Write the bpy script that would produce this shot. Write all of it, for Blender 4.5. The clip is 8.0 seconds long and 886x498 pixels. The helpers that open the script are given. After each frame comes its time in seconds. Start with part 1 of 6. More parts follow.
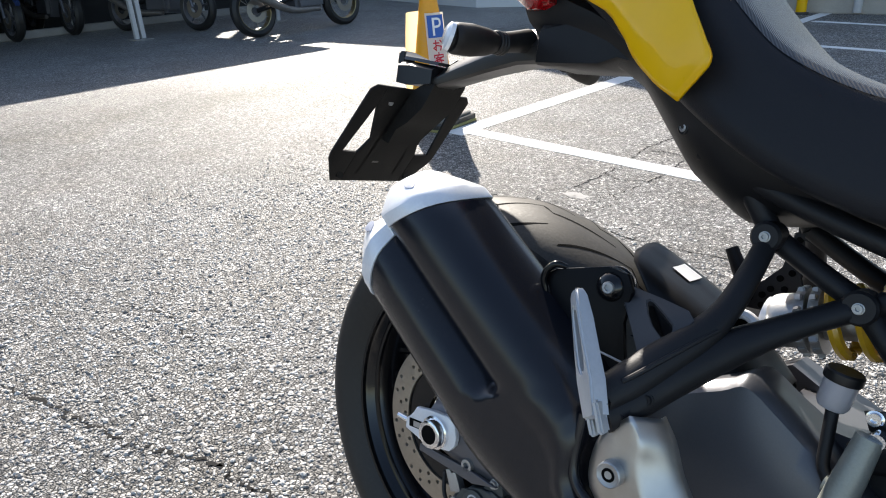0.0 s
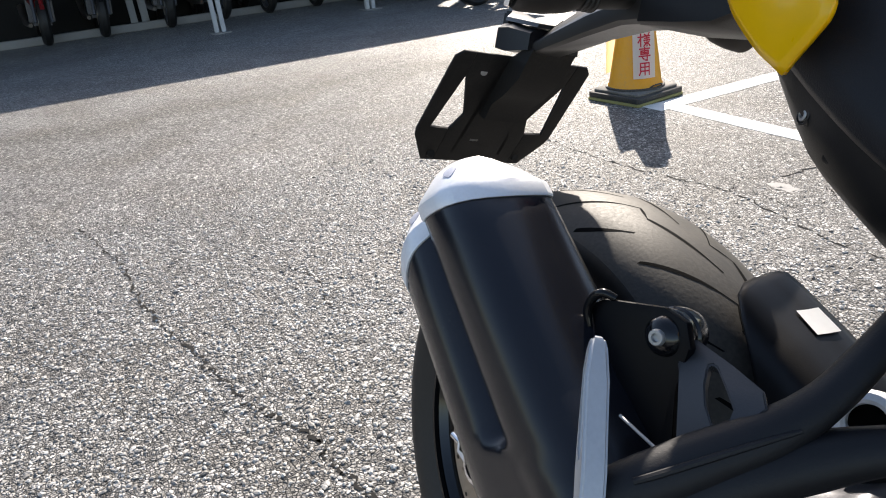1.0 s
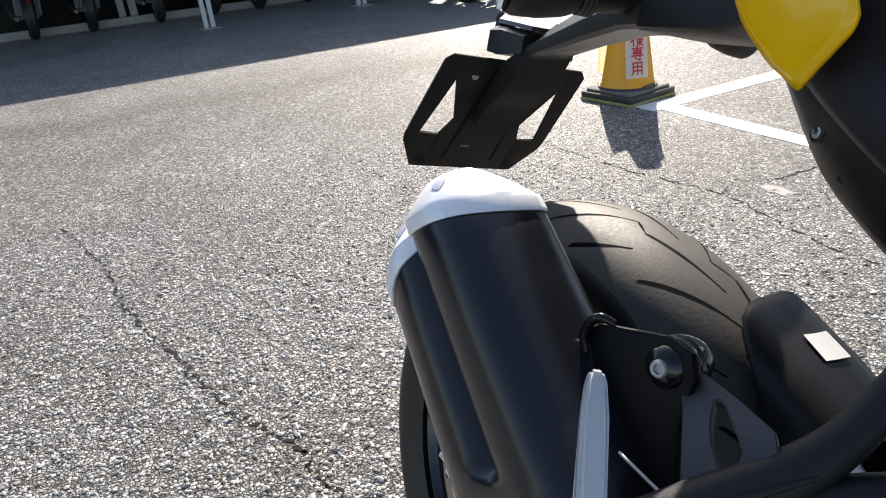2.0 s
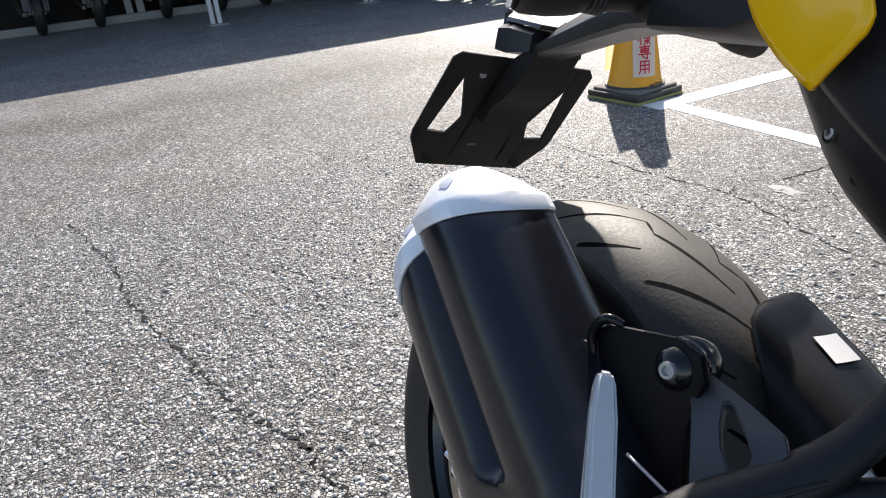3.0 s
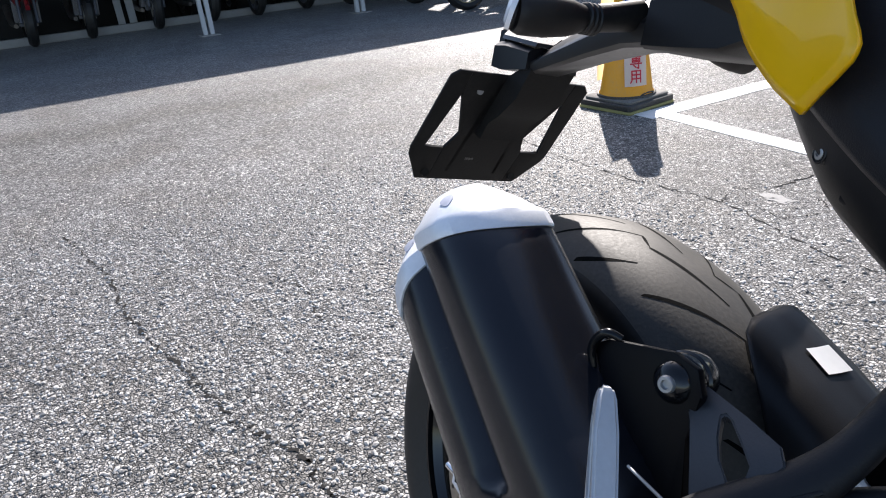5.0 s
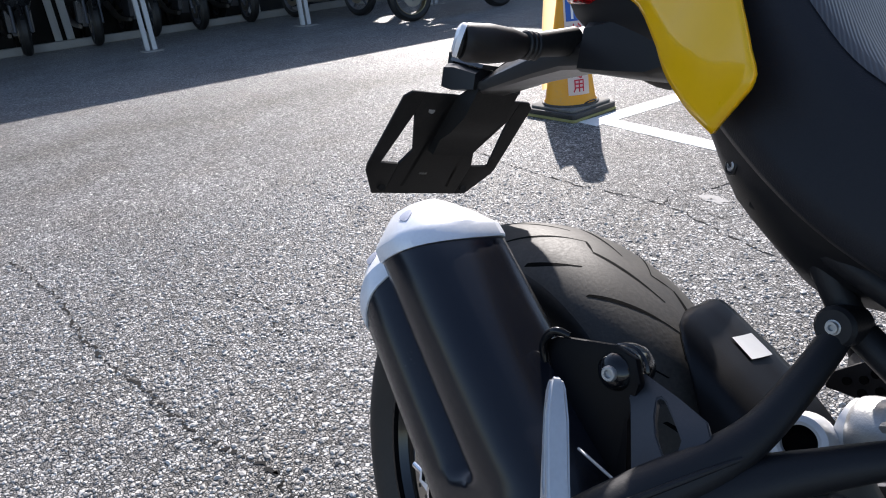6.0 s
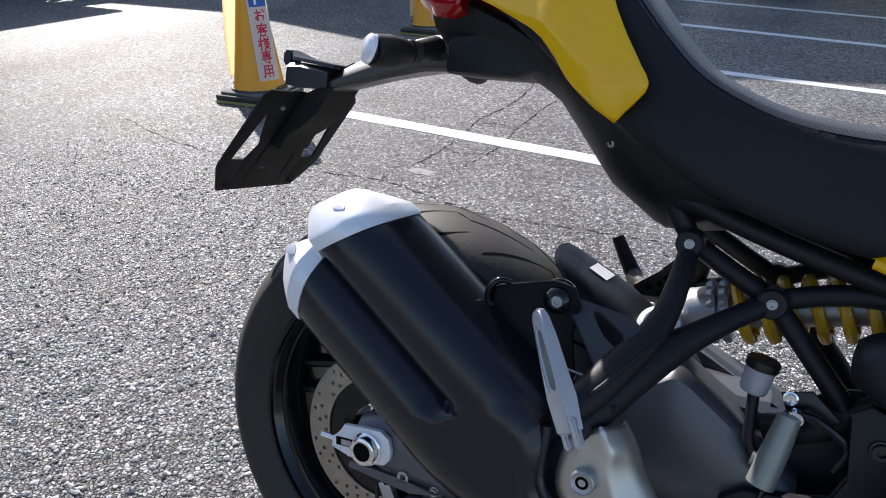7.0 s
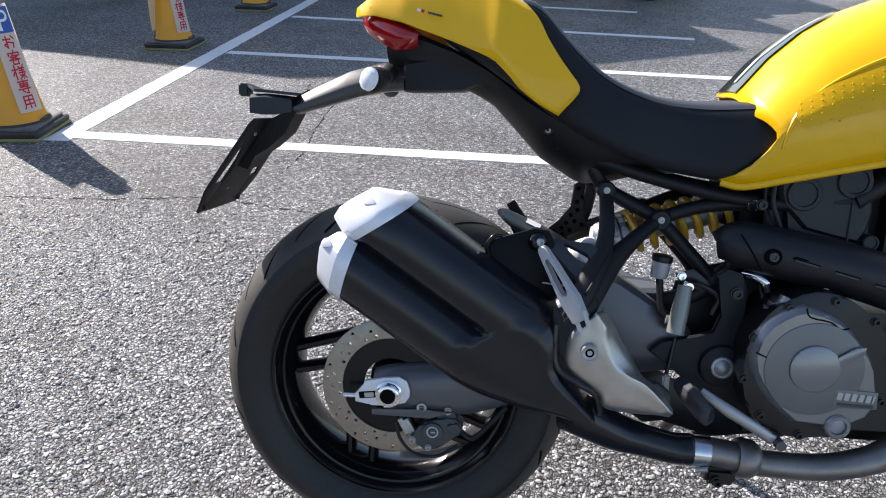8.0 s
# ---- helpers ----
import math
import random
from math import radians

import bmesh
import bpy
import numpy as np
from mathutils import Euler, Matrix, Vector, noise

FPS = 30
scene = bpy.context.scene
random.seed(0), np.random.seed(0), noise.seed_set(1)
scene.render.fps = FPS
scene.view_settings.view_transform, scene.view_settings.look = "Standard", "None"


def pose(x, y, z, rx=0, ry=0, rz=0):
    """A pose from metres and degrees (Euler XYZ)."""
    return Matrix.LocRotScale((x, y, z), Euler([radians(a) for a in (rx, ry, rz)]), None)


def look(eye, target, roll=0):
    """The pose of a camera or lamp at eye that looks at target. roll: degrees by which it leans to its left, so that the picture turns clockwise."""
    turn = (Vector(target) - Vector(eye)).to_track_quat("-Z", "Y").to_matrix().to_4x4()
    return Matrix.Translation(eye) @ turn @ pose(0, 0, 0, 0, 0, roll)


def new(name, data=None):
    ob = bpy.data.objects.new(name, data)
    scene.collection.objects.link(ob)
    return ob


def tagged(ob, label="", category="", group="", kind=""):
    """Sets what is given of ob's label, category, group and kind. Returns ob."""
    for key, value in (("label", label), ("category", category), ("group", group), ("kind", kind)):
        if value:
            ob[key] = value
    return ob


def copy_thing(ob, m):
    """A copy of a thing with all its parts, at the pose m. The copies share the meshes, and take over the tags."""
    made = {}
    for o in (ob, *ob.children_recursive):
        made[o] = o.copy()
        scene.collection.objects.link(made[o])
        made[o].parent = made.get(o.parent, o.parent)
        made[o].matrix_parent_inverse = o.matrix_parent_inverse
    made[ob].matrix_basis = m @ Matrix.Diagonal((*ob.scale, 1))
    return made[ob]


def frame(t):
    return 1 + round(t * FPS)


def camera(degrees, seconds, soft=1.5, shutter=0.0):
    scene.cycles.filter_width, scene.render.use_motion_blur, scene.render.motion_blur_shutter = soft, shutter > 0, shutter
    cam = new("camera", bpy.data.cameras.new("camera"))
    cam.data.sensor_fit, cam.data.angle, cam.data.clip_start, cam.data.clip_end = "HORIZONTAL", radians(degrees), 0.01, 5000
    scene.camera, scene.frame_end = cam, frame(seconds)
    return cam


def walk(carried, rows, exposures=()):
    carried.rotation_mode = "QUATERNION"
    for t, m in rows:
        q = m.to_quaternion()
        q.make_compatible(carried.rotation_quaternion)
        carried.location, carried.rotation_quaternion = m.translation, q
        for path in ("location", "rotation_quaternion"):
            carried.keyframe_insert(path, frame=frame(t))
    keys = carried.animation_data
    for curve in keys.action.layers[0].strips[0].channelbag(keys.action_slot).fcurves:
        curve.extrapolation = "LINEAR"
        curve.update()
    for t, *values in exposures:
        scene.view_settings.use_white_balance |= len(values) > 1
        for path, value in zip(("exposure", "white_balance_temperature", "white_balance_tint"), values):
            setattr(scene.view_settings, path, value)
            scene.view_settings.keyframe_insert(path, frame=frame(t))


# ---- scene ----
from mathutils.bvhtree import BVHTree
cam = camera(66.1, 8.0, soft=1.05)
PATH = [
    (0, (0.552, -0.639, 0.96), (-0.75, 0.642, 0.144), -3.3),
    (0.2, (0.561, -0.550, 0.949), (-0.860, 0.616, 0.162), -3.4),
    (0.5, (0.576, -0.45, 0.94), (-1.008, 0.504, 0.178), -3.8),
    (0.7, (0.568, -0.420, 0.928), (-1.062, 0.420, 0.131), -5.0),
    (1, (0.545, -0.401, 0.915), (-1.101, 0.361, 0.071), -6.4),
    (1.5, (0.518, -0.38, 0.916), (-1.111, 0.407, 0.063), -5.9),
    (3, (0.508, -0.381, 0.917), (-1.127, 0.387, 0.057), -5.7),
    (3.5, (0.505, -0.381, 0.918), (-1.133, 0.385, 0.064), -5.7),
    (4, (0.499, -0.388, 0.92), (-1.15, 0.361, 0.071), -5.9),
    (5.5, (0.532, -0.393, 0.938), (-1.088, 0.432, 0.104), -6.2),
    (6, (0.55, -0.416, 0.954), (-1.023, 0.499, 0.124), -6.2),
    (6.2, (0.528, -0.444, 0.966), (-0.968, 0.586, 0.129), -5.0),
    (6.3, (0.512, -0.465, 0.969), (-0.928, 0.639, 0.126), -4.5),
    (6.5, (0.481, -0.512, 0.977), (-0.806, 0.756, 0.119), -5.1),
    (6.7, (0.451, -0.581, 0.998), (-0.642, 0.832, 0.100), -2.7),
    (6.8, (0.444, -0.614, 1.008), (-0.557, 0.858, 0.095), -1.5),
    (7, (0.42, -0.69, 1.017), (-0.426, 0.868, 0.091), 0.1),
    (7.2, (0.395, -0.799, 1.025), (-0.300, 0.827, 0.089), 0.1),
    (7.5, (0.365, -0.9, 1.064), (-0.124, 0.799, 0.128), 1.3),
    (7.8, (0.256, -0.990, 1.087), (-0.040, 0.765, 0.174), 2.3),
    (8, (0.162, -1.034, 1.104), (0.018, 0.735, 0.182), 0.9),
]
walk(cam, [(t, look(eye, target, roll)) for t, eye, target, roll in PATH],
     [(0, 1.1, 6780, 10), (1.0, 1.0, 7000, 12), (1.5, 0.98, 7050, 12), (3.5, 0.95, 6650, 12), (5.5, 0.88, 6420, 14), (6.5, 0.76, 6350, 14), (7.0, 0.7, 6350, 14), (7.5, 0.78, 6400, 14), (8.0, 0.88, 6420, 14)])


# ---- light ----
SUN_DIR = Vector((-0.79, 0.61, 0.62)).normalized()      # towards the sun
world = bpy.data.worlds.new("sky")
scene.world = world
world.use_nodes = True
wn = world.node_tree.nodes
sky = wn.new("ShaderNodeTexSky")
sky.sky_type = "NISHITA"
sky.sun_disc = False
sky.sun_elevation = math.asin(SUN_DIR.z)
sky.sun_rotation = math.atan2(SUN_DIR.x, SUN_DIR.y)
world.node_tree.links.new(sky.outputs["Color"], wn["Background"].inputs["Color"])
wn["Background"].inputs["Strength"].default_value = 0.118
sun = new("sun", bpy.data.lights.new("sun", "SUN"))
sun.data.energy = 5.0
sun.data.angle = radians(0.5)
sun.data.color = (1.0, 0.95, 0.88)
sun.matrix_world = look(SUN_DIR * 30, (0, 0, 0))


# ---- materials ----
def material(name, colour, rough=0.5, metal=0.0, coat=0.0, vary=0.12, grain=200.0, bump=0.0, stain=6.0, dust=None, spec=0.5):
    """A surface with variation at two scales, fine relief and, if dust is given, patches of that colour."""
    m = bpy.data.materials.new(name)
    m.use_nodes = True
    nt = m.node_tree
    n, link = nt.nodes, nt.links.new
    b = n["Principled BSDF"]
    b.inputs["Metallic"].default_value = metal
    b.inputs["Coat Weight"].default_value = coat
    b.inputs["Coat Roughness"].default_value = 0.06
    b.inputs["Specular IOR Level"].default_value = spec
    co = n.new("ShaderNodeTexCoord")
    big = n.new("ShaderNodeTexNoise")
    big.inputs["Scale"].default_value, big.inputs["Detail"].default_value = stain, 5
    fine = n.new("ShaderNodeTexNoise")
    fine.inputs["Scale"].default_value, fine.inputs["Detail"].default_value = grain, 3
    for t in (big, fine):
        link(co.outputs["Object"], t.inputs["Vector"])
    mixed = n.new("ShaderNodeMix")
    mixed.data_type = "FLOAT"
    link(big.outputs["Fac"], mixed.inputs["A"])
    link(fine.outputs["Fac"], mixed.inputs["B"])
    mixed.inputs["Factor"].default_value = 0.45
    ramp = n.new("ShaderNodeValToRGB")
    lo = [c * (1 - vary) for c in colour]
    hi = [min(1.0, c * (1 + vary)) for c in colour]
    ramp.color_ramp.elements[0].position, ramp.color_ramp.elements[0].color = 0.3, (*lo, 1)
    ramp.color_ramp.elements[1].position, ramp.color_ramp.elements[1].color = 0.7, (*hi, 1)
    link(mixed.outputs["Result"], ramp.inputs["Fac"])
    out = ramp.outputs["Color"]
    if dust:
        dr = n.new("ShaderNodeValToRGB")
        dr.color_ramp.elements[0].position, dr.color_ramp.elements[0].color = 0.48, (0, 0, 0, 1)
        dr.color_ramp.elements[1].position, dr.color_ramp.elements[1].color = 0.72, (1, 1, 1, 1)
        link(mixed.outputs["Result"], dr.inputs["Fac"])
        dm = n.new("ShaderNodeMix")
        dm.data_type = "RGBA"
        link(dr.outputs["Color"], dm.inputs["Factor"])
        link(out, dm.inputs["A"])
        dm.inputs["B"].default_value = (*dust, 1)
        out = dm.outputs["Result"]
    link(out, b.inputs["Base Color"])
    rr = n.new("ShaderNodeMapRange")
    rr.inputs["From Min"].default_value, rr.inputs["From Max"].default_value = 0.3, 0.7
    rr.inputs["To Min"].default_value, rr.inputs["To Max"].default_value = max(0.02, rough * 0.85), min(1, rough * 1.15)
    link(mixed.outputs["Result"], rr.inputs["Value"])
    link(rr.outputs["Result"], b.inputs["Roughness"])
    if bump:
        bp = n.new("ShaderNodeBump")
        bp.inputs["Strength"].default_value, bp.inputs["Distance"].default_value = bump, 0.0006
        link(fine.outputs["Fac"], bp.inputs["Height"])
        link(bp.outputs["Normal"], b.inputs["Normal"])
    return m


def asphalt_material():
    """Worn asphalt: pale and dark chippings in a dark binder, damp stains, repair seams."""
    m = bpy.data.materials.new("asphalt")
    m.use_nodes = True
    nt = m.node_tree
    n, link = nt.nodes, nt.links.new
    b = n["Principled BSDF"]
    co = n.new("ShaderNodeTexCoord")
    vor = n.new("ShaderNodeTexVoronoi")
    vor.inputs["Scale"].default_value, vor.inputs["Randomness"].default_value = 105, 1.0
    edge = n.new("ShaderNodeTexVoronoi")
    edge.feature = "DISTANCE_TO_EDGE"
    edge.inputs["Scale"].default_value = 105
    small = n.new("ShaderNodeTexVoronoi")
    small.inputs["Scale"].default_value = 260
    big = n.new("ShaderNodeTexNoise")
    big.inputs["Scale"].default_value, big.inputs["Detail"].default_value = 0.9, 6
    mid = n.new("ShaderNodeTexNoise")
    mid.inputs["Scale"].default_value, mid.inputs["Detail"].default_value = 14, 4
    for t in (vor, edge, small, big, mid):
        link(co.outputs["Object"], t.inputs["Vector"])
    sep = n.new("ShaderNodeSeparateColor")
    link(vor.outputs["Color"], sep.inputs["Color"])
    stone = n.new("ShaderNodeValToRGB")
    e = stone.color_ramp.elements
    e[0].position, e[0].color = 0.0, (0.068, 0.068, 0.069, 1)
    e[1].position, e[1].color = 1.0, (0.68, 0.67, 0.65, 1)
    for p, c in ((0.35, (0.21, 0.206, 0.200, 1)), (0.75, (0.36, 0.352, 0.342, 1))):
        k = e.new(p)
        k.color = c
    link(sep.outputs["Red"], stone.inputs["Fac"])
    gap = n.new("ShaderNodeMapRange")
    gap.inputs["From Min"].default_value, gap.inputs["From Max"].default_value = 0.02, 0.14
    gap.inputs["To Min"].default_value, gap.inputs["To Max"].default_value = 0.0, 1.0
    link(edge.outputs["Distance"], gap.inputs["Value"])
    mix = n.new("ShaderNodeMix")
    mix.data_type = "RGBA"
    mix.inputs["A"].default_value = (0.052, 0.051, 0.051, 1)
    link(gap.outputs["Result"], mix.inputs["Factor"])
    link(stone.outputs["Color"], mix.inputs["B"])
    tone = n.new("ShaderNodeMapRange")
    tone.inputs["From Min"].default_value, tone.inputs["From Max"].default_value = 0.3, 0.7
    tone.inputs["To Min"].default_value, tone.inputs["To Max"].default_value = 0.68, 1.30
    addn = n.new("ShaderNodeMix")
    addn.data_type = "FLOAT"
    addn.inputs["Factor"].default_value = 0.35
    link(big.outputs["Fac"], addn.inputs["A"])
    link(mid.outputs["Fac"], addn.inputs["B"])
    link(addn.outputs["Result"], tone.inputs["Value"])
    mul = n.new("ShaderNodeMix")
    mul.data_type, mul.blend_type = "RGBA", "MULTIPLY"
    mul.inputs["Factor"].default_value = 1.0
    link(mix.outputs["Result"], mul.inputs["A"])
    link(tone.outputs["Result"], mul.inputs["B"])
    # brownish dirt and dusty pale spots with soft edges
    dirt = n.new("ShaderNodeTexNoise")
    dirt.inputs["Scale"].default_value, dirt.inputs["Detail"].default_value = 2.3, 8
    link(co.outputs["Object"], dirt.inputs["Vector"])
    dr = n.new("ShaderNodeValToRGB")
    dr.color_ramp.elements[0].position, dr.color_ramp.elements[0].color = 0.36, (0.88, 0.845, 0.80, 1)
    dr.color_ramp.elements[1].position, dr.color_ramp.elements[1].color = 0.66, (1.12, 1.12, 1.12, 1)
    mid_stop = dr.color_ramp.elements.new(0.5)
    mid_stop.color = (1, 0.99, 0.98, 1)
    link(dirt.outputs["Fac"], dr.inputs["Fac"])
    stained = n.new("ShaderNodeMix")
    stained.data_type, stained.blend_type = "RGBA", "MULTIPLY"
    stained.inputs["Factor"].default_value = 1.0
    link(mul.outputs["Result"], stained.inputs["A"])
    link(dr.outputs["Color"], stained.inputs["B"])
    # dark oily track along y; west of it polished, colour raised for sun glare
    xyz = n.new("ShaderNodeSeparateXYZ")
    link(co.outputs["Object"], xyz.inputs["Vector"])
    wander = n.new("ShaderNodeTexNoise")
    wander.inputs["Scale"].default_value, wander.inputs["Detail"].default_value = 1.1, 4
    link(co.outputs["Object"], wander.inputs["Vector"])
    shift = n.new("ShaderNodeMath")
    shift.operation = "MULTIPLY_ADD"
    link(wander.outputs["Fac"], shift.inputs[0])
    shift.inputs[1].default_value = 1.1
    link(xyz.outputs["X"], shift.inputs[2])
    across = n.new("ShaderNodeMapRange")
    across.inputs["From Min"].default_value, across.inputs["From Max"].default_value = -5.45, -2.45
    link(shift.outputs["Value"], across.inputs["Value"])
    track = n.new("ShaderNodeValToRGB")
    e = track.color_ramp.elements
    e[0].position, e[0].color = 0.0, (1.08, 1.08, 1.08, 1)
    e[1].position, e[1].color = 1.0, (1, 1, 1, 1)
    for p, c in ((0.30, (1.06, 1.06, 1.06, 1)), (0.43, (0.94, 0.93, 0.91, 1)), (0.55, (0.76, 0.75, 0.72, 1)), (0.72, (0.94, 0.94, 0.93, 1))):
        e.new(p).color = c
    link(across.outputs["Result"], track.inputs["Fac"])
    worn = n.new("ShaderNodeMix")
    worn.data_type, worn.blend_type = "RGBA", "MULTIPLY"
    worn.inputs["Factor"].default_value = 1.0
    link(stained.outputs["Result"], worn.inputs["A"])
    link(track.outputs["Color"], worn.inputs["B"])
    clump = n.new("ShaderNodeTexVoronoi")
    clump.feature = "SMOOTH_F1"
    clump.inputs["Scale"].default_value = 50
    link(co.outputs["Object"], clump.inputs["Vector"])
    uneven = n.new("ShaderNodeMapRange")
    uneven.inputs["From Min"].default_value, uneven.inputs["From Max"].default_value = 0.15, 0.75
    uneven.inputs["To Min"].default_value, uneven.inputs["To Max"].default_value = 1.34, 0.58
    link(clump.outputs["Distance"], uneven.inputs["Value"])
    patchy = n.new("ShaderNodeMix")
    patchy.data_type, patchy.blend_type = "RGBA", "MULTIPLY"
    patchy.inputs["Factor"].default_value = 1.0
    link(worn.outputs["Result"], patchy.inputs["A"])
    link(uneven.outputs["Result"], patchy.inputs["B"])
    link(patchy.outputs["Result"], b.inputs["Base Color"])
    rough = n.new("ShaderNodeMapRange")
    rough.inputs["To Min"].default_value, rough.inputs["To Max"].default_value = 0.36, 0.78
    link(sep.outputs["Green"], rough.inputs["Value"])
    polish = n.new("ShaderNodeMapRange")
    polish.inputs["From Min"].default_value, polish.inputs["From Max"].default_value = 0.30, 0.60
    polish.inputs["To Min"].default_value, polish.inputs["To Max"].default_value = 0.78, 1.0
    link(across.outputs["Result"], polish.inputs["Value"])
    sheen = n.new("ShaderNodeMapRange")
    sheen.inputs["From Min"].default_value, sheen.inputs["From Max"].default_value = 0.15, 0.60
    sheen.inputs["To Min"].default_value, sheen.inputs["To Max"].default_value = 1.0, 0.5
    link(across.outputs["Result"], sheen.inputs["Value"])
    link(sheen.outputs["Result"], b.inputs["Specular IOR Level"])
    gloss = n.new("ShaderNodeMath")
    gloss.operation = "MULTIPLY"
    link(rough.outputs["Result"], gloss.inputs[0])
    link(polish.outputs["Result"], gloss.inputs[1])
    link(gloss.outputs["Value"], b.inputs["Roughness"])
    h1 = n.new("ShaderNodeMath")
    h1.operation = "MULTIPLY_ADD"
    link(sep.outputs["Blue"], h1.inputs[0])
    h1.inputs[1].default_value = 0.8
    link(gap.outputs["Result"], h1.inputs[2])
    h2 = n.new("ShaderNodeMath")
    h2.operation = "MULTIPLY_ADD"
    link(small.outputs["Distance"], h2.inputs[0])
    h2.inputs[1].default_value = -0.8
    link(h1.outputs["Value"], h2.inputs[2])
    bp = n.new("ShaderNodeBump")
    bp.inputs["Strength"].default_value, bp.inputs["Distance"].default_value = 0.9, 0.0045
    h3 = n.new("ShaderNodeMath")
    h3.operation = "MULTIPLY_ADD"
    link(clump.outputs["Distance"], h3.inputs[0])
    h3.inputs[1].default_value = -0.7
    link(h2.outputs["Value"], h3.inputs[2])
    link(h3.outputs["Value"], bp.inputs["Height"])
    link(bp.outputs["Normal"], b.inputs["Normal"])
    return m


def glow_free_glass(name, colour, rough=0.05, transmission=0.6):
    m = material(name, colour, rough, coat=0.6, vary=0.05)
    m.node_tree.nodes["Principled BSDF"].inputs["Transmission Weight"].default_value = transmission
    return m


ASPHALT = asphalt_material()
CHIP = material("stone chip", (0.30, 0.285, 0.262), 0.55, vary=0.2, grain=500, bump=0.3)
_n, _l = CHIP.node_tree.nodes, CHIP.node_tree.links.new
_geo, _ramp = _n.new("ShaderNodeNewGeometry"), _n.new("ShaderNodeValToRGB")
_ramp.color_ramp.elements[0].color = (0.10, 0.095, 0.09, 1)
_ramp.color_ramp.elements[1].color = (0.56, 0.545, 0.52, 1)
_l(_geo.outputs["Random Per Island"], _ramp.inputs["Fac"])
_l(_ramp.outputs["Color"], _n["Principled BSDF"].inputs["Base Color"])
LINE_PAINT = material("road paint", (0.80, 0.80, 0.78), 0.55, vary=0.12, grain=90, stain=9, bump=0.5, dust=(0.58, 0.57, 0.55))
WORN = material("worn asphalt binder", (0.27, 0.265, 0.258), 0.7, vary=0.35, grain=260, stain=30, bump=1.0, dust=(0.2, 0.195, 0.19))
CRACK = material("crack tar", (0.03, 0.029, 0.028), 0.95, spec=0.05)
YELLOW = material("yellow paint", (0.92, 0.505, 0.0), 0.3, coat=0.45, vary=0.03, grain=40, spec=0.3)
YELLOW_MATT = material("yellow textured panel", (0.82, 0.455, 0.001), 0.36, vary=0.06, grain=400, bump=0.3, spec=0.3)
SPRING_YELLOW = material("yellow spring", (0.75, 0.42, 0.02), 0.35, vary=0.1, coat=0.4)
SEAT = material("seat vinyl", (0.0135, 0.0140, 0.0175), 0.5, vary=0.2, grain=900, bump=0.5, stain=4, spec=0.25)
SEAT_RIB = material("ribbed seat vinyl", (0.040, 0.042, 0.048), 0.42, vary=0.15, grain=700, stain=4)
_n, _l = SEAT_RIB.node_tree.nodes, SEAT_RIB.node_tree.links.new
_co, _wave, _bump = _n.new("ShaderNodeTexCoord"), _n.new("ShaderNodeTexWave"), _n.new("ShaderNodeBump")
_dot, _comb = _n.new("ShaderNodeVectorMath"), _n.new("ShaderNodeCombineXYZ")
_dot.operation = "DOT_PRODUCT"
_dot.inputs[1].default_value = (0.61, 0.79, 0.0)
_wave.bands_direction = "X"
_wave.inputs["Scale"].default_value, _wave.inputs["Distortion"].default_value = 108, 0.0
_bump.inputs["Strength"].default_value, _bump.inputs["Distance"].default_value = 0.7, 0.0006
_l(_co.outputs["Object"], _dot.inputs[0])
_l(_dot.outputs["Value"], _comb.inputs["X"])
_l(_comb.outputs["Vector"], _wave.inputs["Vector"])
_l(_wave.outputs["Fac"], _bump.inputs["Height"])
_l(_bump.outputs["Normal"], _n["Principled BSDF"].inputs["Normal"])
PLASTIC = material("black plastic", (0.0075, 0.0075, 0.009), 0.46, vary=0.25, grain=700, bump=0.12, dust=(0.013, 0.0128, 0.0125), spec=0.33)
SATIN = material("satin black metal", (0.007, 0.007, 0.008), 0.36, vary=0.2, grain=300, bump=0.12)
MUFFLER = material("satin black muffler", (0.0080, 0.0088, 0.0135), 0.24, vary=0.2, grain=350, stain=8, bump=0.04, dust=(0.014, 0.0125, 0.0125))
FRAME = material("black powder coat", (0.0095, 0.0095, 0.0115), 0.52, vary=0.2, grain=600, bump=0.3, spec=0.36)
SHROUD = material("black heat shroud plastic", (0.0105, 0.0112, 0.0145), 0.46, vary=0.2, grain=300, stain=10, bump=0.12, spec=0.4)
HOLDER = material("dusty matt black plastic", (0.0075, 0.0072, 0.007), 0.62, vary=0.3, grain=250, stain=18, bump=0.25, dust=(0.020, 0.0185, 0.017), spec=0.28)
GLOSS = material("gloss black rim", (0.005, 0.005, 0.006), 0.22, coat=0.1, vary=0.2, spec=0.3)
RIM_GLOSS = material("glossy black wheel lacquer", (0.0045, 0.0045, 0.0055), 0.16, coat=0.2, vary=0.15, spec=0.4)
ARM_BLACK = material("polished black plastic", (0.018, 0.0165, 0.016), 0.36, coat=0.25, vary=0.15, spec=0.6)
INDICATOR = material("brown black indicator plastic", (0.017, 0.0145, 0.0135), 0.55, vary=0.2, grain=300, bump=0.12, spec=0.35)
RUBBER = material("tyre rubber", (0.0135, 0.0130, 0.0130), 0.50, vary=0.3, grain=150, bump=0.22, dust=(0.024, 0.0225, 0.021), spec=0.42)
TREAD = material("worn tread rubber", (0.060, 0.055, 0.048), 0.62, vary=0.22, grain=260, stain=14, bump=0.3, dust=(0.088, 0.080, 0.069), spec=0.4)
# near-black that stands in for the shade inside grooves, seams and hollows
HOLLOW_SHADE = material("black for shade in hollows", (0.004, 0.004, 0.004), 0.95, spec=0.08)
SILVER = material("silver paint", (0.80, 0.81, 0.84), 0.36, metal=0.2, vary=0.06, grain=300, bump=0.15)
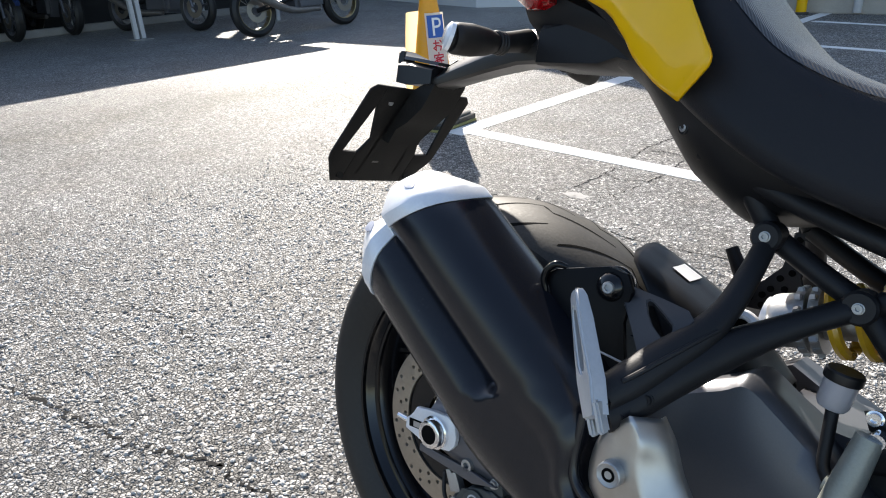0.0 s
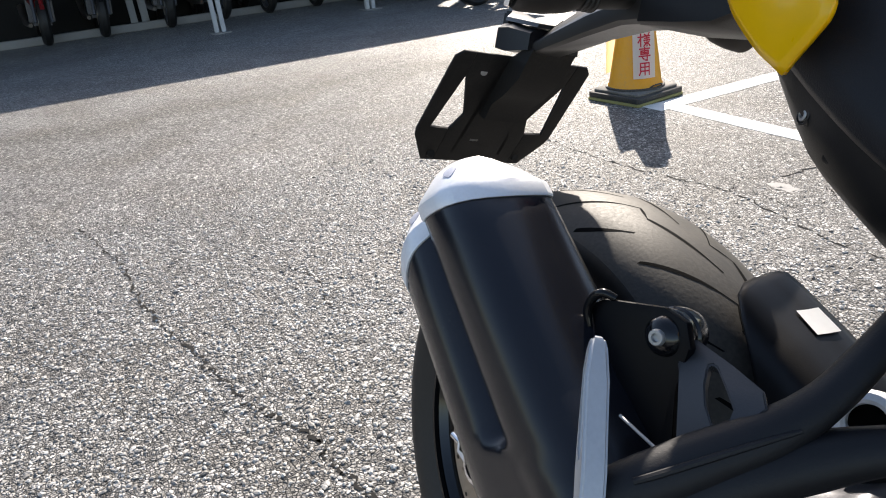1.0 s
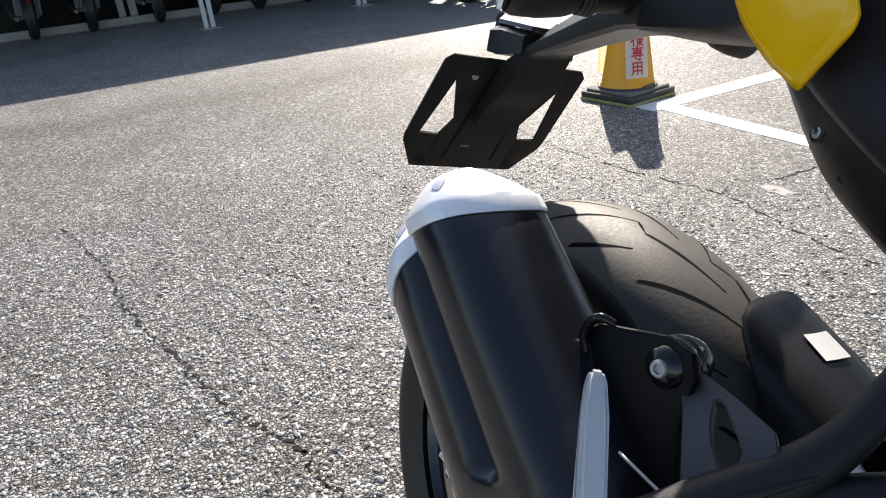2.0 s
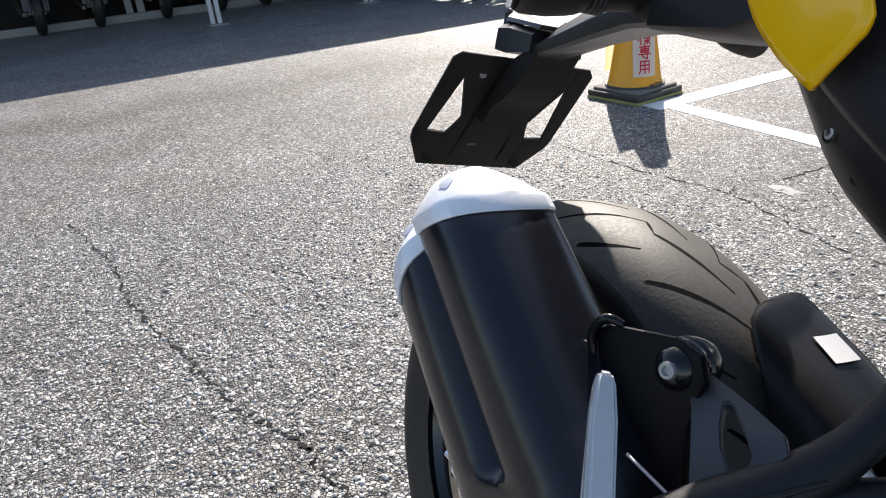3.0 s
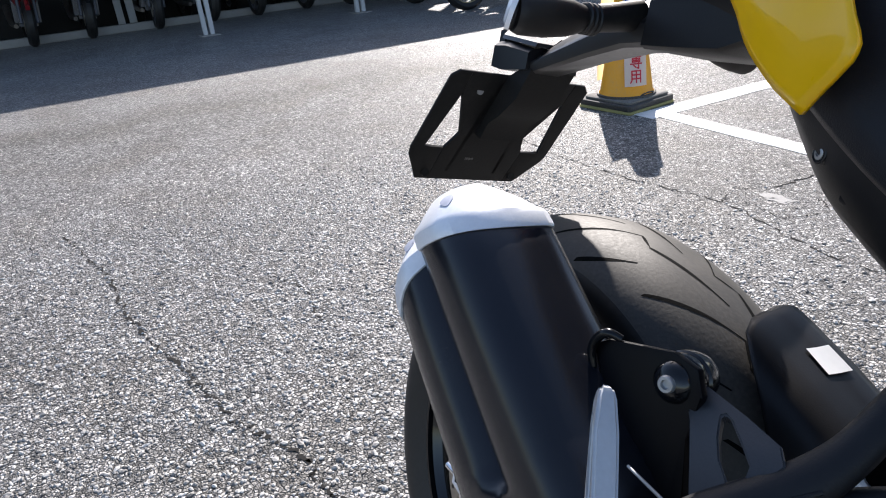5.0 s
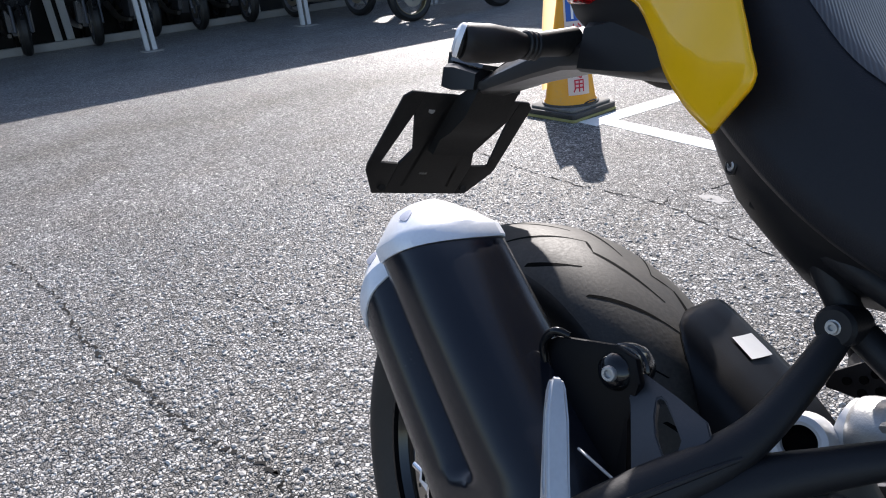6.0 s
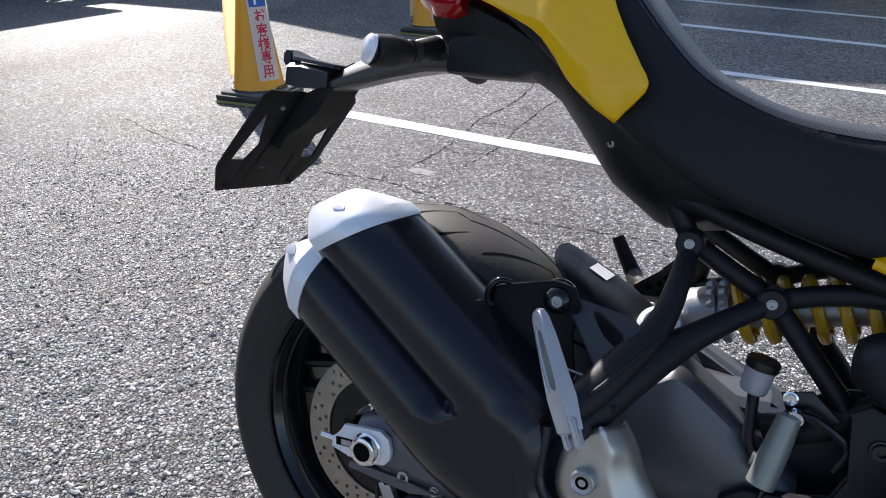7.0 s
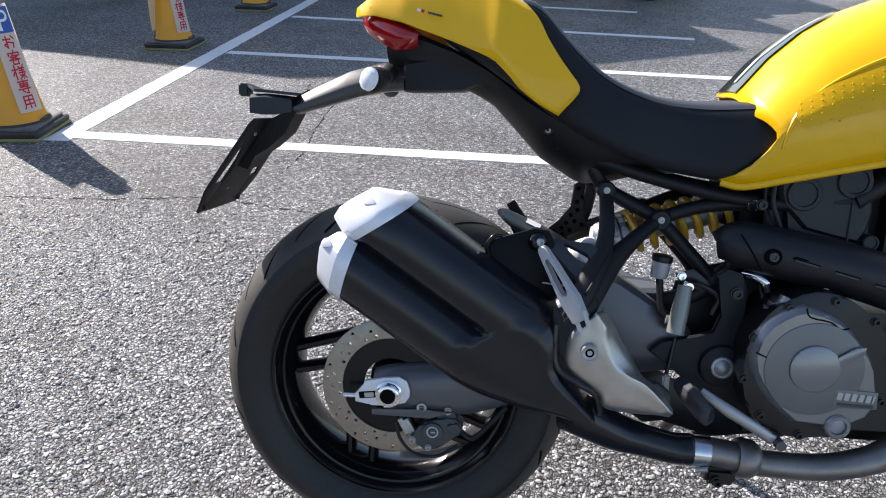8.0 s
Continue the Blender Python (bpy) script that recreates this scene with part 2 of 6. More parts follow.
CAST = material("cast aluminium", (0.42, 0.42, 0.42), 0.42, metal=0.75, vary=0.1, grain=500, bump=0.4)
GUARD = material("brushed guard", (0.52, 0.51, 0.49), 0.40, metal=1.0, vary=0.14, grain=60, stain=12)
CHROME = material("chrome", (0.8, 0.8, 0.82), 0.12, metal=1.0, vary=0.04)
PEG_ALLOY = material("satin footrest alloy", (0.50, 0.51, 0.53), 0.40, metal=0.35, vary=0.08, grain=300, bump=0.12)
PLATE_BLACK = material("black steel plate", (0.0035, 0.0035, 0.005), 0.38, vary=0.2, spec=0.14)
GREY_CAST = material("grey cast alloy", (0.115, 0.116, 0.128), 0.34, metal=0.4, vary=0.08, grain=500, bump=0.1)
COVER_DARK = material("darker grey cover field", (0.165, 0.166, 0.170), 0.34, metal=0.45, vary=0.05, grain=60, stain=10)
BRASS = material("dull brass", (0.36, 0.29, 0.16), 0.4, metal=0.8, vary=0.15)
GREY_COVER = material("grey engine cover", (0.235, 0.238, 0.245), 0.24, metal=0.5, coat=0.2, vary=0.04, grain=40, stain=10)
MASTER = material("grey green casting", (0.29, 0.30, 0.27), 0.45, metal=0.4, vary=0.12, grain=400, bump=0.3)
HANGER = material("grey painted bracket", (0.046, 0.047, 0.052), 0.45, vary=0.15, grain=500, bump=0.25)
STAY = material("dark grey painted stay", (0.030, 0.031, 0.035), 0.42, vary=0.18, grain=500, bump=0.2)
HOOD_GLOSS = material("gloss black film", (0.006, 0.006, 0.007), 0.14, coat=0.6, vary=0.1)
DARK_CAST = material("dark cast alloy", (0.020, 0.0215, 0.024), 0.5, metal=0.15, vary=0.15, grain=500, bump=0.3)
# greyer than the silver cap, for the shade inside its vents
VENT_SHADE = material("lavender grey for vent shade", (0.40, 0.42, 0.50), 0.5, metal=0.2)
CLEAR_LENS = material("clear indicator lens", (0.86, 0.86, 0.88), 0.12, coat=0.8, vary=0.08, grain=150, bump=0.5)
BRIGHT_STEEL = material("bright rolled steel", (0.62, 0.63, 0.66), 0.22, metal=1.0, vary=0.08, grain=90)
DISC = material("brake disc steel", (0.33, 0.295, 0.25), 0.36, metal=0.85, vary=0.14, grain=150)
STEEL_PIPE = material("heated steel pipe", (0.27, 0.245, 0.225), 0.42, metal=0.8, vary=0.25, grain=60, stain=14)
CALIPER = material("grey green caliper", (0.055, 0.064, 0.066), 0.45, metal=0.2, vary=0.18, grain=500, bump=0.35)
RED_LENS = glow_free_glass("red lens", (0.50, 0.006, 0.010), 0.10, 0.35)
SMOKE_LENS = glow_free_glass("milky reservoir", (0.50, 0.51, 0.56), 0.32, 0.45)
WHITE = material("white print", (0.80, 0.80, 0.79), 0.5, vary=0.04)
STICKER = material("glossy white label", (0.88, 0.88, 0.87), 0.5, vary=0.03)
RED_INK = material("red ink", (0.55, 0.01, 0.03), 0.6, vary=0.06)
BLUE_INK = material("blue ink", (0.02, 0.10, 0.40), 0.5, vary=0.06)
CONE = material("yellow cone plastic", (0.82, 0.36, 0.012), 0.42, vary=0.08, grain=80, stain=10, dust=(0.70, 0.33, 0.05))
PAPER = material("thin printed paper", (0.80, 0.80, 0.79), 0.55, vary=0.04)
_n, _l = PAPER.node_tree.nodes, PAPER.node_tree.links.new
_thin, _both = _n.new("ShaderNodeBsdfTranslucent"), _n.new("ShaderNodeMixShader")
_thin.inputs["Color"].default_value = (0.84, 0.74, 0.55, 1)
_both.inputs["Fac"].default_value = 0.45
_l(_n["Principled BSDF"].outputs["BSDF"], _both.inputs[1])
_l(_thin.outputs["BSDF"], _both.inputs[2])
_l(_both.outputs["Shader"], _n["Material Output"].inputs["Surface"])
# same paper; the orange tint stands in for light coming through off the cone
PAPER_BACK = PAPER.copy()
PAPER_BACK.name = "thin paper tinted by cone light"
PAPER_BACK.node_tree.nodes["Translucent BSDF"].inputs["Color"].default_value = (0.90, 0.66, 0.34, 1)
PAPER_BACK.node_tree.nodes["Mix Shader"].inputs["Fac"].default_value = 0.7
BASE_TOP = material("dusty grey rubber", (0.13, 0.125, 0.115), 0.75, vary=0.3, grain=120, bump=0.4, dust=(0.22, 0.21, 0.19))
CONE_BASE = material("cone weight rubber", (0.035, 0.034, 0.032), 0.65, vary=0.3, grain=120, bump=0.4, dust=(0.09, 0.085, 0.08))
BASE_EDGE = material("yellowed base rim", (0.30, 0.27, 0.10), 0.65, vary=0.25)
POST = material("white painted steel", (0.52, 0.525, 0.53), 0.45, vary=0.08, grain=60, dust=(0.42, 0.41, 0.39))
CONCRETE = material("concrete", (0.30, 0.29, 0.275), 0.8, vary=0.18, grain=90, bump=0.5, stain=3)
WALL_WHITE = material("white siding", (0.70, 0.71, 0.72), 0.6, vary=0.05, grain=30, stain=1.5)
# near-black stands in for deep shade under the roof, not a known wall colour
SHED_WALL_SHADE = material("shed wall darkened for shade", (0.022, 0.021, 0.021), 0.8, vary=0.2, grain=20, stain=2)
WALL_LOW = material("beige plinth", (0.42, 0.39, 0.34), 0.75, vary=0.12, grain=60)
ROOF = material("shed roof sheet", (0.24, 0.25, 0.27), 0.5, metal=0.3, vary=0.1)
DARK_PAINT = material("dark car paint", (0.012, 0.013, 0.016), 0.25, coat=1.0, vary=0.1)
BLUE_PAINT = material("blue paint", (0.02, 0.045, 0.16), 0.3, coat=0.8, vary=0.1)
RED_PAINT = material("red paint", (0.26, 0.015, 0.02), 0.3, coat=0.8, vary=0.1)
GLASS = glow_free_glass("tinted glass", (0.03, 0.035, 0.04), 0.05, 0.2)


# ---- building blocks ----
def part(name, bm, mat, parent=None, label="", smooth=38, m=None, solid=0.0):
    """Links a bmesh as one object under its thing."""
    bmesh.ops.recalc_face_normals(bm, faces=bm.faces)
    me = bpy.data.meshes.new(name)
    bm.to_mesh(me)
    bm.free()
    me.materials.append(mat)
    if smooth:
        me.shade_smooth()
        me.set_sharp_from_angle(angle=radians(smooth))
    ob = new(name, me)
    if m is not None:
        ob.matrix_basis = m
    if parent is not None:
        ob.parent = parent
    if label:
        tagged(ob, label)
    if solid:
        mod = ob.modifiers.new("thickness", "SOLIDIFY")
        mod.thickness, mod.offset = solid, -1
    return ob


def ring_faces(bm, a, b, closed=True):
    n = len(a)
    for i in range(n if closed else n - 1):
        j = (i + 1) % n
        bm.faces.new((a[i], a[j], b[j], b[i]))


def loft(sections, cap=True, bm=None, closed=True):
    bm = bm or bmesh.new()
    rows = [[bm.verts.new(p) for p in s] for s in sections]
    for a, b in zip(rows, rows[1:]):
        ring_faces(bm, a, b, closed)
    if cap:
        bm.faces.new(rows[0])
        bm.faces.new(rows[-1])
    return bm


def smooth_path(points, steps=6):
    """Catmull-Rom through the points."""
    p = [Vector(q) for q in points]
    p = [p[0] * 2 - p[1]] + p + [p[-1] * 2 - p[-2]]
    out = []
    for i in range(1, len(p) - 2):
        for k in range(steps):
            t = k / steps
            a, b, c, d = p[i - 1:i + 3]
            out.append(0.5 * (2 * b + (c - a) * t + (2 * a - 5 * b + 4 * c - d) * t * t + (3 * b - a - 3 * c + d) * t ** 3))
    out.append(p[-2])
    return out


def tube(points, radius, seg=12, steps=6, flat=1.0, up=(0, 1, 0), bm=None):
    """A swept round or flattened bar; radius is a number or one for each given point."""
    rad = list(radius) if isinstance(radius, (list, tuple)) else [radius] * len(points)
    path = smooth_path(points, steps) if steps > 1 else [Vector(q) for q in points]
    sections = []
    for i, p in enumerate(path):
        u = i / (len(path) - 1) * (len(points) - 1)
        k = min(int(u), len(points) - 2)
        r = rad[k] + (rad[k + 1] - rad[k]) * (u - k)
        d = (path[min(i + 1, len(path) - 1)] - path[max(i - 1, 0)]).normalized()
        ref = Vector(up)
        if abs(d.dot(ref)) > 0.95:
            ref = Vector((1, 0, 0)) if abs(d.x) < 0.9 else Vector((0, 0, 1))
        s = d.cross(ref).normalized()
        w = s.cross(d).normalized()
        sections.append([p + (s * math.cos(a) + w * math.sin(a) * flat) * r for a in (2 * math.pi * j / seg for j in range(seg))])
    return loft(sections, bm=bm)


def lathe(profile, seg=64, axis="y", closed=False, bm=None, centre=(0, 0, 0)):
    """Turns (offset along the axis, radius) round the axis."""
    bm = bm or bmesh.new()
    rows = []
    for u, r in profile:
        row = []
        for j in range(seg):
            a = 2 * math.pi * j / seg
            x, z = r * math.cos(a), r * math.sin(a)
            v = {"y": (x, u, z), "z": (x, z, u), "x": (u, x, z)}[axis]
            row.append(bm.verts.new(Vector(v) + Vector(centre)))
        rows.append(row)
    pairs = list(zip(rows, rows[1:])) + ([(rows[-1], rows[0])] if closed else [])
    for a, b in pairs:
        ring_faces(bm, a, b)
    if not closed:
        for row in (rows[0], rows[-1]):
            bm.faces.new(row)
    return bm


def plate(outline, thick, place, bevel=0.0, bm=None):
    """An outline (u, v) extruded by thick along w; place(u, v, w) gives the point."""
    bm = bm or bmesh.new()
    a = [bm.verts.new(place(u, v, 0)) for u, v in outline]
    b = [bm.verts.new(place(u, v, thick)) for u, v in outline]
    ring_faces(bm, a, b)
    bm.faces.new(a)
    bm.faces.new(b)
    if bevel:
        bmesh.ops.bevel(bm, geom=list(bm.edges), offset=bevel, segments=2, affect="EDGES", profile=0.6)
    return bm


def side(y):
    return lambda u, v, w: Vector((u, y - w, v))


def dome(outline, y, rise, inset=0.72, thick=0.004, bm=None):
    """A pressed cover facing -y: the outline's edge, a raised rounded field, and a rim behind."""
    bm = bm or bmesh.new()
    cx = sum(p[0] for p in outline) / len(outline)
    cz = sum(p[1] for p in outline) / len(outline)
    rows = []
    for k, dy in ((1.0, thick), (1.0, 0.0), (0.96, -rise * 0.4), (0.88, -rise * 0.8), (inset, -rise)):
        rows.append([bm.verts.new((cx + (u - cx) * k, y + dy, cz + (v - cz) * k)) for u, v in outline])
    for a, b in zip(rows, rows[1:]):
        ring_faces(bm, a, b)
    bm.faces.new(rows[-1])
    bm.faces.new(rows[0])
    return bm


def box(size, at=(0, 0, 0), bevel=0.0, turn=None, bm=None):
    bm = bm or bmesh.new()
    made = bmesh.ops.create_cube(bm, size=1.0)["verts"]
    m = Matrix.Translation(at) @ (turn or Matrix()) @ Matrix.Diagonal((*size, 1))
    bmesh.ops.transform(bm, matrix=m, verts=made)
    if bevel:
        bmesh.ops.bevel(bm, geom=[e for e in bm.edges if e.verts[0] in made], offset=bevel, segments=2, affect="EDGES")
    return bm


def rod(a, b, r, seg=16, bm=None):
    return tube([a, b], r, seg, 1, bm=bm)


def lerp_table(table, x):
    if x <= table[0][0]:
        return table[0][1]
    for (x0, y0), (x1, y1) in zip(table, table[1:]):
        if x <= x1:
            return y0 + (y1 - y0) * (x - x0) / (x1 - x0)
    return table[-1][1]


def thing(name, label, category, m=None, group="", kind=""):
    ob = tagged(new(name), label, category, group, kind)
    ob.matrix_basis = m or Matrix()
    return ob


# ---- ground ----
def ground_sheet():
    bm = bmesh.new()
    s = 400
    bm.faces.new([bm.verts.new(p) for p in ((-s, -s, 0), (s, -s, 0), (s, s, 0), (-s, s, 0))])
    return part("ground", bm, ASPHALT, smooth=0)


tagged(ground_sheet(), "worn grey asphalt with pale stone chippings", "ground", kind="structure")


def painted_line(a, b, width, label):
    """A worn stripe of thick road paint with slightly ragged edges."""
    a, b = Vector((*a, 0)), Vector((*b, 0))
    d = (b - a).normalized()
    s = Vector((-d.y, d.x, 0)) * width / 2
    n = max(4, int((b - a).length / 0.06))
    left, right = [], []
    for i in range(n + 1):
        p = a + (b - a) * i / n
        left.append(p + s * (1 + random.uniform(-0.05, 0.05)))
        right.append(p - s * (1 + random.uniform(-0.05, 0.05)))
    bm = bmesh.new()
    lo = [bm.verts.new(p) for p in left + right[::-1]]
    hi = [bm.verts.new(p + Vector((0, 0, 0.0025))) for p in left + right[::-1]]
    ring_faces(bm, lo, hi)
    m = n + 1
    for i in range(n):
        bm.faces.new((hi[i], hi[i + 1], hi[2 * m - 2 - i], hi[2 * m - 1 - i]))
    return tagged(part("parking_line", bm, LINE_PAINT, smooth=0), label, "road marking", kind="structure")


LINE = "worn white painted parking line on the asphalt"
painted_line((-2.02, 2.02), (-2.10, 10.5), 0.13, LINE)
painted_line((-1.955, 2.12), (5.6, 1.86), 0.105, LINE)
painted_line((-1.96, 4.19), (5.6, 3.55), 0.10, LINE)
painted_line((-1.96, 5.96), (1.85, 5.36), 0.10, LINE)
painted_line((-1.96, 7.58), (1.6, 6.9), 0.10, LINE)


def crack(points, width):
    """A narrow tarry crack that wanders over the asphalt, with crumbled edges."""
    path = smooth_path([(x, y, 0.0015) for x, y in points], 22)
    bm = bmesh.new()
    rows = []
    for i, p in enumerate(path):
        d = (path[min(i + 1, len(path) - 1)] - path[max(i - 1, 0)]).normalized()
        s = Vector((-d.y, d.x, 0))
        j = Vector((random.gauss(0, 0.005), random.gauss(0, 0.005), 0))
        w = width * random.choice((0.08, 0.3, 0.6, 0.9, 1.3))
        rows.append((bm.verts.new(p + j + s * w / 2), bm.verts.new(p + j - s * w / 2)))
    for (a, b), (c, d) in zip(rows, rows[1:]):
        bm.faces.new((a, b, d, c))
    return tagged(part("crack", bm, CRACK, smooth=0), "dark narrow crack in the asphalt", "crack", kind="structure")


crack([(-2.35, -0.62), (-2.05, -0.55), (-1.85, -0.50), (-1.45, -0.46), (-1.05, -0.36), (-0.80, -0.30), (-0.63, -0.22), (-0.50, -0.20), (-0.30, -0.14)], 0.0115)
crack([(-1.5, -0.05), (-1.3, 0.02), (-1.12, 0.0), (-0.95, 0.06)], 0.006)
crack([(-1.02, 1.42), (-0.93, 1.48), (-0.80, 1.46), (-0.74, 1.60), (-0.84, 1.68), (-0.98, 1.66), (-1.05, 1.54), (-1.0, 1.42)], 0.004)
crack([(-2.6, 1.5), (-2.0, 1.35), (-1.4, 1.36), (-1.0, 1.42), (-0.5, 1.33), (0.1, 1.40), (0.7, 1.32)], 0.006)
crack([(-0.98, 1.66), (-0.97, 2.0), (-1.02, 2.35), (-1.0, 2.8), (-1.08, 3.3)], 0.0085)
crack([(-0.80, 1.66), (-0.76, 2.0), (-0.80, 2.4), (-0.82, 3.2)], 0.0085)
crack([(-1.0, 2.30), (-0.9, 2.33), (-0.8, 2.31)], 0.0075)
crack([(-1.03, 2.62), (-0.9, 2.66), (-0.81, 2.62)], 0.0075)
crack([(-0.98, 1.90), (-0.9, 1.86), (-0.78, 1.90)], 0.0075)


def loose_chippings(count):
    """Proud stone chippings bedded in the surface where the camera passes nearest."""
    base = bmesh.new()
    bmesh.ops.create_icosphere(base, subdivisions=1, radius=1.0)
    bv = np.array([v.co[:] for v in base.verts])
    bf = np.array([[v.index for v in f.verts] for f in base.faces])
    base.free()
    rng = np.random.default_rng(4)
    x = -2.4 + 3.3 * rng.random(count) ** 0.85
    y = rng.uniform(-1.05, 1.15, count) + rng.normal(0, 0.22, count)
    x = x + rng.normal(0, 0.22, count)
    r = np.where(rng.random(count) < 0.9, rng.uniform(0.0026, 0.0050, count), rng.uniform(0.0050, 0.0075, count))
    a = rng.uniform(0, 2 * math.pi, count)
    size = np.stack((r * rng.uniform(0.8, 1.5, count), r * rng.uniform(0.7, 1.1, count), r * rng.uniform(0.4, 0.75, count)), 1)
    p = bv[None] * (1 + rng.uniform(-0.28, 0.28, (count, len(bv), 1))) * size[:, None]
    ca, sa = np.cos(a)[:, None], np.sin(a)[:, None]
    q = np.stack((p[..., 0] * ca - p[..., 1] * sa + x[:, None], p[..., 0] * sa + p[..., 1] * ca + y[:, None], p[..., 2] + size[:, 2:] * 0.2), 2)
    f = bf[None] + (np.arange(count) * len(bv))[:, None, None]
    me = bpy.data.meshes.new("chippings")
    me.from_pydata(q.reshape(-1, 3).tolist(), [], f.reshape(-1, 3).tolist())
    me.materials.append(CHIP)
    return tagged(new("chippings", me), "pale loose stone chippings in the asphalt", "gravel", kind="stuff")


loose_chippings(42000)


def paint_remnant(x, y, count):
    """A pale worn spot with a few small flakes of old paint."""
    bm = bmesh.new()
    n = 22
    bm.faces.new([bm.verts.new((x + 0.065 * random.uniform(0.6, 1.2) * math.cos(2 * math.pi * j / n), y + 0.032 * random.uniform(0.6, 1.2) * math.sin(2 * math.pi * j / n), 0.0014)) for j in range(n)])
    for k in range(count):
        a, d = random.uniform(0, 2 * math.pi), abs(random.gauss(0, 0.05))
        cx, cy, r = x + d * 1.7 * math.cos(a), y + d * math.sin(a), random.uniform(0.002, 0.006)
        bm.faces.new([bm.verts.new((cx + r * random.uniform(0.5, 1.3) * math.cos(q), cy + r * random.uniform(0.4, 0.9) * math.sin(q), 0.0034)) for q in (2 * math.pi * j / 6 for j in range(6))])
    return tagged(part("worn_spot", bm, WORN, smooth=0), "pale worn spot in the asphalt", "stain", kind="structure")


paint_remnant(-0.91, 1.58, 40)


# ---- traffic cones ----
def kana(strokes, w, h):
    """Brush strokes of one character in a w by h cell: thin bars between points of a 10 by 10 grid."""
    bm = bmesh.new()
    for x0, y0, x1, y1 in strokes:
        a, b = Vector((x0 / 10 * w, -y0 / 10 * h, 0)), Vector((x1 / 10 * w, -y1 / 10 * h, 0))
        d = (b - a)
        if d.length < 1e-6:
            continue
        d.normalize()
        s = Vector((-d.y, d.x, 0)) * w * 0.05
        e = d * w * 0.04
        bm.faces.new([bm.verts.new(q) for q in (a - e + s, a - e - s, b + e - s, b + e + s)])
    return bm


GLYPHS = [
    [(1, 3, 6, 3), (3, 1, 3, 9), (3, 9, 1, 7), (1, 7, 4, 5), (4, 5, 8, 6), (8, 6, 7, 9), (7, 1, 9, 3)],
    [(5, 0, 5, 2), (1, 2, 9, 2), (1, 2, 1, 4), (9, 2, 9, 4), (4, 3, 2, 5), (4, 4, 8, 4), (8, 4, 1, 7), (3, 5, 9, 7), (3, 7, 7, 7), (3, 7, 3, 10), (7, 7, 7, 10), (3, 10, 7, 10)],
    [(2, 0, 2, 10), (0, 3, 4, 3), (2, 4, 0, 7), (5, 1, 6, 2), (9, 0, 8, 2), (4.5, 2.5, 9.5, 2.5), (5, 4, 9, 4), (4.5, 5.5, 9.5, 5.5), (7, 2, 7, 10), (5, 7, 6, 8), (4.5, 10, 6.5, 7.5), (9, 6.5, 8, 7.5), (7.5, 7.5, 9.5, 10)],
    [(1, 1, 9, 1), (5, 0, 5, 5), (2, 2.5, 8, 2.5), (2, 2.5, 2, 5), (8, 2.5, 8, 5), (2, 3.8, 8, 3.8), (2, 5, 8, 5), (0.5, 6.5, 9.5, 6.5), (7, 5.5, 7, 10), (7, 10, 5.5, 9.5), (3, 7.5, 4.5, 9)],
    [(1.5, 1, 8.5, 1), (1.5, 1, 1.5, 8), (1.5, 8, 0.5, 10), (8.5, 1, 8.5, 10), (1.5, 4, 8.5, 4), (1.5, 7, 8.5, 7), (5, 1, 5, 10)],
]


